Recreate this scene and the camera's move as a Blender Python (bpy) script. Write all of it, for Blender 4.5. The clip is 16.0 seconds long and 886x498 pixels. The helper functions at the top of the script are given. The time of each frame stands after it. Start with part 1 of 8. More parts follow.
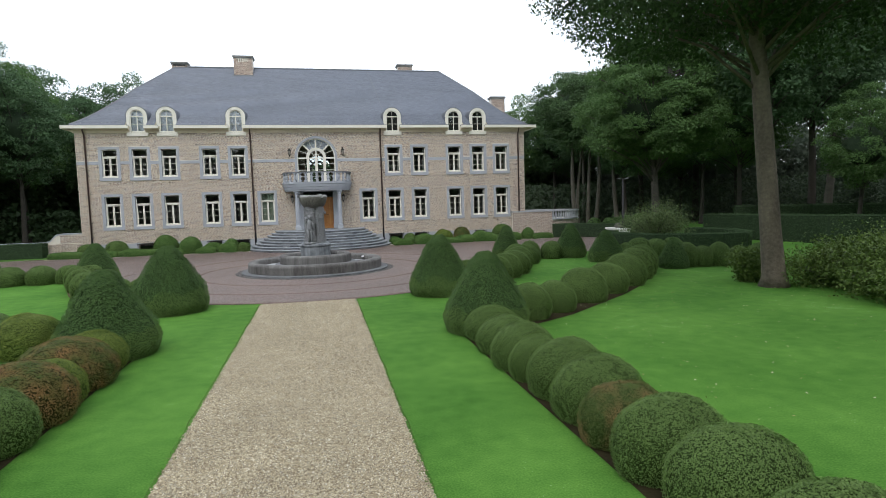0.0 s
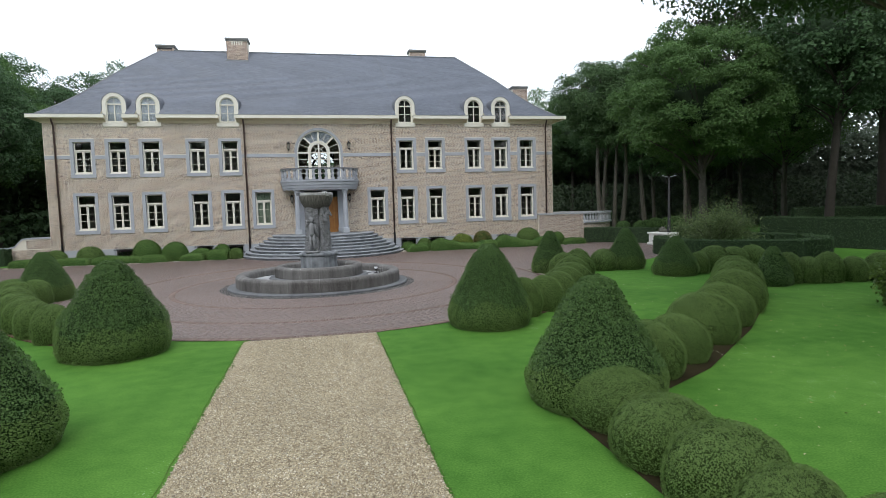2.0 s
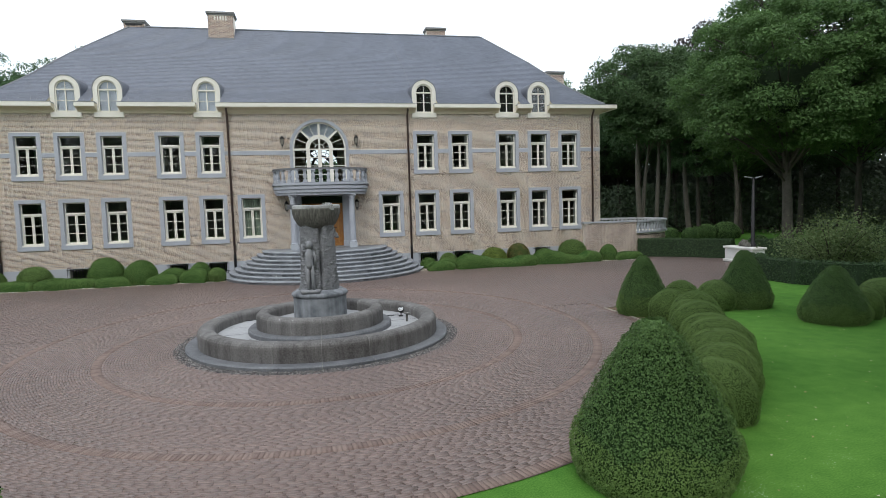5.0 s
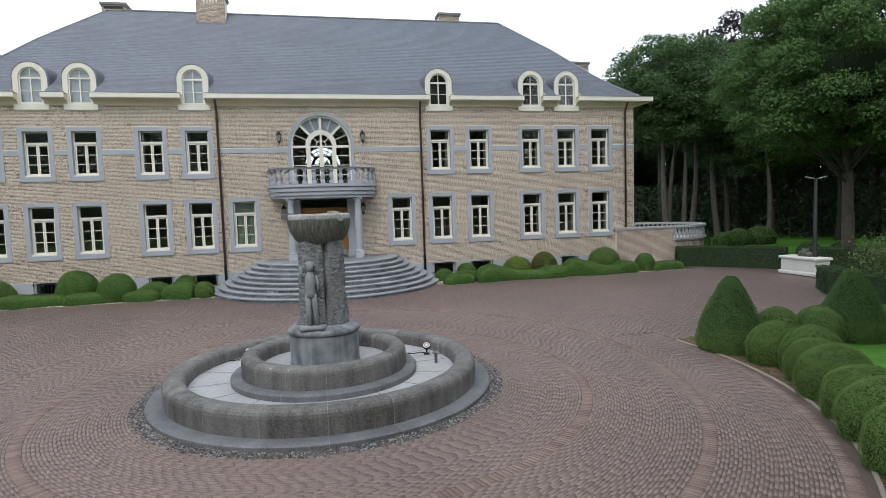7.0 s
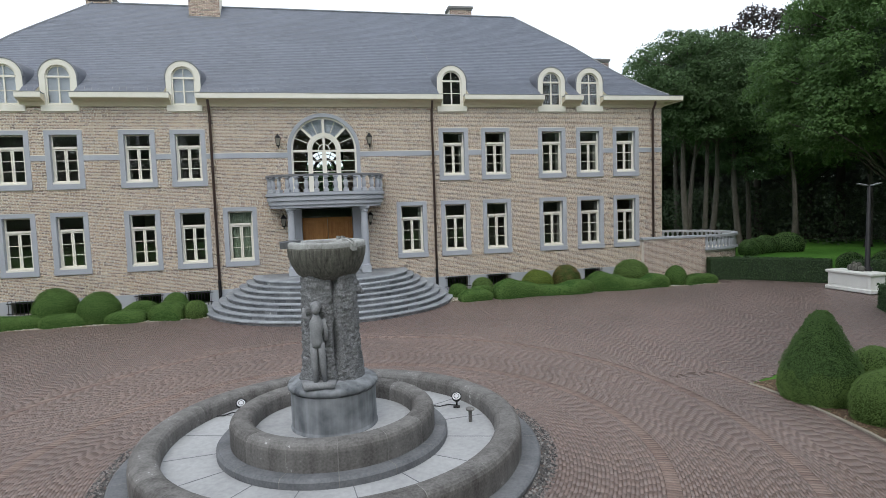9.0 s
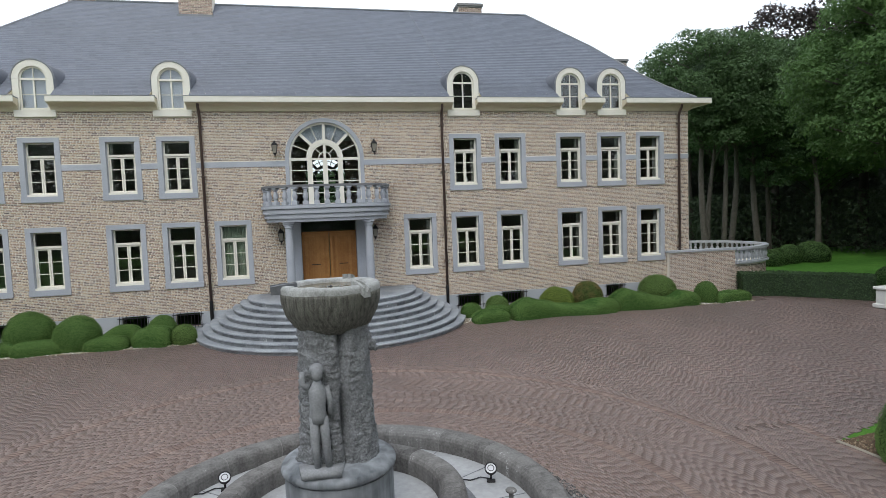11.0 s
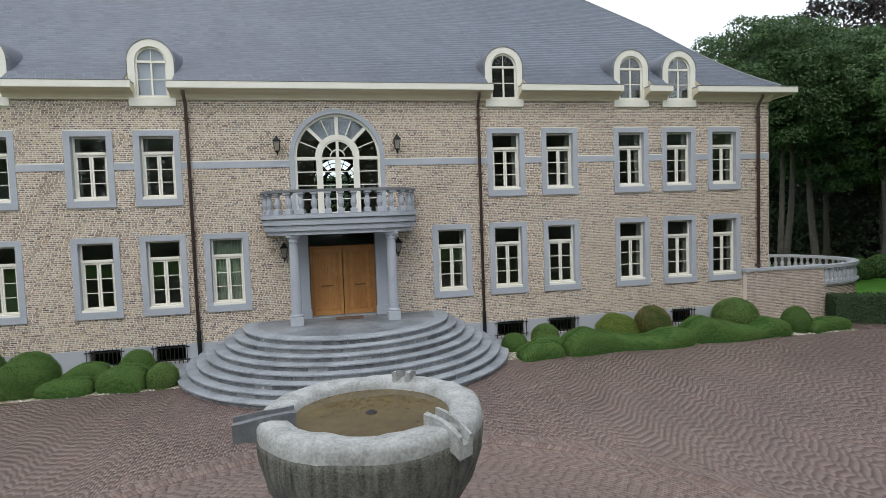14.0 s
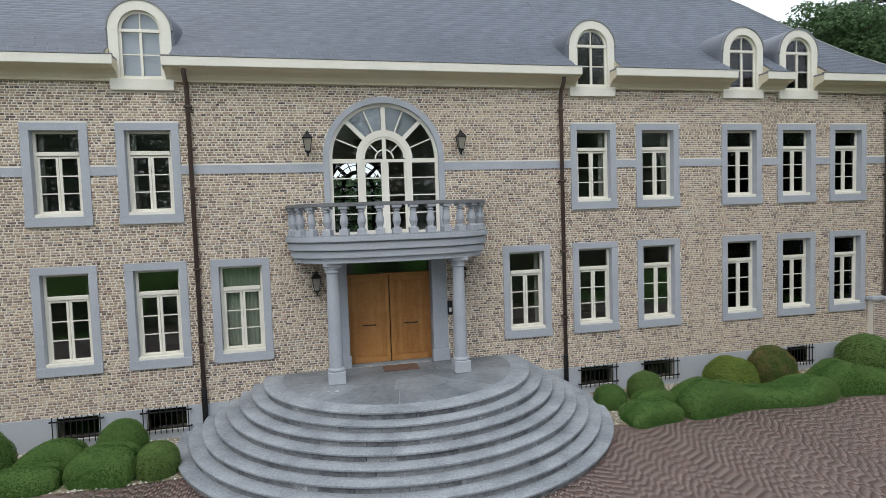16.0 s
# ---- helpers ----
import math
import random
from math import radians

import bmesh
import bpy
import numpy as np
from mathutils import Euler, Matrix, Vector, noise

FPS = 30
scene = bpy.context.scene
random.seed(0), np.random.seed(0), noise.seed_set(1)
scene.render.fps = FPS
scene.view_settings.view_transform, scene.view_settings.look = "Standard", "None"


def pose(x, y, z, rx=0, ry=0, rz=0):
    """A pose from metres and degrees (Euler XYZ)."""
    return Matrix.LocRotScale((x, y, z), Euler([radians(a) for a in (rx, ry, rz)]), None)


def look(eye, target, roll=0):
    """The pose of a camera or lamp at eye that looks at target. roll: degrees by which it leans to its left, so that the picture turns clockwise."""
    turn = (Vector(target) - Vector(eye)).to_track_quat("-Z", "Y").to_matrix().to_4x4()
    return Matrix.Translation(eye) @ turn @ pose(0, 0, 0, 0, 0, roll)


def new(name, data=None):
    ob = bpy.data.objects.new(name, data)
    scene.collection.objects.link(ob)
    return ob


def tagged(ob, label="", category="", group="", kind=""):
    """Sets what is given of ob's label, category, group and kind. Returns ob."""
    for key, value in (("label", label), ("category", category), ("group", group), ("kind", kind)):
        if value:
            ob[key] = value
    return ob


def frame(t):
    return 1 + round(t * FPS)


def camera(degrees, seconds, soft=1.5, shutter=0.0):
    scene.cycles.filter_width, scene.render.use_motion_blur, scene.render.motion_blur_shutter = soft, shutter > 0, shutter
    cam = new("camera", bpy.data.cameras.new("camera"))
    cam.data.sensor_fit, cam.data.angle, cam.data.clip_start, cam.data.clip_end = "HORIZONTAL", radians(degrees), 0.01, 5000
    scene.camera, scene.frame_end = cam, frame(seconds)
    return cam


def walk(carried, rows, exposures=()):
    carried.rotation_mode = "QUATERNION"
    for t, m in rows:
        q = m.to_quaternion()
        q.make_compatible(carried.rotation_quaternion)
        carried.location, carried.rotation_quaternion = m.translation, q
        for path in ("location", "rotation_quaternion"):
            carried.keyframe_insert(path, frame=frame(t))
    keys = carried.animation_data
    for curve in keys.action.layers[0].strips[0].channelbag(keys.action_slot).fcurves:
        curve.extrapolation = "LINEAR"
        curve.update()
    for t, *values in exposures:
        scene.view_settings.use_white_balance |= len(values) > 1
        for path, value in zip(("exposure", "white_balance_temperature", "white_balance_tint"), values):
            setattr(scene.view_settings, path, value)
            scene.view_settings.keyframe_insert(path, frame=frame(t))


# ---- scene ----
cam = camera(74.7, 16.0, soft=0.6)
PATH = [
    (0, (0.112, -41.937, 2.848), (0.525, -39.986, 2.688), -1.7),
    (0.5, (0.134, -40.567, 2.782), (0.546, -38.616, 2.626), -1.7),
    (1, (0.077, -39.302, 2.778), (0.491, -37.351, 2.625), -1.5),
    (1.5, (-0.019, -38.133, 2.755), (0.396, -36.183, 2.604), -1.6),
    (2, (-0.011, -36.971, 2.768), (0.4, -35.019, 2.617), -1.6),
    (2.5, (-0.066, -35.825, 2.867), (0.346, -33.874, 2.717), -1.7),
    (3, (-0.113, -34.747, 2.97), (0.299, -32.796, 2.818), -1.7),
    (3.5, (-0.069, -33.736, 3.098), (0.341, -31.785, 2.942), -1.7),
    (4, (-0.002, -32.567, 3.157), (0.405, -30.615, 3.002), -1.7),
    (6.5, (-0.035, -27.455, 3.396), (0.376, -25.504, 3.243), -1.8),
    (7, (-0.079, -26.775, 3.43), (0.33, -24.823, 3.279), -1.8),
    (7.5, (-0.107, -26.136, 3.516), (0.301, -24.184, 3.365), -1.8),
    (8, (-0.125, -25.44, 3.594), (0.283, -23.488, 3.446), -1.8),
    (8.5, (-0.154, -25.007, 3.71), (0.254, -23.055, 3.559), -1.8),
    (9, (-0.181, -24.475, 3.819), (0.228, -22.523, 3.669), -1.9),
    (9.5, (-0.177, -23.792, 3.917), (0.23, -21.84, 3.768), -1.8),
    (10, (-0.191, -23.111, 3.981), (0.217, -21.158, 3.839), -1.9),
    (12.5, (-0.134, -21.237, 4.384), (0.276, -19.284, 4.25), -2.2),
    (13, (-0.071, -20.251, 4.363), (0.332, -18.296, 4.236), -2.1),
    (13.5, (-0.168, -19.346, 4.37), (0.221, -17.388, 4.245), -2.0),
    (14, (-0.284, -18.442, 4.33), (0.101, -16.483, 4.213), -2.0),
    (14.5, (-0.45, -17.151, 4.396), (-0.061, -15.198, 4.281), -2.0),
    (15, (-0.88, -15.905, 4.551), (-0.457, -13.956, 4.432), -2.0),
    (15.5, (-1.391, -14.822, 4.708), (-0.952, -12.874, 4.594), -1.9),
    (16, (-1.698, -13.964, 4.874), (-1.257, -12.017, 4.755), -1.9),
]
walk(cam, [(t, look(eye, target, roll)) for t, eye, target, roll in PATH])

# ---- world, sun and light ----
SUN_EL, SUN_AZ = 52.0, 200.0
world = bpy.data.worlds.new("overcast_sky")
world.use_nodes = True
scene.world = world
wn, wl = world.node_tree.nodes, world.node_tree.links
bg = wn["Background"]
sky = wn.new("ShaderNodeTexSky")
sky.sky_type, sky.sun_disc = "NISHITA", False
sky.sun_elevation, sky.sun_rotation = radians(SUN_EL), radians(SUN_AZ)
sky.air_density, sky.dust_density, sky.ozone_density = 1.0, 4.0, 1.0
cloud = wn.new("ShaderNodeMix")
cloud.data_type = "RGBA"
cloud.inputs["Factor"].default_value = 0.88
cloud.inputs["B"].default_value = (11.6, 12.5, 13.7, 1)
wl.new(sky.outputs["Color"], cloud.inputs["A"])
wl.new(cloud.outputs["Result"], bg.inputs["Color"])
bg.inputs["Strength"].default_value = 0.125

sun_data = bpy.data.lights.new("sun", "SUN")
sun_data.energy, sun_data.angle, sun_data.color = 0.8, radians(25), (1.0, 0.96, 0.9)
sun = new("sun", sun_data)
_el, _az = radians(SUN_EL), radians(SUN_AZ)
sun.matrix_world = look((0, 0, 40), (-40 * math.sin(_az) / math.tan(_el), -40 * math.cos(_az) / math.tan(_el) * 1.0, 0))

# ---- materials ----


def mat(name, cols, scale=3.0, rough=0.8, fine=40.0, bump=0.3, dist=0.01, metal=0.0, rand=0.0, detail=6.0, rvar=0.1, spec=0.5, streak=0.0):
    """A surface whose colour wanders between cols at a large and a fine scale, with fine relief; rand: how far single pieces differ."""
    m = bpy.data.materials.new(name)
    m.use_nodes = True
    n, l = m.node_tree.nodes, m.node_tree.links
    b = n["Principled BSDF"]
    tc = n.new("ShaderNodeTexCoord")
    big = n.new("ShaderNodeTexNoise")
    big.inputs["Scale"].default_value, big.inputs["Detail"].default_value = scale, detail
    if streak:
        mp = n.new("ShaderNodeMapping")
        mp.inputs["Scale"].default_value = (1.0, 1.0, streak)
        l.new(tc.outputs["Object"], mp.inputs["Vector"])
        l.new(mp.outputs["Vector"], big.inputs["Vector"])
    else:
        l.new(tc.outputs["Object"], big.inputs["Vector"])
    sm = n.new("ShaderNodeTexNoise")
    sm.inputs["Scale"].default_value, sm.inputs["Detail"].default_value = fine, 4.0
    l.new(tc.outputs["Object"], sm.inputs["Vector"])
    mix = n.new("ShaderNodeMath")
    mix.operation = "MULTIPLY_ADD"
    mix.inputs[1].default_value = 0.45
    l.new(sm.outputs["Fac"], mix.inputs[0])
    half = n.new("ShaderNodeMath")
    half.operation = "MULTIPLY"
    half.inputs[1].default_value = 0.55
    l.new(big.outputs["Fac"], half.inputs[0])
    l.new(half.outputs[0], mix.inputs[2])
    src = mix.outputs[0]
    if rand:
        rnd = piece_random(n, l)
        add = n.new("ShaderNodeMath")
        add.operation = "MULTIPLY_ADD"
        add.inputs[1].default_value = rand
        l.new(rnd, add.inputs[0])
        sub = n.new("ShaderNodeMath")
        sub.operation = "SUBTRACT"
        sub.inputs[1].default_value = rand / 2
        l.new(src, sub.inputs[0])
        l.new(sub.outputs[0], add.inputs[2])
        src = add.outputs[0]
    ramp = n.new("ShaderNodeValToRGB")
    e = ramp.color_ramp.elements
    k = len(cols)
    for i, c in enumerate(cols):
        p = 0.3 + 0.4 * i / (k - 1)
        el = e[0] if i == 0 else e[1] if i == k - 1 else e.new(p)
        el.position, el.color = p, (*c, 1)
    l.new(src, ramp.inputs["Fac"])
    l.new(ramp.outputs["Color"], b.inputs["Base Color"])
    rr = n.new("ShaderNodeMapRange")
    rr.inputs["To Min"].default_value, rr.inputs["To Max"].default_value = max(rough - rvar, 0.02), min(rough + rvar, 1)
    l.new(sm.outputs["Fac"], rr.inputs["Value"])
    l.new(rr.outputs["Result"], b.inputs["Roughness"])
    b.inputs["Metallic"].default_value = metal
    b.inputs["Specular IOR Level"].default_value = spec
    if bump:
        bp = n.new("ShaderNodeBump")
        bp.inputs["Strength"].default_value, bp.inputs["Distance"].default_value = bump, dist
        l.new(mix.outputs[0], bp.inputs["Height"])
        l.new(bp.outputs["Normal"], b.inputs["Normal"])
    return m


def piece_random(n, l):
    """A number of its own for each separate piece, whether an object or an island of a joined mesh."""
    geo = n.new("ShaderNodeNewGeometry")
    info = n.new("ShaderNodeObjectInfo")
    s = n.new("ShaderNodeMath")
    s.operation = "ADD"
    l.new(geo.outputs["Random Per Island"], s.inputs[0])
    l.new(info.outputs["Random"], s.inputs[1])
    f = n.new("ShaderNodeMath")
    f.operation = "FRACT"
    l.new(s.outputs[0], f.inputs[0])
    return f.outputs[0]


def piece_mat(name, cols, rough=0.85, fine=60.0, bump=0.4, dist=0.004, wander=0.25, big=0.6, constant=True, spec=0.4):
    """Each piece takes one of cols (with weights), with a fine grain and large soft stains over it."""
    m = bpy.data.materials.new(name)
    m.use_nodes = True
    n, l = m.node_tree.nodes, m.node_tree.links
    b = n["Principled BSDF"]
    ramp = n.new("ShaderNodeValToRGB")
    ramp.color_ramp.interpolation = "CONSTANT" if constant else "LINEAR"
    e = ramp.color_ramp.elements
    total, at = sum(w for w, c in cols), 0.0
    for i, (w, c) in enumerate(cols):
        el = e[0] if i == 0 else e[1] if i == 1 else e.new(at)
        el.position, el.color = at, (*c, 1)
        at += w / total
    l.new(piece_random(n, l), ramp.inputs["Fac"])
    tc = n.new("ShaderNodeTexCoord")
    gr = n.new("ShaderNodeTexNoise")
    gr.inputs["Scale"].default_value, gr.inputs["Detail"].default_value = fine, 5.0
    l.new(tc.outputs["Object"], gr.inputs["Vector"])
    st = n.new("ShaderNodeTexNoise")
    st.inputs["Scale"].default_value, st.inputs["Detail"].default_value = big, 5.0
    l.new(tc.outputs["Object"], st.inputs["Vector"])
    s = n.new("ShaderNodeMath")
    s.operation = "ADD"
    l.new(gr.outputs["Fac"], s.inputs[0])
    l.new(st.outputs["Fac"], s.inputs[1])
    v = n.new("ShaderNodeMapRange")
    v.inputs["From Min"].default_value, v.inputs["From Max"].default_value = 0.6, 1.4
    v.inputs["To Min"].default_value, v.inputs["To Max"].default_value = 1 - wander, 1 + wander
    l.new(s.outputs[0], v.inputs["Value"])
    mul = n.new("ShaderNodeMix")
    mul.data_type, mul.blend_type = "RGBA", "MULTIPLY"
    mul.inputs["Factor"].default_value = 1.0
    l.new(ramp.outputs["Color"], mul.inputs["A"])
    l.new(v.outputs["Result"], mul.inputs["B"])
    l.new(mul.outputs["Result"], b.inputs["Base Color"])
    b.inputs["Roughness"].default_value = rough
    b.inputs["Specular IOR Level"].default_value = spec
    bp = n.new("ShaderNodeBump")
    bp.inputs["Strength"].default_value, bp.inputs["Distance"].default_value = bump, dist
    l.new(gr.outputs["Fac"], bp.inputs["Height"])
    l.new(bp.outputs["Normal"], b.inputs["Normal"])
    return m


def leaf_mat(name, cols, rough=0.55, trans=0.25, patch=0.0):
    """Leaves: each its own green, a little light passing through."""
    m = bpy.data.materials.new(name)
    m.use_nodes = True
    n, l = m.node_tree.nodes, m.node_tree.links
    b = n["Principled BSDF"]
    ramp = n.new("ShaderNodeValToRGB")
    e = ramp.color_ramp.elements
    k = len(cols)
    for i, c in enumerate(cols):
        el = e[0] if i == 0 else e[1] if i == k - 1 else e.new(i / (k - 1))
        el.position, el.color = i / (k - 1), (*c, 1)
    tc = n.new("ShaderNodeTexCoord")
    ns = n.new("ShaderNodeTexNoise")
    ns.inputs["Scale"].default_value, ns.inputs["Detail"].default_value = 0.9, 3.0
    l.new(tc.outputs["Object"], ns.inputs["Vector"])
    mx = n.new("ShaderNodeMix")
    mx.data_type = "FLOAT"
    mx.inputs["Factor"].default_value = 0.5
    l.new(piece_random(n, l), mx.inputs["A"])
    if patch:
        # whole patches of the skin take the last colours
        mx.inputs["Factor"].default_value, ns.inputs["Scale"].default_value = 0.72, 1.7
        sharp = n.new("ShaderNodeMapRange")
        sharp.inputs["From Min"].default_value, sharp.inputs["From Max"].default_value = 0.56 - 0.14 * patch, 0.70 - 0.06 * patch
        l.new(ns.outputs["Fac"], sharp.inputs["Value"])
        l.new(sharp.outputs["Result"], mx.inputs["B"])
    else:
        l.new(ns.outputs["Fac"], mx.inputs["B"])
    l.new(mx.outputs["Result"], ramp.inputs["Fac"])
    l.new(ramp.outputs["Color"], b.inputs["Base Color"])
    b.inputs["Roughness"].default_value = rough
    b.inputs["Specular IOR Level"].default_value = 0.15
    if trans:
        tr = n.new("ShaderNodeBsdfTranslucent")
        l.new(ramp.outputs["Color"], tr.inputs["Color"])
        ms = n.new("ShaderNodeMixShader")
        ms.inputs["Fac"].default_value = trans
        l.new(b.outputs[0], ms.inputs[1])
        l.new(tr.outputs[0], ms.inputs[2])
        l.new(ms.outputs[0], n["Material Output"].inputs["Surface"])
    return m


def glass_mat(name, tint, ior=1.5):
    m = bpy.data.materials.new(name)
    m.use_nodes = True
    n, l = m.node_tree.nodes, m.node_tree.links
    n.remove(n["Principled BSDF"])
    t = n.new("ShaderNodeBsdfTransparent")
    t.inputs["Color"].default_value = (*tint, 1)
    g = n.new("ShaderNodeBsdfGlossy")
    g.inputs["Roughness"].default_value = 0.01
    f = n.new("ShaderNodeFresnel")
    f.inputs["IOR"].default_value = ior
    tc = n.new("ShaderNodeTexCoord")
    w = n.new("ShaderNodeTexNoise")
    w.inputs["Scale"].default_value = 2.0
    bp = n.new("ShaderNodeBump")
    bp.inputs["Strength"].default_value, bp.inputs["Distance"].default_value = 0.05, 0.01
    l.new(tc.outputs["Object"], w.inputs["Vector"])
    l.new(w.outputs["Fac"], bp.inputs["Height"])
    l.new(bp.outputs["Normal"], g.inputs["Normal"])
    ms = n.new("ShaderNodeMixShader")
    l.new(f.outputs[0], ms.inputs["Fac"])
    l.new(t.outputs[0], ms.inputs[1])
    l.new(g.outputs[0], ms.inputs[2])
    l.new(ms.outputs[0], n["Material Output"].inputs["Surface"])
    return m


BRICK = piece_mat("buff_brick", [(0.24, (0.550, 0.430, 0.314)), (0.22, (0.450, 0.338, 0.244)), (0.16, (0.565, 0.447, 0.332)), (0.16, (0.355, 0.257, 0.198)),
                                 (0.07, (0.23, 0.172, 0.145)), (0.02, (0.14, 0.112, 0.10)), (0.08, (0.40, 0.345, 0.295))], fine=45, wander=0.2, big=0.35)
DARKBRICK = piece_mat("burnt_header_brick", [(0.24, (0.265, 0.194, 0.158)), (0.10, (0.155, 0.119, 0.108)), (0.24, (0.385, 0.282, 0.217)), (0.26, (0.53, 0.42, 0.315)), (0.08, (0.30, 0.24, 0.205)), (0.10, (0.55, 0.445, 0.335))], fine=45, wander=0.2, big=0.35)
OLDBRICK = piece_mat("weathered_brown_brick", [(1, (0.300, 0.228, 0.190)), (1, (0.36, 0.275, 0.225)), (0.5, (0.205, 0.160, 0.142)), (0.6, (0.45, 0.355, 0.285))], fine=45, wander=0.2, big=0.35)
MORTAR = mat("lime_mortar", [(0.709, 0.657, 0.568), (0.817, 0.766, 0.680)], 0.6, 0.95, 50, 0.3)
BLUESTONE = mat("blue_limestone", [(0.33, 0.355, 0.40), (0.41, 0.435, 0.478), (0.47, 0.49, 0.528)], 1.2, 0.75, 30, 0.15, 0.004)
STEPSTONE = mat("worn_bluestone", [(0.157, 0.174, 0.193), (0.263, 0.286, 0.311), (0.358, 0.383, 0.412), (0.426, 0.450, 0.479)], 1.6, 0.7, 22, 0.2, 0.005)
PLINTH = mat("pale_grey_plinth_stone", [(0.36, 0.385, 0.42), (0.43, 0.455, 0.49), (0.47, 0.49, 0.52)], 0.8, 0.8, 30, 0.12, 0.004)
SLATE = piece_mat("roof_slate", [(1, (0.141, 0.159, 0.199)), (1, (0.152, 0.170, 0.212)), (1, (0.146, 0.164, 0.205)), (0.5, (0.162, 0.181, 0.222)), (0.4, (0.131, 0.148, 0.187))], 0.42, 30, 0.3, 0.006, 0.13, 0.5, spec=0.5)
CREAM = mat("cream_painted_timber", [(0.74, 0.715, 0.62), (0.83, 0.805, 0.715)], 2.0, 0.5, 25, 0.06, 0.003)
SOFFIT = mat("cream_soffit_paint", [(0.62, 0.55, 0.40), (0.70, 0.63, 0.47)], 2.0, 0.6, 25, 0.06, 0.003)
GLASS = glass_mat("window_glass", (0.88, 0.91, 0.90), 1.6)
PIPE = mat("brown_downpipe_paint", [(0.055, 0.034, 0.028), (0.085, 0.055, 0.045)], 3, 0.45, 30, 0.05)
IRON = mat("black_iron", [(0.018, 0.018, 0.02), (0.035, 0.034, 0.035)], 6, 0.5, 60, 0.1, metal=0.6)
OAK = mat("varnished_oak", [(0.36, 0.15, 0.038), (0.46, 0.21, 0.06), (0.52, 0.255, 0.08)], 2.2, 0.4, 18, 0.12, 0.003, rand=0.25)
ROOM = mat("dim_room_plaster", [(0.48, 0.46, 0.43), (0.62, 0.60, 0.56)], 1, 0.9, 10, 0.0)
# dark colour standing for the unlit attic behind the dormer panes
DARKROOM = mat("dark_pane_backing", [(0.035, 0.034, 0.033), (0.06, 0.058, 0.055)], 1, 0.9, 10, 0.0)
BLIND = mat("pale_blind_cloth", [(0.36, 0.42, 0.34), (0.46, 0.52, 0.43)], 3, 0.9, 40, 0.1)
# pale blue that stands for sky reflected in the dormer panes and fanlight
SKY_REFLECTION = mat("sky_reflection_blue", [(0.60, 0.63, 0.78), (0.76, 0.78, 0.90)], 3, 0.9, 40, 0.1)
CURTAIN = mat("white_curtain_cloth", [(0.50, 0.50, 0.47), (0.64, 0.63, 0.60)], 3, 0.9, 40, 0.1)
CHIMNEY_STONE = mat("chimney_cap_stone", [(0.17, 0.17, 0.165), (0.27, 0.265, 0.255)], 2, 0.85, 30, 0.3)
VAULT = mat("curved_slate_hanging", [(0.085, 0.092, 0.110), (0.125, 0.134, 0.158), (0.165, 0.176, 0.203)], 1.0, 0.42, 34, 0.35, 0.012)
LEAD = mat("grey_lead", [(0.16, 0.17, 0.185), (0.24, 0.25, 0.265)], 2, 0.55, 30, 0.1)
PAVER = piece_mat("clay_paver", [(1, (0.159, 0.106, 0.088)), (1, (0.167, 0.111, 0.091)), (0.8, (0.148, 0.100, 0.084)), (0.2, (0.191, 0.131, 0.107)), (0.5, (0.159, 0.112, 0.095))], 0.45, 40, 0.3, 0.004, 0.28, 0.3, spec=1.0)
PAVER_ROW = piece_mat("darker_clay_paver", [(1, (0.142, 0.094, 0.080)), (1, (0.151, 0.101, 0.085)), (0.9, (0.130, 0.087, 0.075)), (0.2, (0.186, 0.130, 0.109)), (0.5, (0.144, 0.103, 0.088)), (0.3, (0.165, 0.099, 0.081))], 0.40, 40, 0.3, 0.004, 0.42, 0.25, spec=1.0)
PAVER_JOINT = mat("sandy_paving_joint", [(0.088, 0.064, 0.053), (0.126, 0.092, 0.077)], 0.7, 0.95, 60, 0.5)


def lawn_mat(name, cols, scales=(0.35, 3.0, 45.0), weights=(0.38, 0.22, 0.40)):
    """Mown grass: slow drifts of colour, worn patches and a fine grain."""
    m = bpy.data.materials.new(name)
    m.use_nodes = True
    n, l = m.node_tree.nodes, m.node_tree.links
    b = n["Principled BSDF"]
    tc = n.new("ShaderNodeTexCoord")
    total = None
    for sc, w in zip(scales, weights):
        ns = n.new("ShaderNodeTexNoise")
        ns.inputs["Scale"].default_value, ns.inputs["Detail"].default_value = sc, 5.0
        l.new(tc.outputs["Object"], ns.inputs["Vector"])
        ma = n.new("ShaderNodeMath")
        ma.operation = "MULTIPLY_ADD"
        ma.inputs[1].default_value = w
        l.new(ns.outputs["Fac"], ma.inputs[0])
        if total is None:
            ma.inputs[2].default_value = 0.0
        else:
            l.new(total, ma.inputs[2])
        total = ma.outputs[0]
    ramp = n.new("ShaderNodeValToRGB")
    e = ramp.color_ramp.elements
    for k, c in enumerate(cols):
        p = 0.36 + 0.28 * k / (len(cols) - 1)
        el = e[0] if k == 0 else e[1] if k == len(cols) - 1 else e.new(p)
        el.position, el.color = p, (*c, 1)
    l.new(total, ramp.inputs["Fac"])
    l.new(ramp.outputs["Color"], b.inputs["Base Color"])
    b.inputs["Roughness"].default_value = 0.9
    b.inputs["Specular IOR Level"].default_value = 0.1
    return m


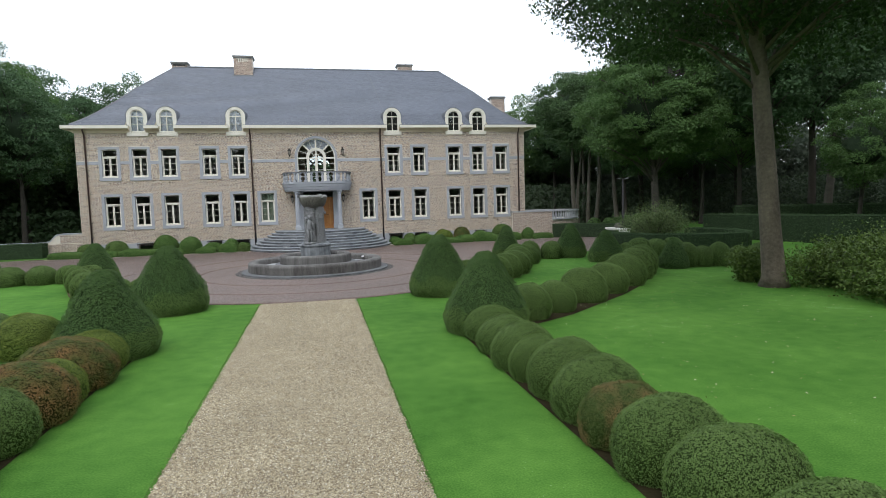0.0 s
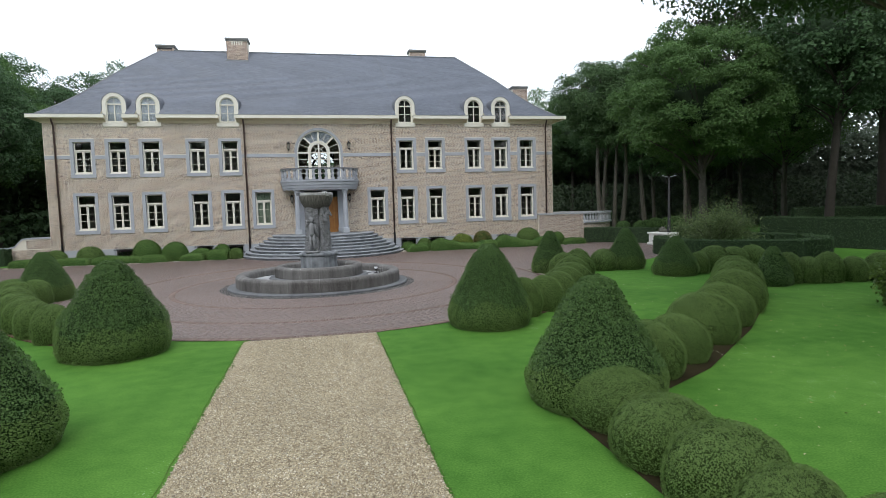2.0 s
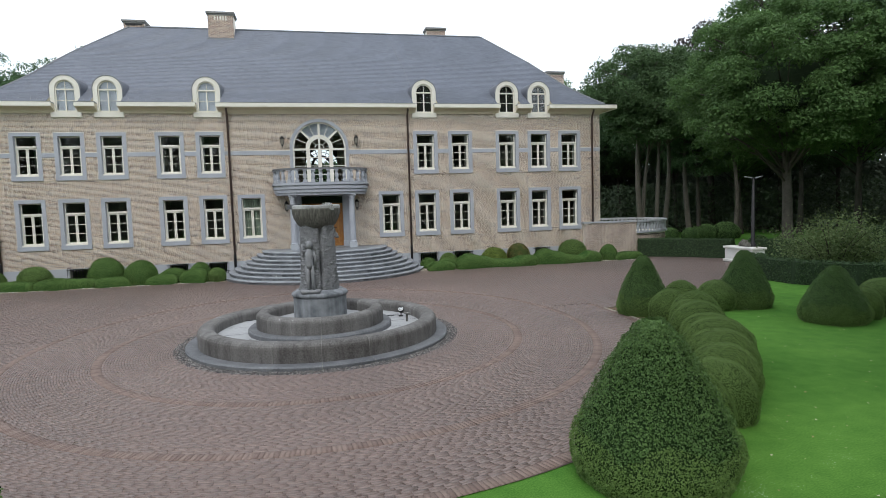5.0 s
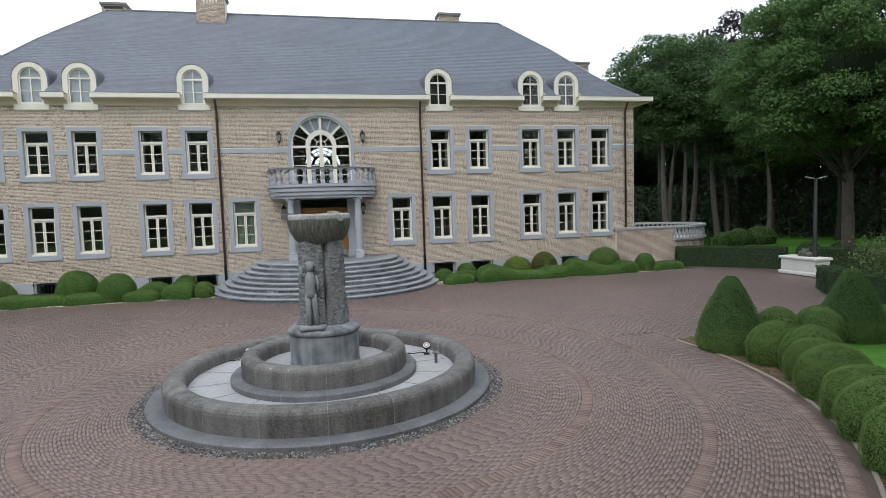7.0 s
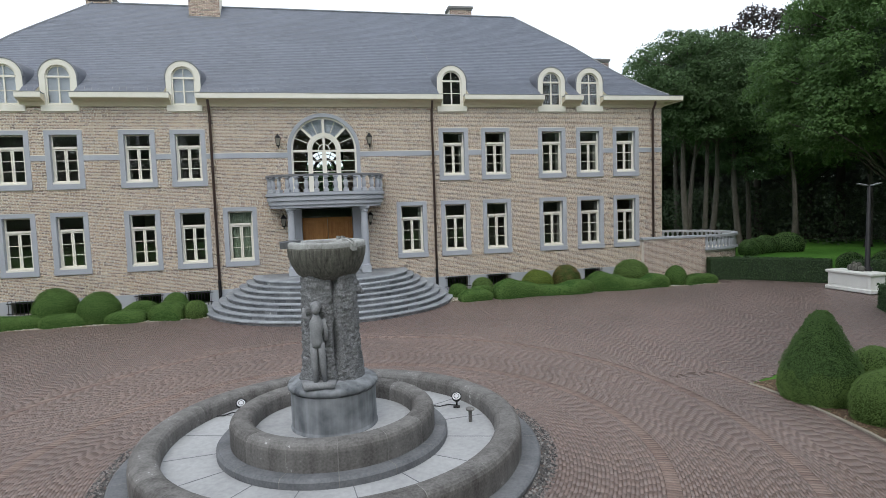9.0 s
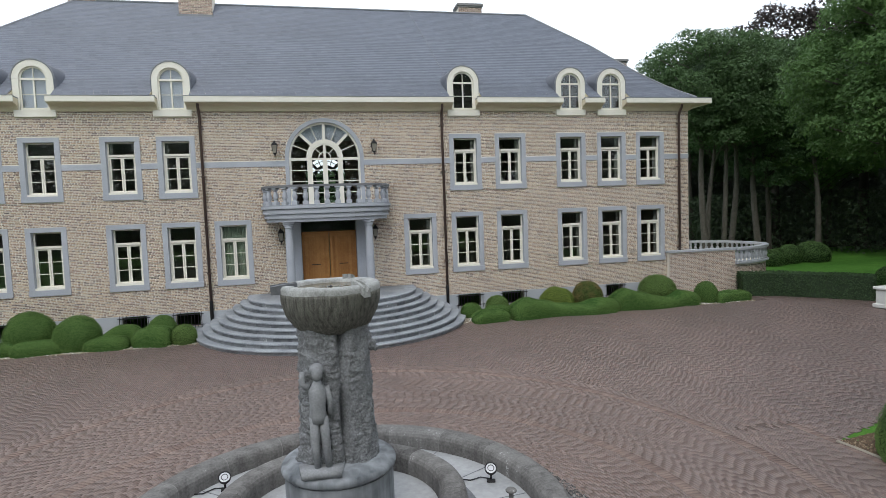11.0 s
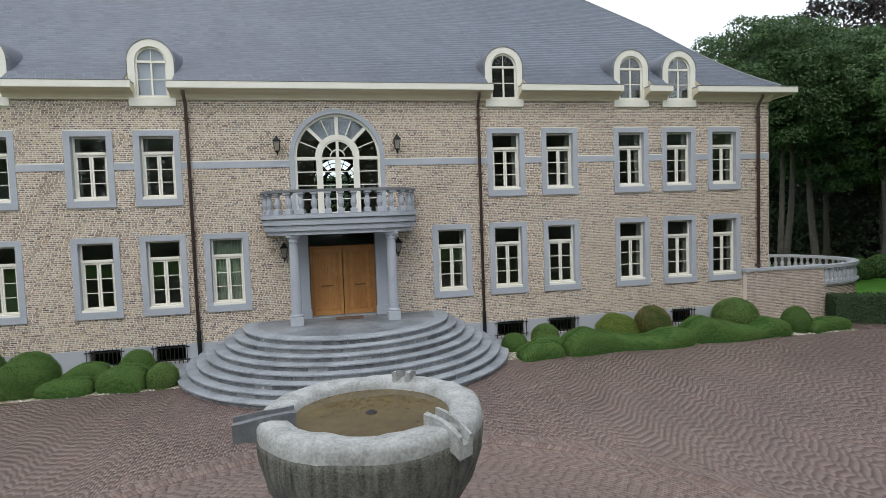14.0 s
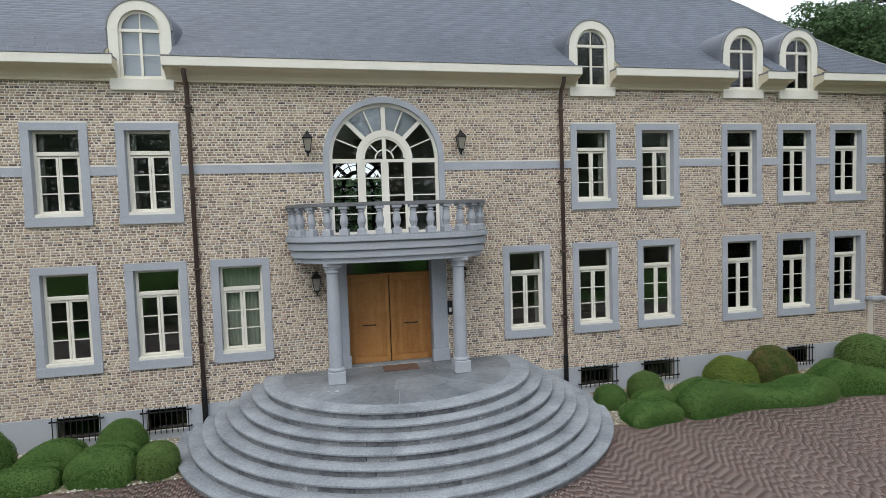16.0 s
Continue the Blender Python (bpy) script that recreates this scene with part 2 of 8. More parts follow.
GRASS = lawn_mat("lawn_grass", [(0.034, 0.116, 0.014), (0.051, 0.166, 0.021), (0.070, 0.206, 0.028), (0.112, 0.256, 0.042)])
SOIL = mat("dark_soil", [(0.022, 0.020, 0.010), (0.048, 0.040, 0.020)], 2, 0.95, 30, 0.8, 0.03, spec=0.05)
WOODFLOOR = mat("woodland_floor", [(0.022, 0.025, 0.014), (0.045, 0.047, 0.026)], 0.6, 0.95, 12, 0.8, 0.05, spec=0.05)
GRAVELBED = mat("gravel_bed", [(0.15, 0.122, 0.078), (0.27, 0.225, 0.150), (0.40, 0.34, 0.235)], 1.2, 0.95, 70, 1.0, 0.02)
PEBBLE = piece_mat("beige_gravel_stone", [(1, (0.42, 0.355, 0.235)), (1, (0.28, 0.225, 0.140)), (0.6, (0.56, 0.49, 0.345)), (0.7, (0.16, 0.125, 0.08)), (0.4, (0.36, 0.33, 0.26)), (0.12, (0.68, 0.63, 0.51))], 0.85, 60, 0.2, 0.003, 0.2, 0.8)
PALEPEBBLE = piece_mat("white_limestone_chip", [(1, (0.58, 0.56, 0.50)), (1, (0.46, 0.44, 0.38)), (0.8, (0.68, 0.66, 0.60)), (0.5, (0.30, 0.28, 0.24))], 0.85, 60, 0.2, 0.003, 0.2, 0.8)
DARKPEBBLE = piece_mat("grey_river_pebble", [(1, (0.074, 0.070, 0.067)), (1, (0.118, 0.112, 0.106)), (0.6, (0.236, 0.223, 0.211)), (0.8, (0.034, 0.032, 0.032))], 0.7, 40, 0.2, 0.003, 0.2, 0.8)
FOUNTAIN = mat("weathered_fountain_stone", [(0.042, 0.037, 0.034), (0.067, 0.061, 0.055), (0.088, 0.082, 0.074), (0.106, 0.099, 0.090), (0.148, 0.142, 0.136), (0.207, 0.200, 0.191)], 6.0, 0.7, 30, 0.2, 0.006, rand=0.14, streak=0.16, detail=5.0)
KERBSTONE = mat("blue_grey_kerb_stone", [(0.075, 0.08, 0.088), (0.115, 0.122, 0.134), (0.155, 0.163, 0.175), (0.20, 0.206, 0.216)], 2.5, 0.7, 25, 0.2, 0.005, rand=0.1)
JOINT = mat("pale_lime_joint", [(0.15, 0.147, 0.14), (0.27, 0.265, 0.25)], 6.0, 0.9, 40, 0.2)
DRUM = mat("streaked_grey_stone", [(0.05, 0.058, 0.068), (0.085, 0.097, 0.112), (0.125, 0.140, 0.160), (0.20, 0.217, 0.24), (0.34, 0.36, 0.38)], 7.0, 0.7, 4, 0.2, 0.008, streak=0.08)
CARVED = mat("carved_grey_stone", [(0.085, 0.09, 0.097), (0.165, 0.172, 0.182), (0.25, 0.258, 0.27), (0.37, 0.378, 0.39)], 34.0, 0.85, 110, 1.0, 0.03)
MOSSBOWL = mat("mossy_bowl_stone", [(0.012, 0.012, 0.008), (0.018, 0.019, 0.012), (0.036, 0.037, 0.023), (0.056, 0.056, 0.038), (0.078, 0.076, 0.055), (0.12, 0.118, 0.092), (0.22, 0.215, 0.185)], 30.0, 0.85, 90, 1.0, 0.02, streak=0.07, detail=4.0)
BOWLRIM = mat("pale_chipped_rim_stone", [(0.16, 0.165, 0.15), (0.24, 0.246, 0.235), (0.33, 0.337, 0.325), (0.39, 0.397, 0.385), (0.47, 0.476, 0.466)], 9.0, 0.8, 60, 0.6, 0.01)
BASINFLOOR = mat("pale_basin_slab", [(0.27, 0.275, 0.28), (0.36, 0.365, 0.37), (0.43, 0.435, 0.44)], 1.0, 0.8, 14, 0.1)
BOX_LEAF = leaf_mat("box_leaf", [(0.066, 0.124, 0.030), (0.118, 0.206, 0.051), (0.192, 0.292, 0.086)], trans=0.08)
YEW_LEAF = leaf_mat("yew_leaf", [(0.036, 0.080, 0.024), (0.080, 0.158, 0.044), (0.152, 0.256, 0.080)], 0.5, trans=0.1)
EVERGREEN_LEAF = leaf_mat("evergreen_leaf", [(0.036, 0.074, 0.020), (0.080, 0.145, 0.034), (0.175, 0.260, 0.060)], 0.4, trans=0.15)
GREYGREEN_LEAF = leaf_mat("grey_green_leaf", [(0.060, 0.118, 0.034), (0.110, 0.190, 0.056), (0.26, 0.32, 0.15)], trans=0.35)
RUST_LEAF = leaf_mat("browned_box_leaf", [(0.070, 0.130, 0.030), (0.115, 0.190, 0.046), (0.190, 0.235, 0.056), (0.255, 0.200, 0.064), (0.30, 0.165, 0.066)], trans=0.1, patch=0.9)
PATCHY_LEAF = leaf_mat("patchy_box_leaf", [(0.070, 0.130, 0.030), (0.115, 0.195, 0.046), (0.150, 0.235, 0.058), (0.195, 0.215, 0.064), (0.24, 0.165, 0.070)], trans=0.1, patch=0.9)
LIME_LEAF = leaf_mat("yellowing_box_leaf", [(0.070, 0.125, 0.022), (0.15, 0.230, 0.042), (0.27, 0.33, 0.07)], trans=0.12)
BED_LEAF = leaf_mat("bright_box_leaf", [(0.058, 0.118, 0.028), (0.100, 0.190, 0.046), (0.160, 0.268, 0.074)], trans=0.1)
HEDGE_LEAF = leaf_mat("dark_hedge_leaf", [(0.044, 0.078, 0.038), (0.062, 0.110, 0.050), (0.088, 0.146, 0.064)])
TREE_LEAF = leaf_mat("maple_leaf", [(0.051, 0.106, 0.036), (0.086, 0.167, 0.052), (0.139, 0.244, 0.076)], trans=0.35)
OAK_LEAF = leaf_mat("oak_leaf", [(0.044, 0.088, 0.044), (0.078, 0.146, 0.068), (0.124, 0.214, 0.094)], trans=0.38)
# leaf colour darkened to carry the shade of the dense, backlit crown
SHADE_LEAF = leaf_mat("shaded_park_leaf", [(0.024, 0.047, 0.018), (0.042, 0.082, 0.029), (0.080, 0.145, 0.046)], trans=0.2)
# pale grey-green leaves: the haze over the far woods is put into their colour
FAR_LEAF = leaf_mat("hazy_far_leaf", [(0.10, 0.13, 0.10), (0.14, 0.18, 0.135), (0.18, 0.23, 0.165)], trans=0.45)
DIM_LEAF = leaf_mat("undergrowth_leaf", [(0.055, 0.080, 0.050), (0.080, 0.115, 0.068), (0.115, 0.160, 0.09)], trans=0.3)
PARK_LEAF = leaf_mat("mid_green_leaf", [(0.042, 0.080, 0.034), (0.070, 0.128, 0.052), (0.118, 0.196, 0.080)], trans=0.28)
COPPER_LEAF = leaf_mat("copper_beech_leaf", [(0.036, 0.030, 0.030), (0.055, 0.044, 0.042), (0.07, 0.058, 0.05)], trans=0.2)
# core colours kept darker than the leaves to carry the shade inside foliage
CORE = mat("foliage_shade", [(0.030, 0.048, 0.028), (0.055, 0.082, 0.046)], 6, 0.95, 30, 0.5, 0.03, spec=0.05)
BOX_CORE = mat("shaded_box_twigs", [(0.026, 0.044, 0.013), (0.050, 0.082, 0.024)], 9, 0.95, 60, 0.8, 0.03, spec=0.03)
BED_CORE = mat("shaded_bright_box_twigs", [(0.030, 0.070, 0.018), (0.055, 0.115, 0.030)], 9, 0.95, 60, 0.8, 0.03, spec=0.03)
YEW_CORE = mat("shaded_yew_twigs", [(0.014, 0.030, 0.011), (0.028, 0.052, 0.019)], 9, 0.95, 60, 0.8, 0.03, spec=0.03)
RUST_CORE = mat("shaded_browned_twigs", [(0.018, 0.024, 0.008), (0.042, 0.040, 0.014)], 9, 0.95, 60, 0.8, 0.03, spec=0.03)
PAVER_PALE = piece_mat("pale_worn_paver", [(1, (0.204, 0.146, 0.123)), (1, (0.225, 0.166, 0.141)), (0.8, (0.167, 0.117, 0.100))], 0.85, 40, 0.4, 0.004, 0.2, 0.3)
BARK = mat("grey_bark", [(0.050, 0.044, 0.036), (0.088, 0.078, 0.065), (0.128, 0.115, 0.096)], 3, 0.9, 14, 0.9, 0.03)
OLDBARK = mat("old_brown_bark", [(0.050, 0.040, 0.030), (0.105, 0.086, 0.064), (0.175, 0.146, 0.108)], 2.2, 0.92, 11, 1.0, 0.05, streak=0.25)
DARKBARK = mat("dark_bark", [(0.035, 0.03, 0.025), (0.065, 0.056, 0.046)], 3, 0.9, 14, 0.9, 0.03)
WHITESTONE = mat("white_planter_stone", [(0.66, 0.66, 0.63), (0.78, 0.78, 0.75)], 2, 0.7, 25, 0.1)
LAMPGLASS = mat("spotlight_lens", [(0.55, 0.56, 0.58), (0.68, 0.69, 0.71)], 4, 0.2, 20, 0.0)
WATER = mat("murky_bowl_water", [(0.072, 0.051, 0.021), (0.126, 0.092, 0.040)], 6, 0.08, 20, 0.05, 0.003, spec=0.25)

# ---- builders ----


def mesh_of(name, bm, material, smooth=False):
    me = bpy.data.meshes.new(name)
    bm.to_mesh(me)
    bm.free()
    for one in (material if isinstance(material, (list, tuple)) else [material]):
        me.materials.append(one)
    if smooth:
        me.polygons.foreach_set("use_smooth", [True] * len(me.polygons))
    return me


def put(name, me, parent=None, m=None, label="", kind=""):
    """An object on a mesh, under parent, at the pose m in its parent."""
    ob = new(name, me)
    if parent:
        ob.parent = parent
    if m is not None:
        ob.matrix_basis = m
    return tagged(ob, label, "", "", kind)


def part(name, bm, material, parent=None, label="", smooth=False, m=None, kind=""):
    return put(name, mesh_of(name, bm, material, smooth), parent, m, label, kind)


def thing(name, x=0.0, y=0.0, z=0.0, rz=0.0):
    e = new(name)
    e.matrix_basis = pose(x, y, z, 0, 0, rz)
    e.empty_display_size = 0.1
    return e


def box(bm, x0, x1, y0, y1, z0, z1, bevel=0.0):
    """Adds a box, with its edges rounded by bevel."""
    vs = [bm.verts.new(c) for c in ((x0, y0, z0), (x1, y0, z0), (x1, y1, z0), (x0, y1, z0), (x0, y0, z1), (x1, y0, z1), (x1, y1, z1), (x0, y1, z1))]
    fs = [bm.faces.new([vs[i] for i in f]) for f in ((3, 2, 1, 0), (4, 5, 6, 7), (0, 1, 5, 4), (1, 2, 6, 5), (2, 3, 7, 6), (3, 0, 4, 7))]
    if bevel:
        bmesh.ops.bevel(bm, geom=list({e for f in fs for e in f.edges}), offset=bevel, segments=1, affect="EDGES")
    return bm


def B(*a, bevel=0.0):
    return box(bmesh.new(), *a, bevel=bevel)


def lathe(bm, profile, segs=32, a0=0.0, a1=2 * math.pi, cx=0.0, cy=0.0, closed=False, rx=1.0, ry=1.0):
    """Turns a profile of (radius, height) about the z axis, wholly or from angle a0 to a1; closed: the profile is a loop and ends are capped."""
    full = abs(a1 - a0 - 2 * math.pi) < 1e-6
    rings = []
    for i in range(segs if full else segs + 1):
        a = a0 + (a1 - a0) * i / segs
        rings.append([bm.verts.new((cx + r * rx * math.cos(a), cy + r * ry * math.sin(a), z)) for r, z in profile])
    k = len(profile)
    for i in range(segs):
        p, q = rings[i], rings[(i + 1) % len(rings)]
        for j in range(k if closed else k - 1):
            j2 = (j + 1) % k
            quad = [p[j], q[j], q[j2], p[j2]]
            if (quad[0].co - quad[1].co).length < 1e-6:
                quad = [p[j], q[j2], p[j2]]
            elif (quad[2].co - quad[3].co).length < 1e-6:
                quad = [p[j], q[j], q[j2]]
            if (p[j].co - p[j2].co).length < 1e-7:
                continue
            bm.faces.new(quad)
    if closed and not full:
        bm.faces.new(rings[0])
        bm.faces.new(rings[-1][::-1])
    bmesh.ops.recalc_face_normals(bm, faces=bm.faces)
    return bm


def tube(bm, pts, radius, segs=8, cap=True):
    """A round tube through pts; radius: one number or one for each point."""
    pts = [Vector(p) for p in pts]
    rad = radius if isinstance(radius, (list, tuple)) else [radius] * len(pts)
    rings, side = [], None
    for i, p in enumerate(pts):
        d = (pts[min(i + 1, len(pts) - 1)] - pts[max(i - 1, 0)]).normalized()
        if side is None:
            side = d.orthogonal().normalized()
        side = (side - d * side.dot(d)).normalized()
        up = d.cross(side)
        rings.append([bm.verts.new(p + (side * math.cos(2 * math.pi * k / segs) + up * math.sin(2 * math.pi * k / segs)) * rad[i]) for k in range(segs)])
    for a, b in zip(rings, rings[1:]):
        for k in range(segs):
            bm.faces.new((a[k], a[(k + 1) % segs], b[(k + 1) % segs], b[k]))
    if cap:
        bm.faces.new(rings[0][::-1])
        bm.faces.new(rings[-1])
    return bm


def prism(bm, outline, y0, y1):
    """Pushes an outline of (x, z) from y0 to y1."""
    a = [bm.verts.new((x, y0, z)) for x, z in outline]
    b = [bm.verts.new((x, y1, z)) for x, z in outline]
    bm.faces.new(a)
    bm.faces.new(b[::-1])
    k = len(outline)
    for i in range(k):
        bm.faces.new((a[i], b[i], b[(i + 1) % k], a[(i + 1) % k]))
    bmesh.ops.recalc_face_normals(bm, faces=bm.faces)
    return bm


def slab(bm, outline, z0, z1):
    """Pushes an outline of (x, y) from z0 up to z1."""
    a = [bm.verts.new((x, y, z0)) for x, y in outline]
    b = [bm.verts.new((x, y, z1)) for x, y in outline]
    bm.faces.new(a[::-1])
    bm.faces.new(b)
    k = len(outline)
    for i in range(k):
        bm.faces.new((a[i], a[(i + 1) % k], b[(i + 1) % k], b[i]))
    bmesh.ops.recalc_face_normals(bm, faces=bm.faces)
    return bm


def arch_band(bm, cx, zs, r0, r1, y0, y1, a0=0.0, a1=180.0, segs=24):
    """A band between two radii over an arch, from y0 to y1."""
    lathe_pts = []
    for i in range(segs + 1):
        a = radians(a0 + (a1 - a0) * i / segs)
        c, s = math.cos(a), math.sin(a)
        lathe_pts.append([bm.verts.new((cx + r * c, y, zs + r * s)) for r, y in ((r0, y0), (r1, y0), (r1, y1), (r0, y1))])
    for p, q in zip(lathe_pts, lathe_pts[1:]):
        for j in range(4):
            bm.faces.new((p[j], q[j], q[(j + 1) % 4], p[(j + 1) % 4]))
    bm.faces.new(lathe_pts[0])
    bm.faces.new(lathe_pts[-1][::-1])
    bmesh.ops.recalc_face_normals(bm, faces=bm.faces)
    return bm


def from_arrays(name, verts, quads, material, smooth=False, corners=4):
    """A mesh from numpy arrays of corners and faces with so many corners each."""
    me = bpy.data.meshes.new(name)
    v = np.asarray(verts, np.float32).reshape(-1, 3)
    f = np.asarray(quads, np.int32).reshape(-1, corners)
    me.vertices.add(len(v))
    me.vertices.foreach_set("co", v.ravel())
    me.loops.add(f.size)
    me.loops.foreach_set("vertex_index", f.ravel())
    me.polygons.add(len(f))
    me.polygons.foreach_set("loop_start", np.arange(0, f.size, corners, dtype=np.int32))
    if smooth:
        me.polygons.foreach_set("use_smooth", np.ones(len(f), bool))
    for one in (material if isinstance(material, (list, tuple)) else [material]):
        me.materials.append(one)
    me.update(calc_edges=True)
    return me

# ---- ground, court and path ----
FX, FY = -0.10, -15.67         # the fountain's middle
COURT_R = 8.65


def sheet(name, outline, z, material, label, category, thick=0.0):
    bm = bmesh.new()
    if thick:
        slab(bm, outline, z - thick, z)
    else:
        bm.faces.new([bm.verts.new((x, y, z)) for x, y in outline])
        bmesh.ops.recalc_face_normals(bm, faces=bm.faces)
        if next(iter(bm.faces)).normal.z < 0:
            bmesh.ops.reverse_faces(bm, faces=bm.faces)
    ob = part(name, bm, material)
    return tagged(ob, label, category, "", "structure")


sheet("ground", [(-700, -700), (700, -700), (700, 700), (-700, 700)], 0.0, GRASS, "smooth bright green lawn round the drive", "lawn")


def arc(cx, cy, r, a0, a1, k):
    return [(cx + r * math.cos(radians(a0 + (a1 - a0) * i / k)), cy + r * math.sin(radians(a0 + (a1 - a0) * i / k))) for i in range(k + 1)]


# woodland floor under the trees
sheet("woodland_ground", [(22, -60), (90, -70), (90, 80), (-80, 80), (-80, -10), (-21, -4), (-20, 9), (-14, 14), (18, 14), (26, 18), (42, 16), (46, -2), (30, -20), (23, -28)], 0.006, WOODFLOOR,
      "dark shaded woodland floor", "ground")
SQUEEZE = 0.962                 # the court is a touch narrower than it is long
EDGE_E = [(FX + (x - FX) * SQUEEZE, y) for x, y in arc(FX, FY, COURT_R, -80, 8, 30)]
EDGE_W = [(FX + (x - FX) * SQUEEZE, y) for x, y in arc(FX, FY, COURT_R, 172, 260, 30)]
COURT = [(1.1, -24.3)] + EDGE_E + [(9.4, -14.0), (12.5, -14.2), (15.2, -12.4), (17.8, -10.0), (20.6, -7.2), (21.4, -4.4), (19.6, -2.4), (17.9, -1.2), (15.0, -1.0),
        (-15.0, -1.0), (-24.0, -2.5), (-26.0, -8.0), (-20.0, -12.5), (-9.4, -14.0)] + EDGE_W + [(-1.66, -24.3)]
sheet("paving_bed", COURT, 0.010, PAVER_JOINT, "brown sanded bed under the clay paving", "pavement")
sheet("gravel_path_bed", [(-1.66, -24.3), (-1.72, -70), (1.06, -70), (1.10, -24.3)], 0.012, GRAVELBED, "pale beige gravel path between the lawns", "path")


def inside(poly, x, y):
    poly = np.asarray(poly)
    hit = np.zeros(len(x), bool)
    for (x0, y0), (x1, y1) in zip(poly, np.roll(poly, -1, 0)):
        c = ((y0 > y) != (y1 > y))
        with np.errstate(divide="ignore", invalid="ignore"):
            hit ^= c & (x < (x1 - x0) * (y - y0) / (y1 - y0) + x0)
    return hit


def blocks(cx, cy, z0, ux, uy, hw, hd, hh):
    """Corners and faces of many open-bottomed blocks: middle, the unit direction of the long side, half sizes, height."""
    n = len(cx)
    v = np.zeros((n, 8, 3), np.float32)
    k = 0
    for sz in (0, 1):
        for sx, sy in ((-1, -1), (1, -1), (1, 1), (-1, 1)):
            a, b = sx * (hw - 0.0008 * sz), sy * (hd - 0.0024 * sz)
            v[:, k, 0] = cx + a * ux - b * uy
            v[:, k, 1] = cy + a * uy + b * ux
            v[:, k, 2] = z0 + sz * hh
            k += 1
    f = np.array([(4, 5, 6, 7), (0, 1, 5, 4), (1, 2, 6, 5), (2, 3, 7, 6), (3, 0, 4, 7)])
    return v, (f[None] + 8 * np.arange(n)[:, None, None])


# ---- the house ----
HX0, HX1, WALL_TOP, DEPTH = -15.05, 15.45, 8.25, 10.0
LEFT_X = [-13.09, -11.26, -9.46, -6.92, -5.09]
RIGHT_X = [5.56, 7.43, 10.04, 11.85, 13.63]
DORMER_X = [-11.26, -9.46, -5.11, 5.54, 10.05, 11.86]
WIN_W = 1.29
UP_Z0, UP_Z1, LOW_Z0, LOW_Z1 = 4.88, 7.09, 1.645, 4.015
HALL_X = [-3.31, 3.65]
ARCH_X, ARCH_R, ARCH_Z = 0.11, 1.455, 6.26
DOOR_X = 0.12
BASE_X = [(-13.1, 1.1), (-11.2, 1.1), (-6.85, 1.0), (-5.05, 1.0), (5.56, 1.08), (7.4, 1.08), (11.9, 0.9)]

openings = []                                   # x0, x1, z0, z1 of holes
for cx in LEFT_X + RIGHT_X:
    openings += [(cx - 0.50, cx + 0.50, UP_Z0 + 0.17, UP_Z1 - 0.13), (cx - 0.50, cx + 0.50, LOW_Z0 + 0.17, LOW_Z1 - 0.13)]
for cx in HALL_X:
    openings.append((cx - 0.50, cx + 0.50, LOW_Z0 + 0.17, LOW_Z1 - 0.13))
openings.append((DOOR_X - 1.04, DOOR_X + 1.04, 1.25, 3.86))
openings.append((ARCH_X - 1.32, ARCH_X + 1.32, 4.30, ARCH_Z + 1.32))
for cx, w in BASE_X:
    openings.append((cx - w / 2 + 0.08, cx + w / 2 - 0.08, 0.22, 0.72))

house = thing("country_house")
tagged(house, "large buff-brick country house with slate hipped roof and bluestone trim", "house")


def wall_with_holes(bm, x0, x1, z0, z1, y0, y1, holes):
    """One closed wall from y0 to y1 with rectangular holes through it."""
    xs = sorted({x0, x1, *[h[0] for h in holes], *[h[1] for h in holes]})
    zs = sorted({z0, z1, *[h[2] for h in holes], *[h[3] for h in holes]})
    va = [[bm.verts.new((x, y0, z)) for z in zs] for x in xs]
    vb = [[bm.verts.new((x, y1, z)) for z in zs] for x in xs]
    nx, nz = len(xs) - 1, len(zs) - 1

    def solid(i, k):
        if not (0 <= i < nx and 0 <= k < nz):
            return False
        mx, mz = (xs[i] + xs[i + 1]) / 2, (zs[k] + zs[k + 1]) / 2
        return not any(h[0] < mx < h[1] and h[2] < mz < h[3] for h in holes)

    for i in range(nx):
        for k in range(nz):
            if not solid(i, k):
                continue
            bm.faces.new((va[i][k], va[i + 1][k], va[i + 1][k + 1], va[i][k + 1]))
            bm.faces.new((vb[i][k], vb[i][k + 1], vb[i + 1][k + 1], vb[i + 1][k]))
            if not solid(i - 1, k):
                bm.faces.new((va[i][k], va[i][k + 1], vb[i][k + 1], vb[i][k]))
            if not solid(i + 1, k):
                bm.faces.new((va[i + 1][k], vb[i + 1][k], vb[i + 1][k + 1], va[i + 1][k + 1]))
            if not solid(i, k - 1):
                bm.faces.new((va[i][k], vb[i][k], vb[i + 1][k], va[i + 1][k]))
            if not solid(i, k + 1):
                bm.faces.new((va[i][k + 1], va[i + 1][k + 1], vb[i + 1][k + 1], vb[i][k + 1]))
    bmesh.ops.delete(bm, geom=[v for v in bm.verts if not v.link_faces], context="VERTS")


bm = bmesh.new()
wall_with_holes(bm, HX0, HX1, -0.3, 8.0, 0.0, 0.34, openings)
front_wall = part("front_wall", bm, MORTAR, house, "front wall of mixed buff and dark bricks")
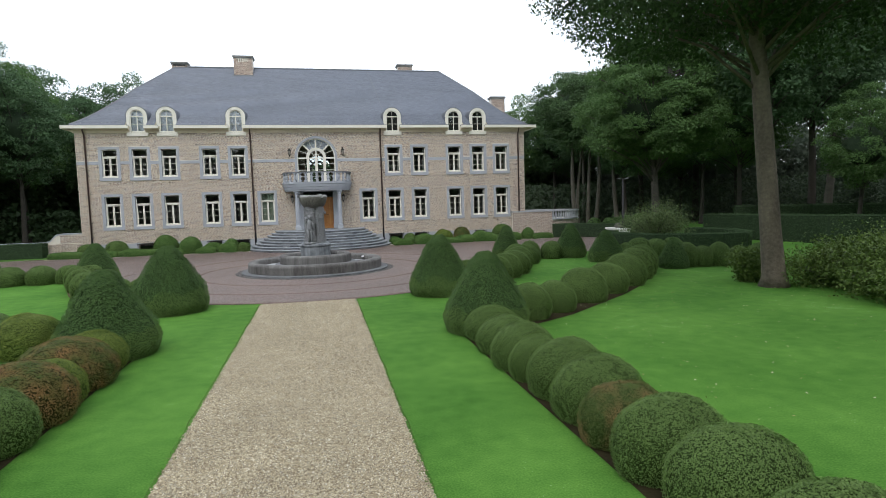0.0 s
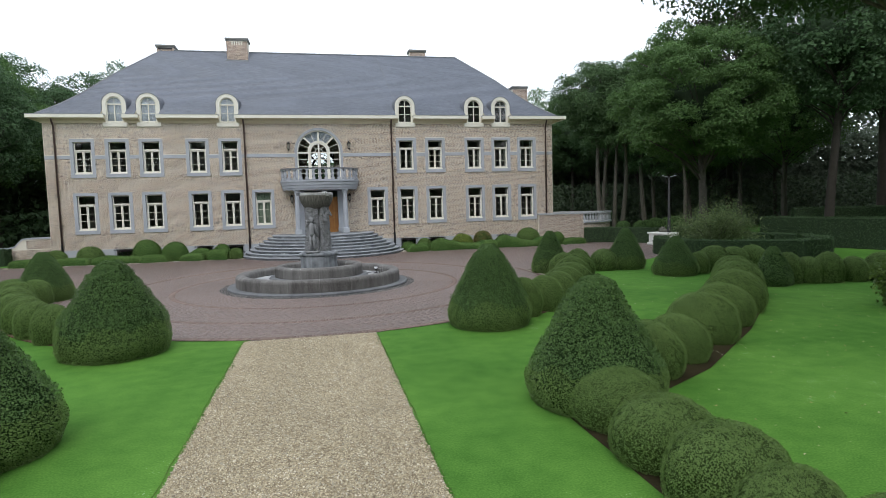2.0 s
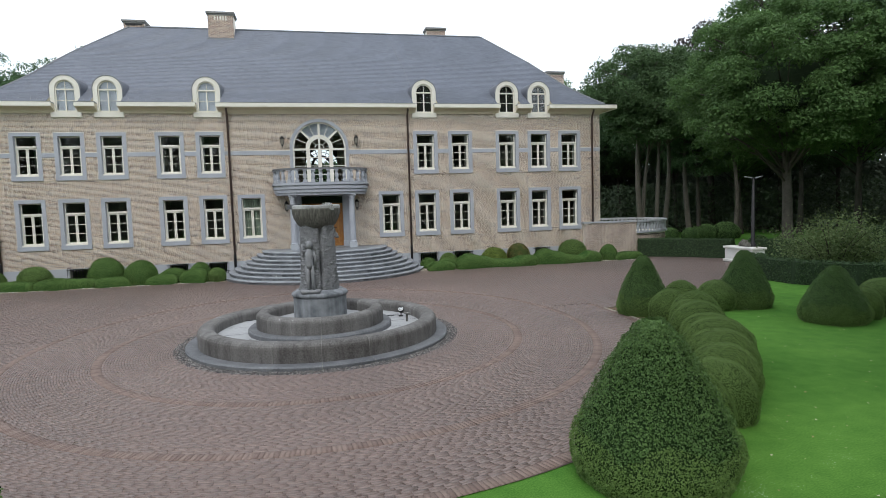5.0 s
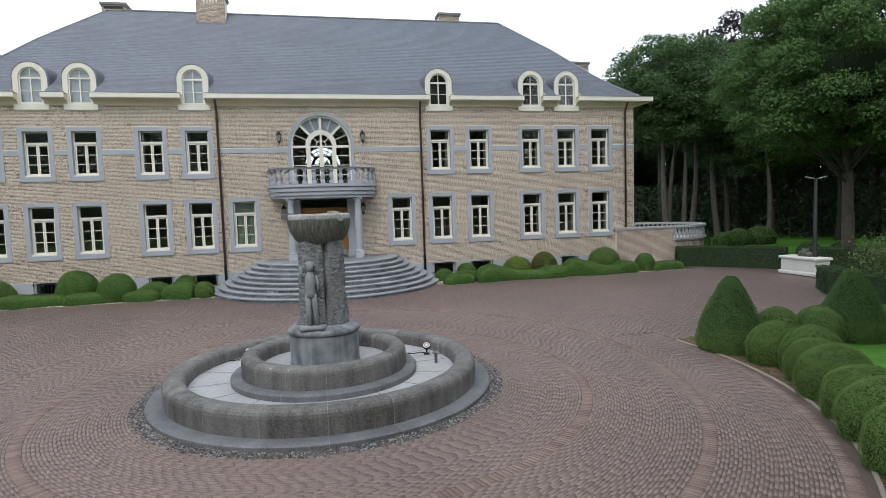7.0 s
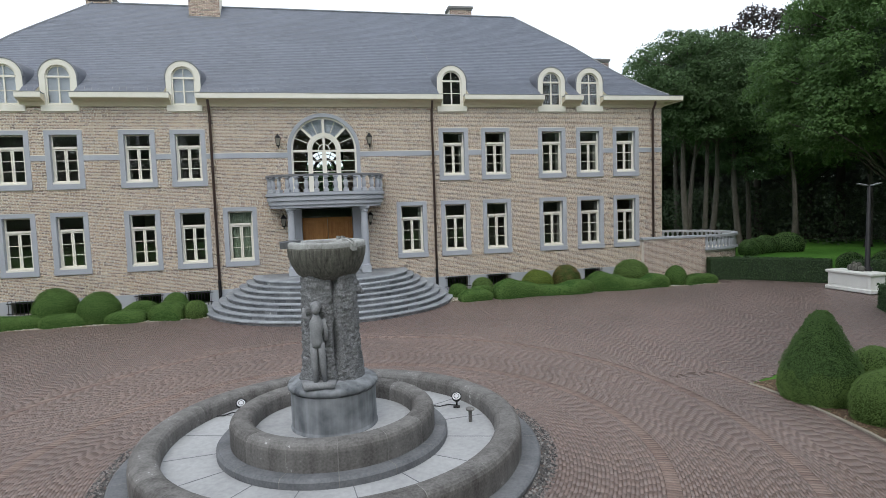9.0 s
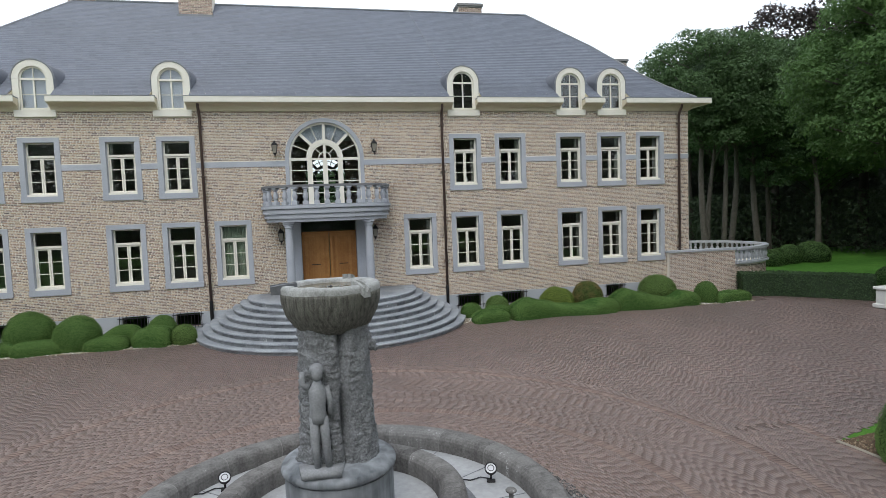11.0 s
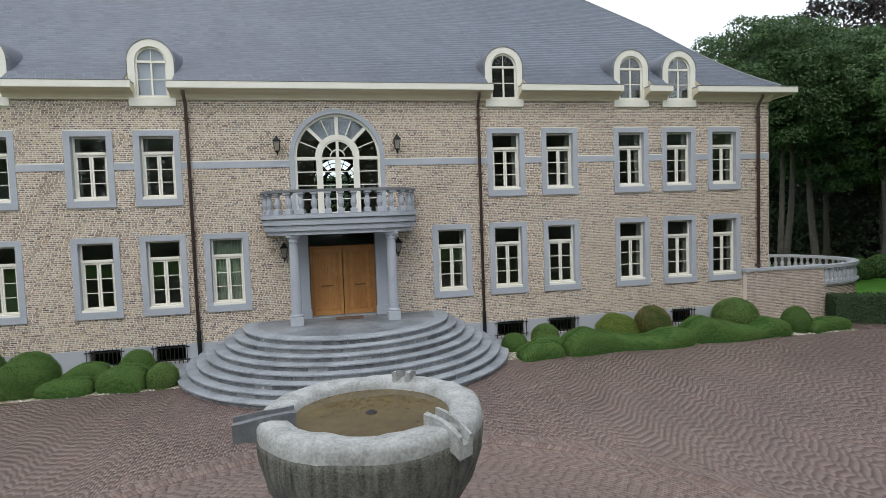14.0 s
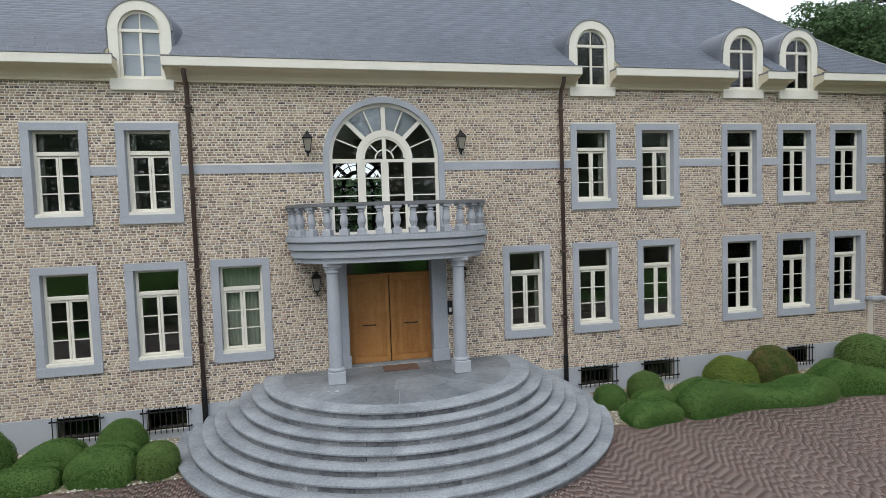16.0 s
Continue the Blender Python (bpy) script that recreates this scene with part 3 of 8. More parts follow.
# the corners over the arch
for s in (-1, 1):
    out = [(ARCH_X + s * 1.32, ARCH_Z), (ARCH_X + s * 1.32, ARCH_Z + 1.32), (ARCH_X, ARCH_Z + 1.32)] + [(ARCH_X + s * 1.32 * math.sin(radians(a)), ARCH_Z + 1.32 * math.cos(radians(a))) for a in range(0, 90, 6)]
    part("spandrel", prism(bmesh.new(), out, 0.001, 0.339), MORTAR, house)
bm = bmesh.new()
box(bm, HX0, HX0 + 0.34, 0.34, DEPTH, -0.3, WALL_TOP + 0.3)
part("side_wall", bm, BRICK, house)
bm = bmesh.new()
box(bm, HX1 - 0.34, HX1, 0.34, DEPTH, -0.3, WALL_TOP + 0.3)
part("side_wall", bm, BRICK, house)
REAR_X, REAR_Z, REAR_R = 0.24, 6.10, 1.05
REAR_ARCH = (REAR_X - REAR_R, REAR_X + REAR_R, 4.3, REAR_Z + REAR_R)
bm = bmesh.new()
wall_with_holes(bm, HX0, HX1, -0.3, WALL_TOP + 0.3, DEPTH - 0.34, DEPTH, [REAR_ARCH])
part("rear_wall", bm, BRICK, house)
for z0, z1 in ((0.95, 1.25), (4.05, 4.28), (8.0, 8.2)):
    part("floor_slab", B(HX0 + 0.341, HX1 - 0.341, 0.341, DEPTH - 0.341, z0, z1), ROOM, house)
for z0, z1 in ((1.251, 4.049), (4.281, 7.999)):
    for x in (-12.2, -8.2, -1.9, 2.1, 8.7, 12.8):
        part("inner_wall", B(x, x + 0.1, 0.341, DEPTH - 0.341, z0, z1), ROOM, house, "dim plaster wall behind the windows")
    for x0, x1 in ((HX0 + 0.342, -12.201), (-12.099, -8.201), (-8.099, -1.901), (2.201, 8.699), (8.801, 12.799), (12.901, HX1 - 0.342)):
        part("inner_wall", B(x0, x1, 4.6, 4.7, z0, z1), ROOM, house, "dim plaster wall behind the windows")
part("inner_wall", B(-1.799, 2.099, 5.0, 5.1, 1.251, 4.049), ROOM, house, "dim plaster wall behind the windows")

# plinth
bm = bmesh.new()
wall_with_holes(bm, HX0 - 0.02, HX1 + 0.02, 0.0, 0.74, -0.035, 0.0, [(a, b, c, d) for a, b, c, d in openings if d < 1])
part("plinth", bm, PLINTH, house, "pale grey rendered plinth")
# string course
bm = bmesh.new()
edges = [HX0]
for cx in sorted(LEFT_X + RIGHT_X):
    edges += [cx - WIN_W / 2 + 0.01, cx + WIN_W / 2 - 0.01]
edges = sorted(edges + [ARCH_X - ARCH_R, ARCH_X + ARCH_R, HX1])
for a, b in zip(edges[::2], edges[1::2]):
    part("string_course", B(a, b, -0.022, 0.0, 5.95, 6.15, bevel=0.004), BLUESTONE, house, "flat bluestone band")

# window meshes


def window_meshes(W, H, tag):
    sw, st, sb, pr = 0.175, 0.165, 0.2, 0.03
    bm = bmesh.new()
    box(bm, -W / 2, -W / 2 + sw, -pr, 0.24, sb, H - st, 0.004)
    box(bm, W / 2 - sw, W / 2, -pr, 0.24, sb, H - st, 0.004)
    box(bm, -W / 2, W / 2, -pr, 0.24, H - st, H, 0.004)
    box(bm, -W / 2 - 0.01, W / 2 + 0.01, -pr - 0.03, 0.24, 0, sb, 0.006)
    surround = mesh_of("window_" + tag, bm, BLUESTONE)
    x = W / 2 - sw
    z0, z1 = sb + 0.02, H - st
    zt = z0 + (z1 - z0) * 0.735
    bm = bmesh.new()
    y0, y1 = 0.135, 0.195
    box(bm, -x, -x + 0.06, y0, y1, z0, z1, 0.005)
    box(bm, x - 0.06, x, y0, y1, z0, z1, 0.005)
    box(bm, -x + 0.06, x - 0.06, y0, y1, z1 - 0.055, z1, 0.005)
    box(bm, -x + 0.06, x - 0.06, y0 - 0.025, y1, zt - 0.045, zt + 0.045, 0.008)
    box(bm, -x + 0.06, x - 0.06, y0, y1, z0, z0 + 0.05, 0.005)
    frame_m = mesh_of("frame", bm, CREAM)
    bm = bmesh.new()
    box(bm, -x - 0.0, x + 0.0, -0.02, y0 - 0.004, z0 - 0.02, z0 + 0.055, 0.008)
    sill_m = mesh_of("sill", bm, CREAM)
    cw = x - 0.06
    bm = bmesh.new()
    ca, cb = z0 + 0.054, zt - 0.049
    a, b = 0.003, cw
    box(bm, a, a + 0.055, y0 + 0.006, y1 - 0.006, ca, cb, 0.004)
    box(bm, b - 0.05, b, y0 + 0.006, y1 - 0.006, ca, cb, 0.004)
    box(bm, a + 0.055, b - 0.05, y0 + 0.006, y1 - 0.006, ca, ca + 0.06, 0.004)
    box(bm, a + 0.055, b - 0.05, y0 + 0.006, y1 - 0.006, cb - 0.05, cb, 0.004)
    rows = [(ca + 0.06 + (cb - 0.11 - ca) * i / 3) for i in range(4)]
    for r in rows[1:3]:
        box(bm, a + 0.055, b - 0.05, y0 + 0.012, y1 - 0.02, r - 0.012, r + 0.012)
    casement_m = mesh_of("casement", bm, CREAM)
    panes = []
    bm = bmesh.new()
    box(bm, -x + 0.06, x - 0.06, 0.16, 0.166, zt + 0.045, z1 - 0.055)
    top = mesh_of("pane", bm, GLASS)
    for i in range(3):
        bm = bmesh.new()
        box(bm, a + 0.055, b - 0.05, 0.16, 0.166, rows[i] + 0.012 * (i > 0), rows[i + 1] - 0.012 * (i < 2))
        panes.append(mesh_of("pane", bm, GLASS))
    # the small joint lines of the surround's blocks are the block edges themselves
    return surround, frame_m, sill_m, casement_m, top, panes, (z0, z1, x)


def set_window(kit, x, z, label, cloth=None, cover=1.0):
    surround, frame_m, sill_m, casement_m, top, panes, (z0, z1, hx) = kit
    w = put("window", surround, house, pose(x, 0, z), label)
    put("frame", frame_m, w)
    put("sill", sill_m, w)
    flip = Matrix.Diagonal((-1, 1, 1, 1))
    for m in (Matrix.Identity(4), flip):
        put("casement", casement_m, w, m)
        for p in panes:
            put("pane", p, w, m).visible_shadow = False
    put("pane", top, w).visible_shadow = False
    if cloth:
        bm = bmesh.new()
        k = 40
        prev = None
        for i in range(k + 1):
            u = -hx + 2 * hx * i / k
            y = 0.27 + 0.012 * math.sin(i * 1.7)
            row = [bm.verts.new((u, y, z1 - (z1 - z0) * cover)), bm.verts.new((u, y, z1))]
            if prev:
                bm.faces.new((prev[0], row[0], row[1], prev[1]))
            prev = row
        part("blind", bm, cloth, w, "drawn pale cloth blind")
    return w


UP_KIT = window_meshes(WIN_W, UP_Z1 - UP_Z0, "upper")
LOW_KIT = window_meshes(WIN_W, LOW_Z1 - LOW_Z0, "lower")
W_LABEL = "white-framed window with dark panes in a bluestone surround"
for cx in LEFT_X + RIGHT_X:
    set_window(UP_KIT, cx, UP_Z0, W_LABEL)
    set_window(LOW_KIT, cx, LOW_Z0, W_LABEL)
set_window(LOW_KIT, HALL_X[0], LOW_Z0, "white-framed window with a drawn pale blind", BLIND)
set_window(LOW_KIT, HALL_X[1], LOW_Z0, W_LABEL)


def side_curtains(x, z, kit, sides, w=0.16):
    z0, z1, hx = kit[6]
    for s in sides:
        bm = bmesh.new()
        prev = None
        for i in range(13):
            u = s * (hx - 0.05) - s * w * i / 12
            row = [bm.verts.new((x + u, 0.28 + 0.02 * math.sin(i * 1.6), z + z0)), bm.verts.new((x + u, 0.28 + 0.02 * math.sin(i * 1.6), z + z1))]
            if prev:
                bm.faces.new((prev[0], row[0], row[1], prev[1]))
            prev = row
        part("curtain", bm, CURTAIN, house, "white curtain drawn to one side")


for cx in RIGHT_X:
    side_curtains(cx, UP_Z0, UP_KIT, (1,), 0.14)
for cx in RIGHT_X[2:] + [HALL_X[1]]:
    side_curtains(cx, LOW_Z0, LOW_KIT, (1,), 0.12)
for cx in LEFT_X[3:]:
    side_curtains(cx, UP_Z0, UP_KIT, (-1,), 0.10)

# basement windows with iron grilles
for cx, w in BASE_X:
    bw = part("basement_window", B(cx - w / 2 + 0.09, cx + w / 2 - 0.09, 0.06, 0.07, 0.23, 0.71), GLASS, house, "dark basement window behind an iron grille")
    bm = bmesh.new()
    box(bm, cx - w / 2 - 0.03, cx + w / 2 + 0.03, -0.12, -0.10, 0.66, 0.69)
    box(bm, cx - w / 2 - 0.03, cx + w / 2 + 0.03, -0.12, -0.10, 0.28, 0.31)
    k = 9
    for i in range(k):
        u = cx - w / 2 + 0.03 + (w - 0.06) * i / (k - 1)
        box(bm, u - 0.009, u + 0.009, -0.118, -0.102, 0.18, 0.78)
    for s in (-1, 1):
        for z in (0.29, 0.67):
            box(bm, cx + s * (w / 2 + 0.02) - 0.012, cx + s * (w / 2 + 0.02) + 0.012, -0.12, 0.0, z - 0.012, z + 0.012)
    part("grille", bm, IRON, bw, "black iron bars")

# roof: the slope's line from eave to ridge, with a flare at the foot
EAVE_OUT, EAVE_Z, RIDGE_Y, RIDGE_Z = 0.42, 8.45, 5.05, 13.42


def slope(t):
    """The way out from the wall (positive inwards) and the height at t from 0 at the eave to 1 at the ridge."""
    y = -EAVE_OUT + (RIDGE_Y + EAVE_OUT) * t
    lin = EAVE_Z + (RIDGE_Z - EAVE_Z) * t
    return y, lin - 0.26 * math.sin(math.pi * min(t * 1.7, 1.0)) * (1 - t)


def slates(name, along0, along1, place, skip=None, material=SLATE, nrow=62, wid=0.24):
    """Slates in lapped courses on one slope. place(u, y, z): the world's point for a place along the eave, inwards and up."""
    vs, fs, count = [], [], 0
    rng = random.Random(7)
    for r in range(nrow):
        t0, t1 = r / nrow, (r + 1) / nrow
        (ya, za), (yb, zb) = slope(t0), slope(t1)
        x0, x1 = along0 + ya, along1 - ya
        k = max(int((x1 - x0) / wid), 1)
        off = (r % 2) * 0.5
        cuts = [x0] + [x0 + (i + off) * wid for i in range(0 if off else 1, k + 1) if x0 + (i + off) * wid < x1 - 0.05] + [x1]
        if skip and ya < 0.2:
            cuts = sorted(cuts + [v for d in DORMER_X for v in (d - 0.64, d + 0.64)])
        for a, b in zip(cuts, cuts[1:]):
            m = (a + b) / 2
            if skip and skip(m, ya):
                continue
            lift = 0.042 + rng.uniform(-0.007, 0.008)
            g = 0.0012
            top_a, top_b = max(a, along0 + yb), min(b, along1 - yb)
            if top_b <= top_a:
                top_a = top_b = (top_a + top_b) / 2
            pts = [place(a + g, ya, za + lift), place(b - g, ya, za + lift), place(top_b - g, yb, zb + 0.002), place(top_a + g, yb, zb + 0.002), place(a + g, ya + 0.004, za - 0.004), place(b - g, ya + 0.004, za - 0.004)]
            vs += pts
            fs += [(count, count + 1, count + 2, count + 3), (count + 4, count + 5, count + 1, count)]
            count += 6
    return from_arrays(name, vs, fs, material)


def near_dormer(x, y):
    return y < 0.2 and any(abs(x - d) < 0.64 for d in DORMER_X)


RX0, RX1 = HX0 + 0.30, HX1 - 0.30   # the roof overhangs less at the ends
bm = bmesh.new()
N = 14
front = []
for i in range(N + 1):
    y, z = slope(0.105 + 0.895 * i / N)
    front.append((y, z - 0.03))
rows = []
for y, z in front:
    rows.append([bm.verts.new(c) for c in ((RX0 + y, y, z), (RX1 - y, y, z), (RX1 - y, DEPTH - y, z), (RX0 + y, DEPTH - y, z))])
for a, b in zip(rows, rows[1:]):
    for j in range(4):
        bm.faces.new((a[j], a[(j + 1) % 4], b[(j + 1) % 4], b[j]))
bmesh.ops.remove_doubles(bm, verts=bm.verts, dist=0.002)
roof = part("roof", bm, LEAD, house, "hipped roof of small dark grey slates")
put("slating", slates("slating", RX0, RX1, lambda u, y, z: (u, y, z), near_dormer), roof, kind="stuff")
put("slating", slates("slating", 0.0, DEPTH, lambda u, y, z: (RX1 - y, u, z)), roof, kind="stuff")
put("slating", slates("slating", 0.0, DEPTH, lambda u, y, z: (RX0 + y, u, z)), roof, kind="stuff")
# ridge and hip rolls
for pts in ([(RX0 + RIDGE_Y, RIDGE_Y, RIDGE_Z + 0.02), (RX1 - RIDGE_Y, RIDGE_Y, RIDGE_Z + 0.02)],
            [(RX1 - slope(t)[0], slope(t)[0], slope(t)[1] + 0.02) for t in [i / 12 for i in range(13)]],
            [(RX0 + slope(t)[0], slope(t)[0], slope(t)[1] + 0.02) for t in [i / 12 for i in range(13)]]):
    part("ridge_roll", tube(bmesh.new(), pts, 0.045, 6), LEAD, roof)
# lightning conductor down the slope
part("conductor", tube(bmesh.new(), [(4.3 + 0.9 * (1 - i / 14), slope(i / 14 * 0.88 + 0.12)[0], slope(i / 14 * 0.88 + 0.12)[1] + 0.03) for i in range(15)], 0.012, 5), LEAD, roof, "thin lightning conductor")

# eaves between the dormers
EAVE_W, EAVE_E = HX0 - 0.62, HX1 + 0.82
COVE = [(-0.08, 8.02), (-0.14, 8.11), (-0.24, 8.17), (-EAVE_OUT + 0.04, 8.20)]


def run_of(bm, prof, x0, x1):
    """Pushes a section of (y, z) along x."""
    L = [bm.verts.new((x0, y, z)) for y, z in prof]
    R = [bm.verts.new((x1, y, z)) for y, z in prof]
    bm.faces.new(L[::-1])
    bm.faces.new(R)
    for j in range(len(prof)):
        bm.faces.new((L[j], L[(j + 1) % len(prof)], R[(j + 1) % len(prof)], R[j]))
    bmesh.ops.recalc_face_normals(bm, faces=bm.faces)
    return bm


stops = [EAVE_W] + [v for d in DORMER_X for v in (d - 0.48, d + 0.48)] + [EAVE_E]
for i in range(0, len(stops), 2):
    a, b = stops[i], stops[i + 1]
    bm = bmesh.new()
    run_of(bm, [(-EAVE_OUT, 8.235), (-EAVE_OUT, 8.43), *[(slope(t)[0], slope(t)[1] - 0.022) for t in (0.012, 0.03, 0.05, 0.07)], (-0.02, 7.97), (-0.07, 7.97), *COVE], a + 0.16 if i else HX0, b - 0.16 if i + 2 < len(stops) else HX1)
    for x0, x1 in ((a, a + 0.158 if i else HX0 - 0.002), (b - 0.158 if i + 2 < len(stops) else HX1 + 0.002, b)):
        if a < x0 < HX1 or HX0 < x1 < b:
            run_of(bm, [(-EAVE_OUT, 8.235), (-EAVE_OUT, 8.39), (-0.085, 8.39), *COVE], x0, x1)
        else:
            box(bm, x0, x1, -EAVE_OUT, -0.003, 8.235, 8.39)
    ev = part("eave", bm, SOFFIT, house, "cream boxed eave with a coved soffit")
    part("fascia", B(a - 0.012, b + 0.012, -EAVE_OUT - 0.035, -EAVE_OUT, 8.23, 8.435, bevel=0.012), CREAM, ev, "cream gutter board")
    bm = B(a - 0.015, b + 0.015, -EAVE_OUT - 0.045, -EAVE_OUT + 0.05, 8.436, 8.454)
    for x0, x1 in ((a, a + 0.158), (b - 0.158, b)):
        box(bm, x0, x1, -EAVE_OUT + 0.002, -0.082, 8.392, 8.435)
    part("gutter_edge", bm, LEAD, ev, "dark lead gutter edge")
for x0, x1, xf in ((EAVE_W, HX0, EAVE_W - 0.03), (HX1, EAVE_E, EAVE_E)):
    ev = part("eave", B(x0, x1, 0.0, DEPTH, 8.22, 8.43), CREAM, house, "cream boxed eave on the end wall")
    part("gutter_edge", B(xf, xf + 0.03, -EAVE_OUT, DEPTH, 8.22, 8.45), CREAM, ev)
    w, o = (HX0, -1) if x1 == HX0 else (HX1, 1)
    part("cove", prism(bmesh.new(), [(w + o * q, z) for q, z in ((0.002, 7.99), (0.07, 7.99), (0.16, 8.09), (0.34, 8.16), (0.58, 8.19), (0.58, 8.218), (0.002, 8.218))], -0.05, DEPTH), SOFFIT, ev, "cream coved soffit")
    part("gutter_lining", B(x0 + 0.004, x1 - 0.004, -EAVE_OUT + 0.06, DEPTH, 8.431, 8.446), LEAD, ev, "dark lead gutter lining")

# dormers
DW, DZ0, DSPR = 0.63, 7.78, 9.06


def arch_outline(hw, z0, zs, k=16):
    return [(-hw, z0), (hw, z0)] + [(hw * math.cos(math.pi * i / k), zs + hw * math.sin(math.pi * i / k)) for i in range(k + 1)]


def dormer(x, cloth):
    y0, y1 = -0.07, 0.03
    bm = bmesh.new()
    hw = 0.43
    box(bm, -DW, -hw, y0, y1, 8.02, DSPR, 0.006)
    box(bm, hw, DW, y0, y1, 8.02, DSPR, 0.006)
    box(bm, -DW - 0.01, DW + 0.01, y0 - 0.012, y1, DZ0, 8.02, 0.006)
    arch_band(bm, 0, DSPR, hw, DW, y0, y1)
    d = part("dormer", bm, CREAM, house, "round-headed cream dormer with a small lead vault", m=pose(x, 0, 0.0))
    # slate vault that flares outwards as it runs back into the slope
    bm = bmesh.new()
    prev = None
    for j in range(9):
        u = j / 8
        yv = y0 + 0.02 + 1.45 * u
        rv = DW + 0.032 + 0.24 * max(u - 0.08, 0.0) ** 0.8
        row = [(s * rv, yv, 8.25) for s in (1,)] + [(rv * math.cos(math.pi * k / 22), yv, DSPR + (DW + 0.032) * math.sin(math.pi * k / 22)) for k in range(23)] + [(-rv, yv, 8.25)]
        row = [bm.verts.new(c) for c in row]
        if prev:
            for p, q, m_, n_ in zip(prev, prev[1:], row[1:], row):
                bm.faces.new((p, q, m_, n_))
        else:
            inner = [bm.verts.new((v.co.x * 0.93, v.co.y, v.co.z - (0.045 if v.co.z > DSPR + 0.1 else 0.0))) for v in row]
            for p, q, m_, n_ in zip(row, row[1:], inner[1:], inner):
                bm.faces.new((p, q, m_, n_))
        prev = row
    bmesh.ops.recalc_face_normals(bm, faces=bm.faces)
    part("vault", bm, VAULT, d, "dark slate cheeks and vault", smooth=True)
    part("head_flashing", arch_band(bmesh.new(), 0, DSPR, DW + 0.002, DW + 0.045, y0 - 0.015, y0 + 0.04, 0, 180, 24), LEAD, d, "thin dark lead edge round the arch")
    bm = bmesh.new()
    box(bm, -0.43, -0.375, 0.0, 0.05, 8.04, DSPR)
    box(bm, 0.375, 0.43, 0.0, 0.05, 8.04, DSPR)
    box(bm, -0.375, 0.375, 0.0, 0.05, 8.04, 8.10)
    box(bm, -0.40, 0.40, -0.015, 0.05, DSPR - 0.035, DSPR + 0.035, 0.006)
    box(bm, -0.028, 0.028, 0.0, 0.05, 8.10, DSPR - 0.035)
    box(bm, -0.375, 0.375, 0.008, 0.04, 8.54, 8.565)
    arch_band(bm, 0, DSPR, 0.375, 0.43, 0.0, 0.05, 0, 180, 14)
    box(bm, -0.013, 0.013, 0.008, 0.04, DSPR + 0.03, DSPR + 0.385)
    part("frame", bm, CREAM, d)
    for s in (-1, 1):
        for a, b in ((8.10, 8.54), (8.565, DSPR - 0.035)):
            part("pane", B(min(s * 0.028, s * 0.375), max(s * 0.028, s * 0.375), 0.022, 0.028, a, b), GLASS, d).visible_shadow = False
    bm = bmesh.new()
    prism(bm, [(0.375 * math.cos(math.pi * i / 12), DSPR + 0.035 + 0.34 * math.sin(math.pi * i / 12)) for i in range(13)], 0.022, 0.028)
    part("pane", bm, GLASS, d).visible_shadow = False
    # dark sheet close behind the glass in place of the attic's shade
    bm = bmesh.new()
    prism(bm, arch_outline(DW - 0.05, 8.02, DSPR), 0.15, 0.17)
    part("back", bm, DARKROOM, d)
    # flat pale panel painted as the sky mirrored in these panes
    if cloth:
        bm = bmesh.new()
        prism(bm, arch_outline(0.42, 8.08, DSPR), 0.10, 0.11)
        part("curtain", bm, SKY_REFLECTION, d, "pale panel behind the panes painted as reflected sky")


for dx in DORMER_X:
    dormer(dx, dx < 0)

# chimneys


def chimney(x0, x1, y0, y1, z0, z1, slots):
    bm = bmesh.new()
    box(bm, x0, x1, y0, y1, z0, z1 - 0.16)
    c = part("chimney", bm, MORTAR, house, "brick chimney with a stone cap")
    vs, fs, n = [], [], 0
    rng = random.Random(int(x0 * 10))
    for row in range(int((z1 - 0.18 - z0) / 0.0625)):
        z = z0 + row * 0.0625
        u = x0 - (row % 2) * 0.1
        while u < x1:
            a, b = max(u + 0.005, x0 - 0.006), min(u + 0.2, x1 + 0.006)
            if b - a > 0.03:
                p = y0 - 0.006 - rng.uniform(0, 0.003)
                vs += [(a, p, z), (b, p, z), (b, p, z + 0.052), (a, p, z + 0.052), (a, y0, z), (b, y0, z), (b, y0, z + 0.052), (a, y0, z + 0.052)]
                fs += [(n, n + 1, n + 2, n + 3), (n + 3, n + 2, n + 6, n + 7), (n, n + 3, n + 7, n + 4), (n + 1, n + 5, n + 6, n + 2)]
                n += 8
            u += 0.21
    put("brickwork", from_arrays("brickwork", vs, fs, OLDBRICK), c, kind="stuff")
    if y0 < RIDGE_Y - 0.2:
        zf = RIDGE_Z - (RIDGE_Y - y0) * 0.91
        part("flashing", B(x0 - 0.05, x1 + 0.05, y0 - 0.14, y0 - 0.011, zf - 0.22, zf - 0.02, bevel=0.01), LEAD, c, "lead flashing at the foot of the stack")
    bm = bmesh.new()
    box(bm, x0 - 0.08, x1 + 0.08, y0 - 0.08, y1 + 0.08, z1 - 0.12, z1, 0.015)
    box(bm, x0 - 0.04, x1 + 0.04, y0 - 0.04, y1 + 0.04, z1 - 0.19, z1 - 0.12, 0.01)
    part("cap", bm, CHIMNEY_STONE, c, "dark stone cap")
    if slots:
        for i in range(5):
            u = x0 + (x1 - x0) * (0.28 + 0.11 * i)
            part("vent_brick", B(u - 0.035, u + 0.035, y0 - 0.02, y0 + 0.01, z1 - 0.46, z1 - 0.22), CREAM, c, "pale upright vent brick")
    return c


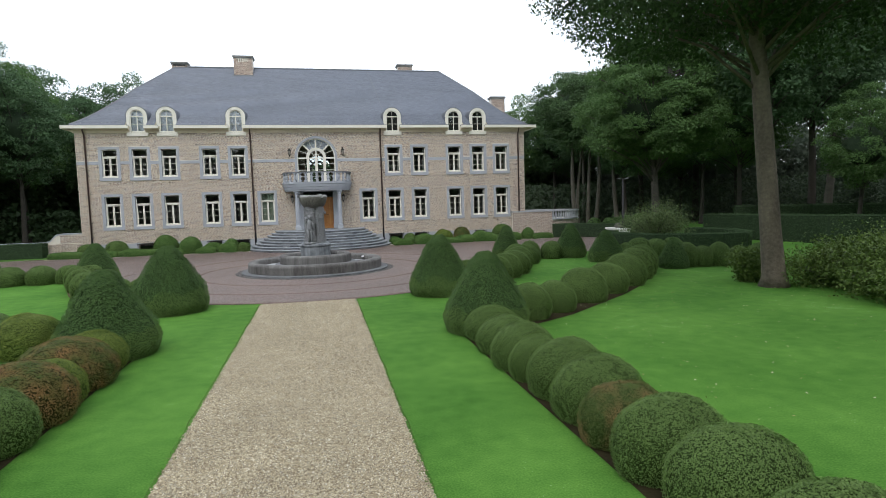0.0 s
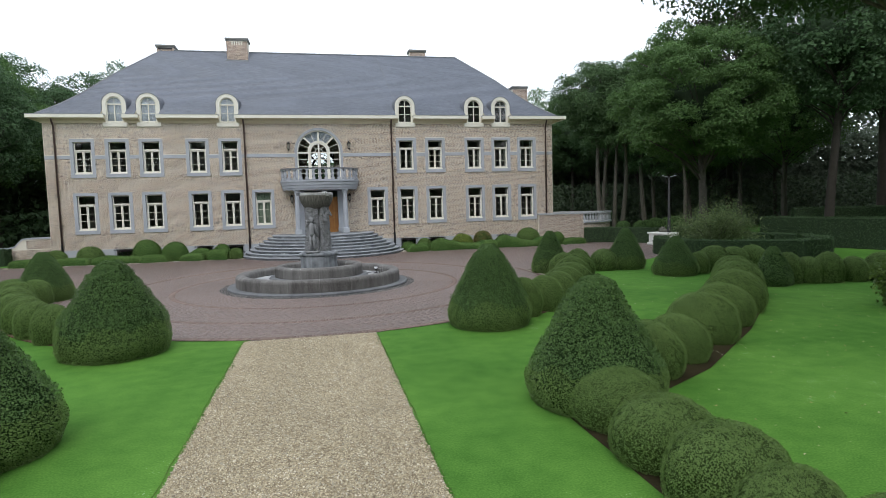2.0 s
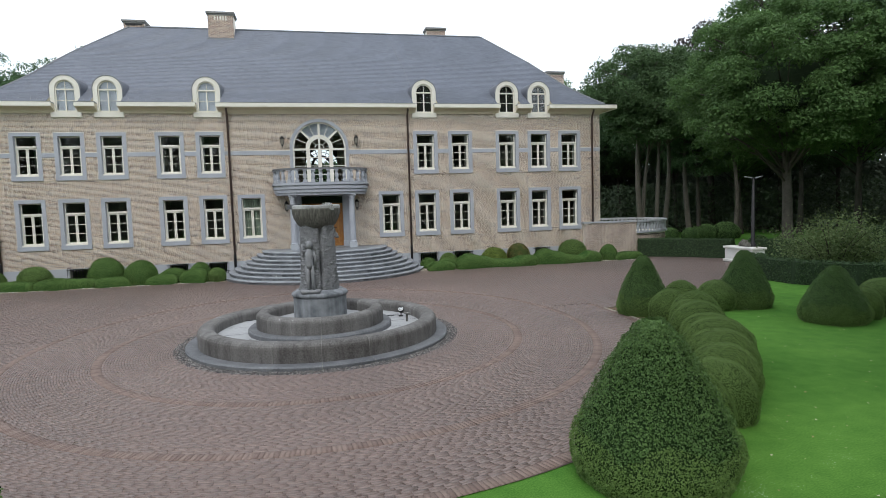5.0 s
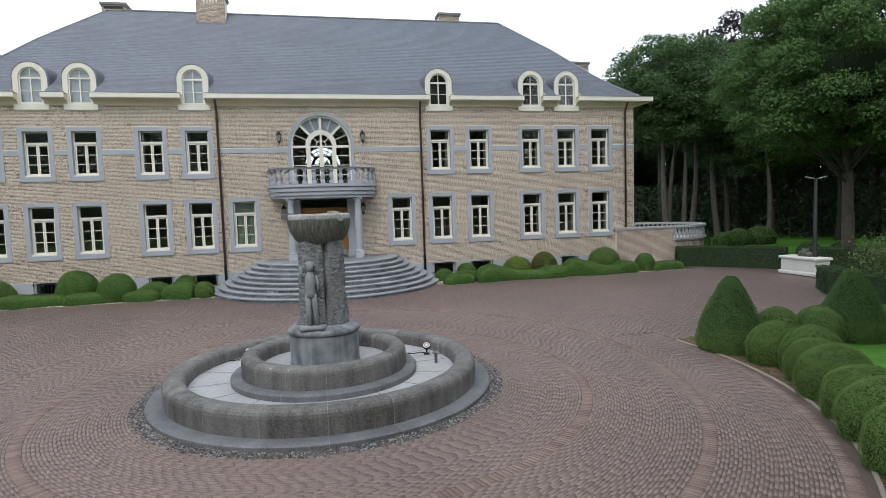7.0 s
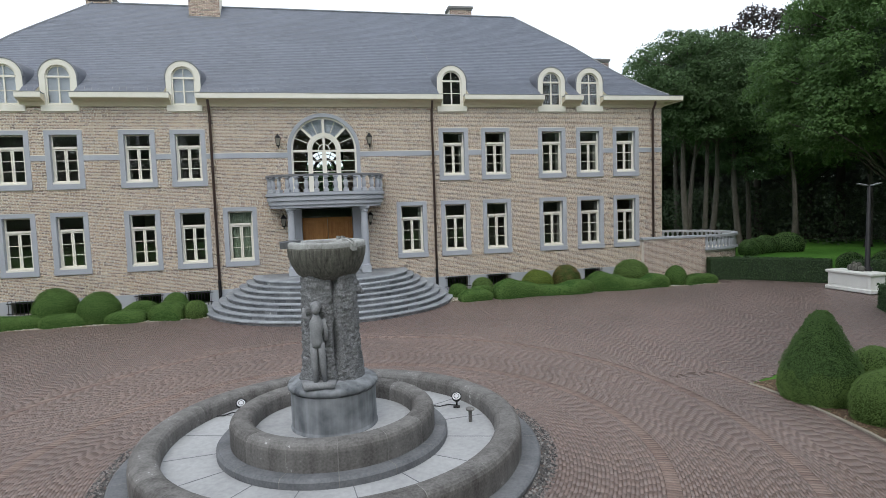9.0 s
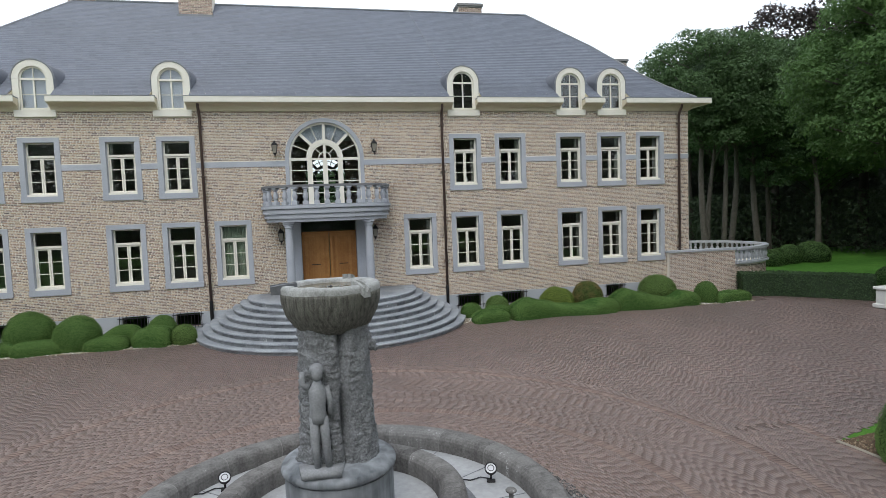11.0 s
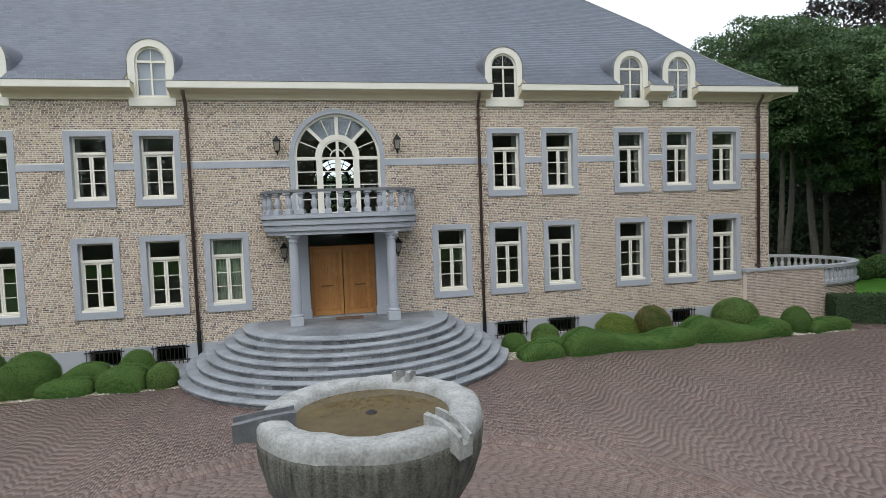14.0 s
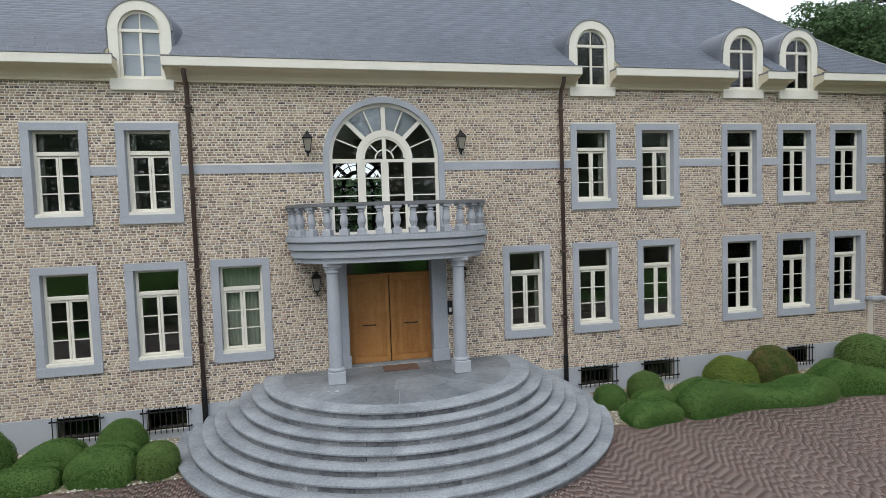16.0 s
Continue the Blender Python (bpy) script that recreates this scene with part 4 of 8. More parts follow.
chimney(-5.55, -4.22, 4.3, 5.3, 12.2, 14.16, True)
chimney(6.85, 8.0, 5.4, 6.2, 12.4, 14.02, False)
chimney(14.75, 15.92, 5.8, 6.6, 8.4, 11.62, False)
chimney(-10.0, -8.95, 5.0, 5.9, 12.4, 13.78, False)
# thin dark plate in place of the shaded hollow under the cap
part("hood", B(-9.9, -9.05, 4.97, 4.995, 13.5, 13.6), IRON, house, "dark plate painted for the shaded flue opening under the chimney cap")

# downpipes
for x in (-14.45, -4.22, 4.63, 14.95):
    bm = bmesh.new()
    tube(bm, [(x, -EAVE_OUT + 0.1, 8.22), (x, -EAVE_OUT + 0.1, 8.10), (x, -0.14, 7.88), (x, -0.10, 7.76), (x, -0.10, 0.05)], 0.05, 10)
    dp = part("downpipe", bm, PIPE, house, "dark brown metal downpipe", smooth=True)
    for z in (7.4, 5.6, 3.8, 2.1):
        part("bracket", B(x - 0.075, x + 0.075, -0.16, -0.0, z, z + 0.05, bevel=0.01), PIPE, dp)
    part("boot", lathe(bmesh.new(), [(0.0, 0.0), (0.062, 0.0), (0.062, 1.1), (0.055, 1.14), (0.0, 1.14)], 12), IRON, dp, "black cast-iron foot", True, pose(x, -0.10, 0.0))

# arched window over the door
bm = bmesh.new()
arch_band(bm, ARCH_X, ARCH_Z, 1.315, ARCH_R, -0.03, 0.16, 0, 180, 36)
for s in (-1, 1):
    a, b = sorted((ARCH_X + s * 1.315, ARCH_X + s * ARCH_R))
    box(bm, a, b, -0.03, 0.16, 4.30, ARCH_Z)
arch = part("arched_window", bm, BLUESTONE, house, "tall round-headed cream window in a bluestone surround")
bm = bmesh.new()
y0, y1 = 0.07, 0.14
ZT = ARCH_Z - 0.05
arch_band(bm, ARCH_X, ARCH_Z, 1.235, 1.315, y0, y1, 0, 180, 36)
for s in (-1, 1):
    a, b = sorted((ARCH_X + s * 1.235, ARCH_X + s * 1.315))
    box(bm, a, b, y0, y1, 4.30, ARCH_Z)
    a, b = sorted((ARCH_X + s * 0.52, ARCH_X + s * 0.66))
    box(bm, a, b, y0 - 0.02, y1, 4.30, ARCH_Z)
    a, b = sorted((ARCH_X + s * 0.66, ARCH_X + s * 1.235))
    box(bm, a, b, y0 - 0.015, y1, ZT - 0.05, ZT + 0.05)
    box(bm, a, b, y0, y1, 4.30, 4.52)
    for z in (4.95, 5.38, 5.80):
        box(bm, a, b, y0 + 0.01, y1 - 0.03, z - 0.014, z + 0.014)
arch_band(bm, ARCH_X, ARCH_Z, 0.52, 0.68, y0 - 0.02, y1, 0, 180, 30)
for ang, w in ((90, 0.055), (45, 0.05), (135, 0.05), (67.5, 0.014), (22.5, 0.014), (112.5, 0.014), (157.5, 0.014)):
    c, s = math.cos(radians(ang)), math.sin(radians(ang))
    q = [(ARCH_X + r * c + o * s, ARCH_Z + r * s - o * c) for r, o in ((0.66, -w), (1.25, -w), (1.25, w), (0.66, w))]
    prism(bm, q, y0, y1 - 0.01)
# doors within the inner arch
box(bm, ARCH_X - 0.045, ARCH_X + 0.045, y0 + 0.004, y1 - 0.004, 4.30, ARCH_Z + 0.50)
box(bm, ARCH_X - 0.52, ARCH_X + 0.52, y0 - 0.005, y1, ZT - 0.035, ZT + 0.035)
arch_band(bm, ARCH_X, ARCH_Z, 0.47, 0.52, y0, y1, 0, 180, 24)
arch_band(bm, ARCH_X, ARCH_Z, 0.20, 0.235, y0 + 0.005, y1 - 0.02, 0, 180, 16)
for ang in (45, 135):
    c, s = math.cos(radians(ang)), math.sin(radians(ang))
    w = 0.013
    prism(bm, [(ARCH_X + r * c + o * s, ARCH_Z + r * s - o * c) for r, o in ((0.23, -w), (0.48, -w), (0.48, w), (0.23, w))], y0 + 0.005, y1 - 0.02)
for s in (-1, 1):
    for a, b in ((0.041, 0.09), (0.47, 0.52)):
        lo, hi = sorted((ARCH_X + s * a, ARCH_X + s * b))
        box(bm, lo, hi, y0, y1, 4.30, ZT)
    lo, hi = sorted((ARCH_X + s * 0.09, ARCH_X + s * 0.47))
    box(bm, lo, hi, y0, y1, 4.30, 4.55)
    for z in (4.95, 5.38, 5.80):
        box(bm, lo, hi, y0 + 0.01, y1 - 0.03, z - 0.014, z + 0.014)
part("frame", bm, CREAM, arch)
bm = bmesh.new()
prism(bm, [(ARCH_X - 1.25, 4.4), (ARCH_X + 1.25, 4.4)] + [(ARCH_X + 1.25 * math.cos(math.pi * i / 24), ARCH_Z + 1.25 * math.sin(math.pi * i / 24)) for i in range(25)], 0.10, 0.106)
part("pane", bm, GLASS, arch).visible_shadow = False
# pale panel added in place of the sky mirrored by the upper fanlight
part("fan_sky_panel", arch_band(bmesh.new(), ARCH_X, ARCH_Z + 0.02, 0.62, 1.27, 0.20, 0.215, 46, 138, 20), SKY_REFLECTION, arch, "pale blue-grey panel behind the fanlight painted as reflected sky")
# rear arched window seen through the hall, its bars coloured black for the backlight
bm = bmesh.new()
yr = DEPTH - 0.25
for s in (-1, 1):
    out = [(REAR_X + s * REAR_R, REAR_Z), (REAR_X + s * REAR_R, REAR_Z + REAR_R), (REAR_X, REAR_Z + REAR_R)] + [(REAR_X + s * REAR_R * math.sin(radians(a)), REAR_Z + REAR_R * math.cos(radians(a))) for a in range(0, 90, 6)]
    prism(bm, out, yr, yr + 0.1)
for r0, r1 in ((0.16, 0.19), (0.50, 0.66), (0.85, 0.88)):
    arch_band(bm, REAR_X, REAR_Z, r0, r1, yr, yr + 0.08)
for ang, w, r0, r1 in ((45, 0.07, 0.62, REAR_R), (135, 0.07, 0.62, REAR_R), (22, 0.016, 0.62, REAR_R), (68, 0.016, 0.62, REAR_R), (112, 0.016, 0.62, REAR_R), (158, 0.016, 0.62, REAR_R), (90, 0.04, 0.0, REAR_R), (45, 0.016, 0.17, 0.52), (135, 0.016, 0.17, 0.52)):
    c, q = math.cos(radians(ang)), math.sin(radians(ang))
    prism(bm, [(REAR_X + r * c + o * q, REAR_Z + r * q - o * c) for r, o in ((r0, -w), (r1, -w), (r1, w), (r0, w))], yr + 0.002, yr + 0.078)
for u, w in ((-0.58, 0.08), (0.0, 0.06), (0.58, 0.08)):
    box(bm, REAR_X + u - w, REAR_X + u + w, yr, yr + 0.08, 4.3, REAR_Z)
for z, w in ((4.7, 0.03), (5.15, 0.03), (5.6, 0.03), (REAR_Z - 0.03, 0.05)):
    box(bm, REAR_X - REAR_R, REAR_X + REAR_R, yr + 0.01, yr + 0.07, z - w, z + w)
part("rear_window", bm, IRON, house, "garden window seen dark against the sky through the hall")

# entrance
door = thing("entrance_door")
door.parent = house
tagged(door, "double oak door in a bluestone frame")
bm = bmesh.new()
for s in (-1, 1):
    a, b = sorted((DOOR_X + s * 1.026, DOOR_X + s * 1.40))
    box(bm, a, b, -0.05, 0.40, 1.25, 3.95, 0.01)
    box(bm, a - 0.03, b + 0.03, -0.08, 0.0, 1.25, 1.55, 0.01)
box(bm, DOOR_X - 1.40, DOOR_X + 1.40, -0.05, 0.40, 3.86, 4.05)
part("door_frame", bm, BLUESTONE, door)
part("fanlight", B(DOOR_X - 1.02, DOOR_X + 1.02, 0.30, 0.31, 3.47, 3.86), GLASS, door, "dark glass over the door")
part("threshold", B(DOOR_X - 1.04, DOOR_X + 1.04, 0.0, 0.36, 1.25, 1.275), STEPSTONE, door)
part("head_rail", B(DOOR_X - 1.022, DOOR_X + 1.022, 0.24, 0.34, 3.42, 3.48, bevel=0.008), OAK, door)
for s in (-1, 1):
    x0, x1 = sorted((DOOR_X + s * 0.012, DOOR_X + s * 1.022))
    bm = bmesh.new()
    box(bm, x0, x1, 0.27, 0.31, 1.28, 3.42)
    leaf = part("door_leaf", bm, OAK, door, "oak door leaf of upright boards")
    box_ = [(x0, x0 + 0.11, 1.28, 3.42), (x1 - 0.11, x1, 1.28, 3.42), (x0 + 0.11, x1 - 0.11, 1.28, 1.43), (x0 + 0.11, x1 - 0.11, 3.29, 3.42)]
    for a, b, c, d in box_:
        part("rail", B(a + 0.001, b - 0.001, 0.245, 0.27, c + 0.001, d - 0.001, bevel=0.006), OAK, leaf)
    k = 9
    for i in range(k):
        a = x0 + 0.115 + (x1 - x0 - 0.23) * i / k
        b = x0 + 0.115 + (x1 - x0 - 0.23) * (i + 1) / k
        part("board", B(a + 0.003, b - 0.003, 0.256, 0.27, 1.44, 3.28, bevel=0.004), OAK, leaf)
    hx = DOOR_X + s * 0.52
    part("pull_bar", tube(bmesh.new(), [(hx - 0.16, 0.245, 2.22), (hx - 0.16, 0.19, 2.22), (hx + 0.16, 0.19, 2.22), (hx + 0.16, 0.245, 2.22)], 0.014, 6), IRON, leaf, "black iron pull bar")
part("mat", B(DOOR_X - 0.28, DOOR_X + 0.55, -0.62, -0.12, 1.252, 1.268), mat("brown_doormat", [(0.13, 0.075, 0.05), (0.18, 0.11, 0.075)], 8, 0.95, 90, 0.6), door, "reddish brown doormat")
part("door_panel", B(1.53, 1.65, -0.05, -0.0, 2.38, 2.73, bevel=0.008), IRON, house, "dark intercom plate")
part("push_plate", B(1.56, 1.62, -0.056, -0.048, 2.46, 2.56), WHITESTONE, house)

# bricks of the front wall (the skin): skipped where stone, windows or doors are
covers = [(cx - WIN_W / 2, cx + WIN_W / 2, z0, z1) for cx in LEFT_X + RIGHT_X for z0, z1 in ((UP_Z0, UP_Z1), (LOW_Z0, LOW_Z1))]
covers += [(cx - WIN_W / 2, cx + WIN_W / 2, LOW_Z0, LOW_Z1) for cx in HALL_X]
covers += [(DOOR_X - 1.42, DOOR_X + 1.42, 1.0, 4.05), (ARCH_X - ARCH_R, ARCH_X + ARCH_R, 4.0, ARCH_Z)]
covers += [(HX0, HX1, 5.95, 6.15)]

# ---- balcony, columns and steps ----
BX, BA, BB = 0.11, 2.36, 1.72       # middle, half width and depth of the balcony


def bow(a, b, k, x=BX, n=2.6):
    """Points of the balcony's bow from wall to wall, as (x, y)."""
    out = []
    for i in range(k + 1):
        t = math.pi * i / k
        c, s = math.cos(t), math.sin(t)
        out.append((x - a * math.copysign(abs(c) ** (2 / n), c), -b * abs(s) ** (2 / n)))
    return out


RAILSTONE = mat("weathered_rail_stone", [(0.115, 0.120, 0.128), (0.17, 0.175, 0.185), (0.22, 0.226, 0.235)], 1.6, 0.75, 22, 0.2, 0.005)
balcony = thing("balcony")
balcony.parent = house
tagged(balcony, "bowed bluestone balcony with a balustrade over the door")
for z0, z1, d in ((3.90, 4.02, -0.13), (4.02, 4.16, -0.07), (4.16, 4.185, -0.10), (4.185, 4.33, -0.02), (4.33, 4.37, -0.05), (4.37, 4.47, 0.03)):
    part("cornice", slab(bmesh.new(), bow(BA + d, BB + d, 40), z0, z1), BLUESTONE, balcony)
for z0, z1, w in ((4.47, 4.50, 0.10), (5.115, 5.19, 0.11)):
    outer, inner = bow(BA - 0.02 + (0.01 if z0 > 5 else 0), BB - 0.02, 40), bow(BA - 0.02 - w * 2, BB - 0.02 - w * 2, 40)
    bm = bmesh.new()
    for i in range(40):
        q = [outer[i], outer[i + 1], inner[i + 1], inner[i]]
        lo = [bm.verts.new((x, y, z0)) for x, y in q]
        hi = [bm.verts.new((x, y, z1)) for x, y in q]
        for f in ((0, 1, 2, 3),):
            bm.faces.new([hi[j] for j in f])
            bm.faces.new([lo[j] for j in f[::-1]])
        bm.faces.new((lo[0], lo[1], hi[1], hi[0]))
        bm.faces.new((lo[2], lo[3], hi[3], hi[2]))
    bmesh.ops.remove_doubles(bm, verts=bm.verts, dist=1e-4)
    bmesh.ops.recalc_face_normals(bm, faces=bm.faces)
    part("handrail" if z0 > 5 else "kerb", bm, RAILSTONE if z0 > 5 else STEPSTONE, balcony)
BAL_PROFILE = [(0.0, 0.0), (0.075, 0.0), (0.075, 0.05), (0.05, 0.065), (0.062, 0.12), (0.085, 0.20), (0.078, 0.27), (0.045, 0.37), (0.04, 0.41), (0.06, 0.425), (0.06, 0.45), (0.045, 0.46), (0.07, 0.485), (0.07, 0.53), (0.0, 0.53)]
bm = lathe(bmesh.new(), [(0.0, 0.12), (0.072, 0.12), (0.072, 0.135), (0.060, 0.15), (0.066, 0.18), (0.092, 0.27), (0.090, 0.32), (0.062, 0.46), (0.056, 0.485), (0.078, 0.50), (0.078, 0.525), (0.058, 0.535), (0.080, 0.56), (0.0, 0.56)], 12)
box(bm, -0.095, 0.095, -0.095, 0.095, 0.0, 0.125, 0.008)
box(bm, -0.098, 0.098, -0.098, 0.098, 0.555, 0.62, 0.008)
BAL_MESH = mesh_of("baluster", bm, BLUESTONE)
BAL_PALE = mesh_of("baluster_pale", lathe(bmesh.new(), BAL_PROFILE, 12), PLINTH, True)
line = bow(BA - 0.13, BB - 0.13, 400)
lens = [0.0]
for p, q in zip(line, line[1:]):
    lens.append(lens[-1] + math.dist(p, q))
COUNT = 17
for i in range(COUNT):
    s = lens[-1] * (i + 0.5) / COUNT
    j = min(range(len(lens)), key=lambda k: abs(lens[k] - s))
    put("baluster", BAL_MESH, balcony, pose(line[j][0], line[j][1], 4.498, 0, 0, math.degrees(math.atan2(line[min(j + 1, 400)][1] - line[max(j - 1, 0)][1], line[min(j + 1, 400)][0] - line[max(j - 1, 0)][0]))))
for s in (-1, 1):
    cx = 0.135 + s * 1.415
    col = thing("column", cx, -1.12, 1.25)
    col.parent = house
    tagged(col, "slender round bluestone column on a square pedestal")
    part("pedestal", B(-0.19, 0.19, -0.19, 0.19, 0, 0.27, bevel=0.012), PLINTH, col, "pale square stone pedestal")
    part("base_ring", lathe(bmesh.new(), [(0.0, 0.27), (0.185, 0.27), (0.19, 0.30), (0.175, 0.33), (0.155, 0.35), (0.0, 0.35)], 20), BLUESTONE, col, "", True)
    part("shaft", lathe(bmesh.new(), [(0.15, 0.35), (0.152, 0.9), (0.145, 1.6), (0.13, 2.42)], 20), BLUESTONE, col, "", True)
    part("capital", lathe(bmesh.new(), [(0.13, 2.42), (0.16, 2.44), (0.16, 2.47), (0.14, 2.48), (0.18, 2.53), (0.19, 2.57), (0.0, 2.57)], 20), BLUESTONE, col, "", True)
    part("abacus", B(-0.20, 0.20, -0.20, 0.20, 2.57, 2.66, bevel=0.01), BLUESTONE, col)

steps = thing("entrance_steps")
tagged(steps, "eight semicircular bluestone steps up to the entrance landing", "steps")
SX, SY, NSTEP, RISE = 0.20, -0.38, 8, 0.156
# riser stone mottled in a darker range than the treads
RISERSTONE = mat("darker_riser_stone", [(0.085, 0.092, 0.100), (0.145, 0.155, 0.166), (0.20, 0.212, 0.226), (0.29, 0.302, 0.315)], 5.0, 0.7, 25, 0.2, 0.005, rand=0.25)
_riser = random.Random(14)
for i in range(NSTEP):
    R = 4.90 - i * 0.26
    z = i * RISE
    inner = R - 0.26 - 0.05 if i < NSTEP - 1 else 0.0
    st = thing("step", 0, 0, 0)
    st.parent = steps
    back = math.asin(-SY / R)
    k = max(int(R * math.pi / 1.25), 6)
    deep = inner if i < NSTEP - 1 else R - 0.42
    span = math.pi + 2 * back
    g = 0.0022 / R
    tread = [(R - 0.010, z + RISE - 0.052), (R + 0.012, z + RISE - 0.046), (R + 0.015, z + RISE - 0.012), (R + 0.003, z + RISE), (deep, z + RISE), (deep, z + RISE - 0.052)]
    for j in range(k):
        a0, a1 = math.pi - back + span * j / k, math.pi - back + span * (j + 1) / k
        part("tread", lathe(bmesh.new(), tread, 6, a0 + g, a1 - g, SX, SY, True), STEPSTONE, st)
    cuts = [0.0]
    while cuts[-1] < span:
        cuts.append(min(cuts[-1] + _riser.uniform(0.34, 0.72) / R, span))
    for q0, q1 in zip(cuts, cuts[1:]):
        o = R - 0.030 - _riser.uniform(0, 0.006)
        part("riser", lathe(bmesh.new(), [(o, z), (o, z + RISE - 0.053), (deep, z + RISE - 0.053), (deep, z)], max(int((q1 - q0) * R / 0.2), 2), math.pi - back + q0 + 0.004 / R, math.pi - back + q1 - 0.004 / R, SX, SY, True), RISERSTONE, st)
RL = 4.90 - 7 * 0.26 - 0.42
LANDSTONE = mat("stained_landing_stone", [(0.10, 0.115, 0.128), (0.17, 0.19, 0.205), (0.25, 0.27, 0.29), (0.31, 0.33, 0.35)], 1.1, 0.5, 8, 0.15, 0.004, rand=0.12)
LZ = NSTEP * RISE
part("landing_core", slab(bmesh.new(), [(SX + (RL - 0.02) * math.cos(a), SY + (RL - 0.02) * math.sin(a)) for a in [math.pi + math.pi * i / 40 for i in range(41)]] + [(SX + RL - 0.02, -0.002), (SX - RL + 0.02, -0.002)], 0.0, LZ - 0.03), MORTAR, steps)
landing = thing("landing")
landing.parent = steps
tagged(landing, "blue-grey flagged landing with dark water stains")
for r0, r1, k in ((0.9, 1.75, 7), (1.75, RL - 0.003, 11)):
    for j in range(k):
        a0, a1 = math.pi + math.pi * j / k, math.pi + math.pi * (j + 1) / k
        g = 0.004 / r1
        part("flagstone", lathe(bmesh.new(), [(r1, LZ - 0.03), (r1, LZ - 0.001), (r0 + 0.006, LZ - 0.001), (r0 + 0.006, LZ - 0.03)], 5, a0 + g, a1 - g, SX, SY, True), LANDSTONE, landing)
part("flagstone", slab(bmesh.new(), [(SX + 0.897 * math.cos(a), SY + 0.897 * math.sin(a)) for a in [math.pi + math.pi * i / 20 for i in range(21)]], LZ - 0.03, LZ - 0.001), LANDSTONE, landing)
for j in range(6):
    x0, x1 = SX - RL + 2 * RL * j / 6, SX - RL + 2 * RL * (j + 1) / 6
    part("flagstone", B(x0 + 0.004, x1 - 0.004, SY + 0.004, -0.004, LZ - 0.03, LZ - 0.001), LANDSTONE, landing)


def wall_lantern(x, z, y=-0.22):
    """A small glazed coach lantern on a bracket."""
    ln = thing("wall_lantern", x, y, z)
    tagged(ln, "black iron coach lantern with glass sides on the brick wall", "lantern", "wall lanterns")
    bm = bmesh.new()
    for s in (-1, 1):
        for q in (-1, 1):
            tube(bm, [(s * 0.055, q * 0.055, 0.0), (s * 0.10, q * 0.10, 0.30)], 0.009, 5)
    part("cage", bm, IRON, ln)
    part("glazing", lathe(bmesh.new(), [(0.07, 0.01), (0.13, 0.29)], 4, math.pi / 4, math.pi / 4 + 2 * math.pi), LAMPGLASS_CLEAR, ln, "pale frosted lantern glass")
    part("hood", lathe(bmesh.new(), [(0.155, 0.285), (0.165, 0.305), (0.075, 0.385), (0.05, 0.40), (0.05, 0.43), (0.02, 0.45), (0.0, 0.48)], 4, math.pi / 4, math.pi / 4 + 2 * math.pi), IRON, ln)
    part("base", lathe(bmesh.new(), [(0.0, -0.14), (0.02, -0.11), (0.015, -0.06), (0.06, -0.02), (0.085, 0.01), (0.0, 0.01)], 12), IRON, ln, "", True)
    part("bracket", tube(bmesh.new(), [(0, 0.0, -0.06), (0, 0.1, -0.10), (0, -y, 0.02)], 0.012, 6), IRON, ln)


LAMPGLASS_CLEAR = mat("frosted_lantern_glass", [(0.24, 0.225, 0.19), (0.33, 0.31, 0.265)], 3, 0.25, 30, 0.05)
wall_lantern(-1.68, 6.42)
wall_lantern(1.95, 6.44)
wall_lantern(-1.62, 3.20)
wall_lantern(1.86, 3.22)

# ---- fountain ----
fountain = thing("fountain", FX, FY + 0.31)
tagged(fountain, "round two-tier grey stone fountain, dry, with carved pillar and bowl", "fountain")


def ring(name, profile, k, material, label="", segs=6, gap=0.006):
    """A ring cut into k stones with open joints."""
    holder = thing(name)
    holder.parent = fountain
    tagged(holder, label)
    R = max(r for r, z in profile)
    for j in range(k):
        a0, a1 = 2 * math.pi * (j + 0.5) / k, 2 * math.pi * (j + 1.5) / k
        part("stone", lathe(bmesh.new(), profile, segs, a0 + gap / R, a1 - gap / R, 0, 0, True), material, holder, smooth=False)
    rm = sum(r for r, z in profile) / len(profile)
    zm = sum(z for r, z in profile) / len(profile)
    for j in range(k):
        a = 2 * math.pi * (j + 0.5) / k
        thin = [(rm + (r - rm) * 0.99, zm + (z - zm) * 0.99) for r, z in profile]
        part("joint", lathe(bmesh.new(), thin, 1, a - gap / R, a + gap / R, 0, 0, True), JOINT, holder)


def rounded(r0, r1, z0, z1, rad, k=4):
    """A ring's section with its top edges rounded."""
    p = [(r0, z0)]
    for i in range(k + 1):
        a = math.pi - math.pi / 2 * i / k
        p.append((r0 + rad + rad * math.cos(a), z1 - rad + rad * math.sin(a)))
    for i in range(k + 1):
        a = math.pi / 2 - math.pi / 2 * i / k
        p.append((r1 - rad + rad * math.cos(a), z1 - rad + rad * math.sin(a)))
    p.append((r1, z0))
    return p[::-1]


ring("outer_plinth", [(3.19, 0.0), (3.19, 0.075), (3.16, 0.10), (2.65, 0.10), (2.65, 0.0)], 18, KERBSTONE, "low outer kerb of blue-grey stone", 6)
ring("outer_basin_wall", rounded(2.51, 2.91, 0.10, 0.51, 0.13), 18, FOUNTAIN, "rounded weathered outer basin wall", 6)
ring("inner_plinth", [(1.765, 0.2), (1.765, 0.33), (1.73, 0.37), (1.25, 0.37), (1.25, 0.2)], 14, KERBSTONE, "blue-grey stone step under the inner basin", 6)
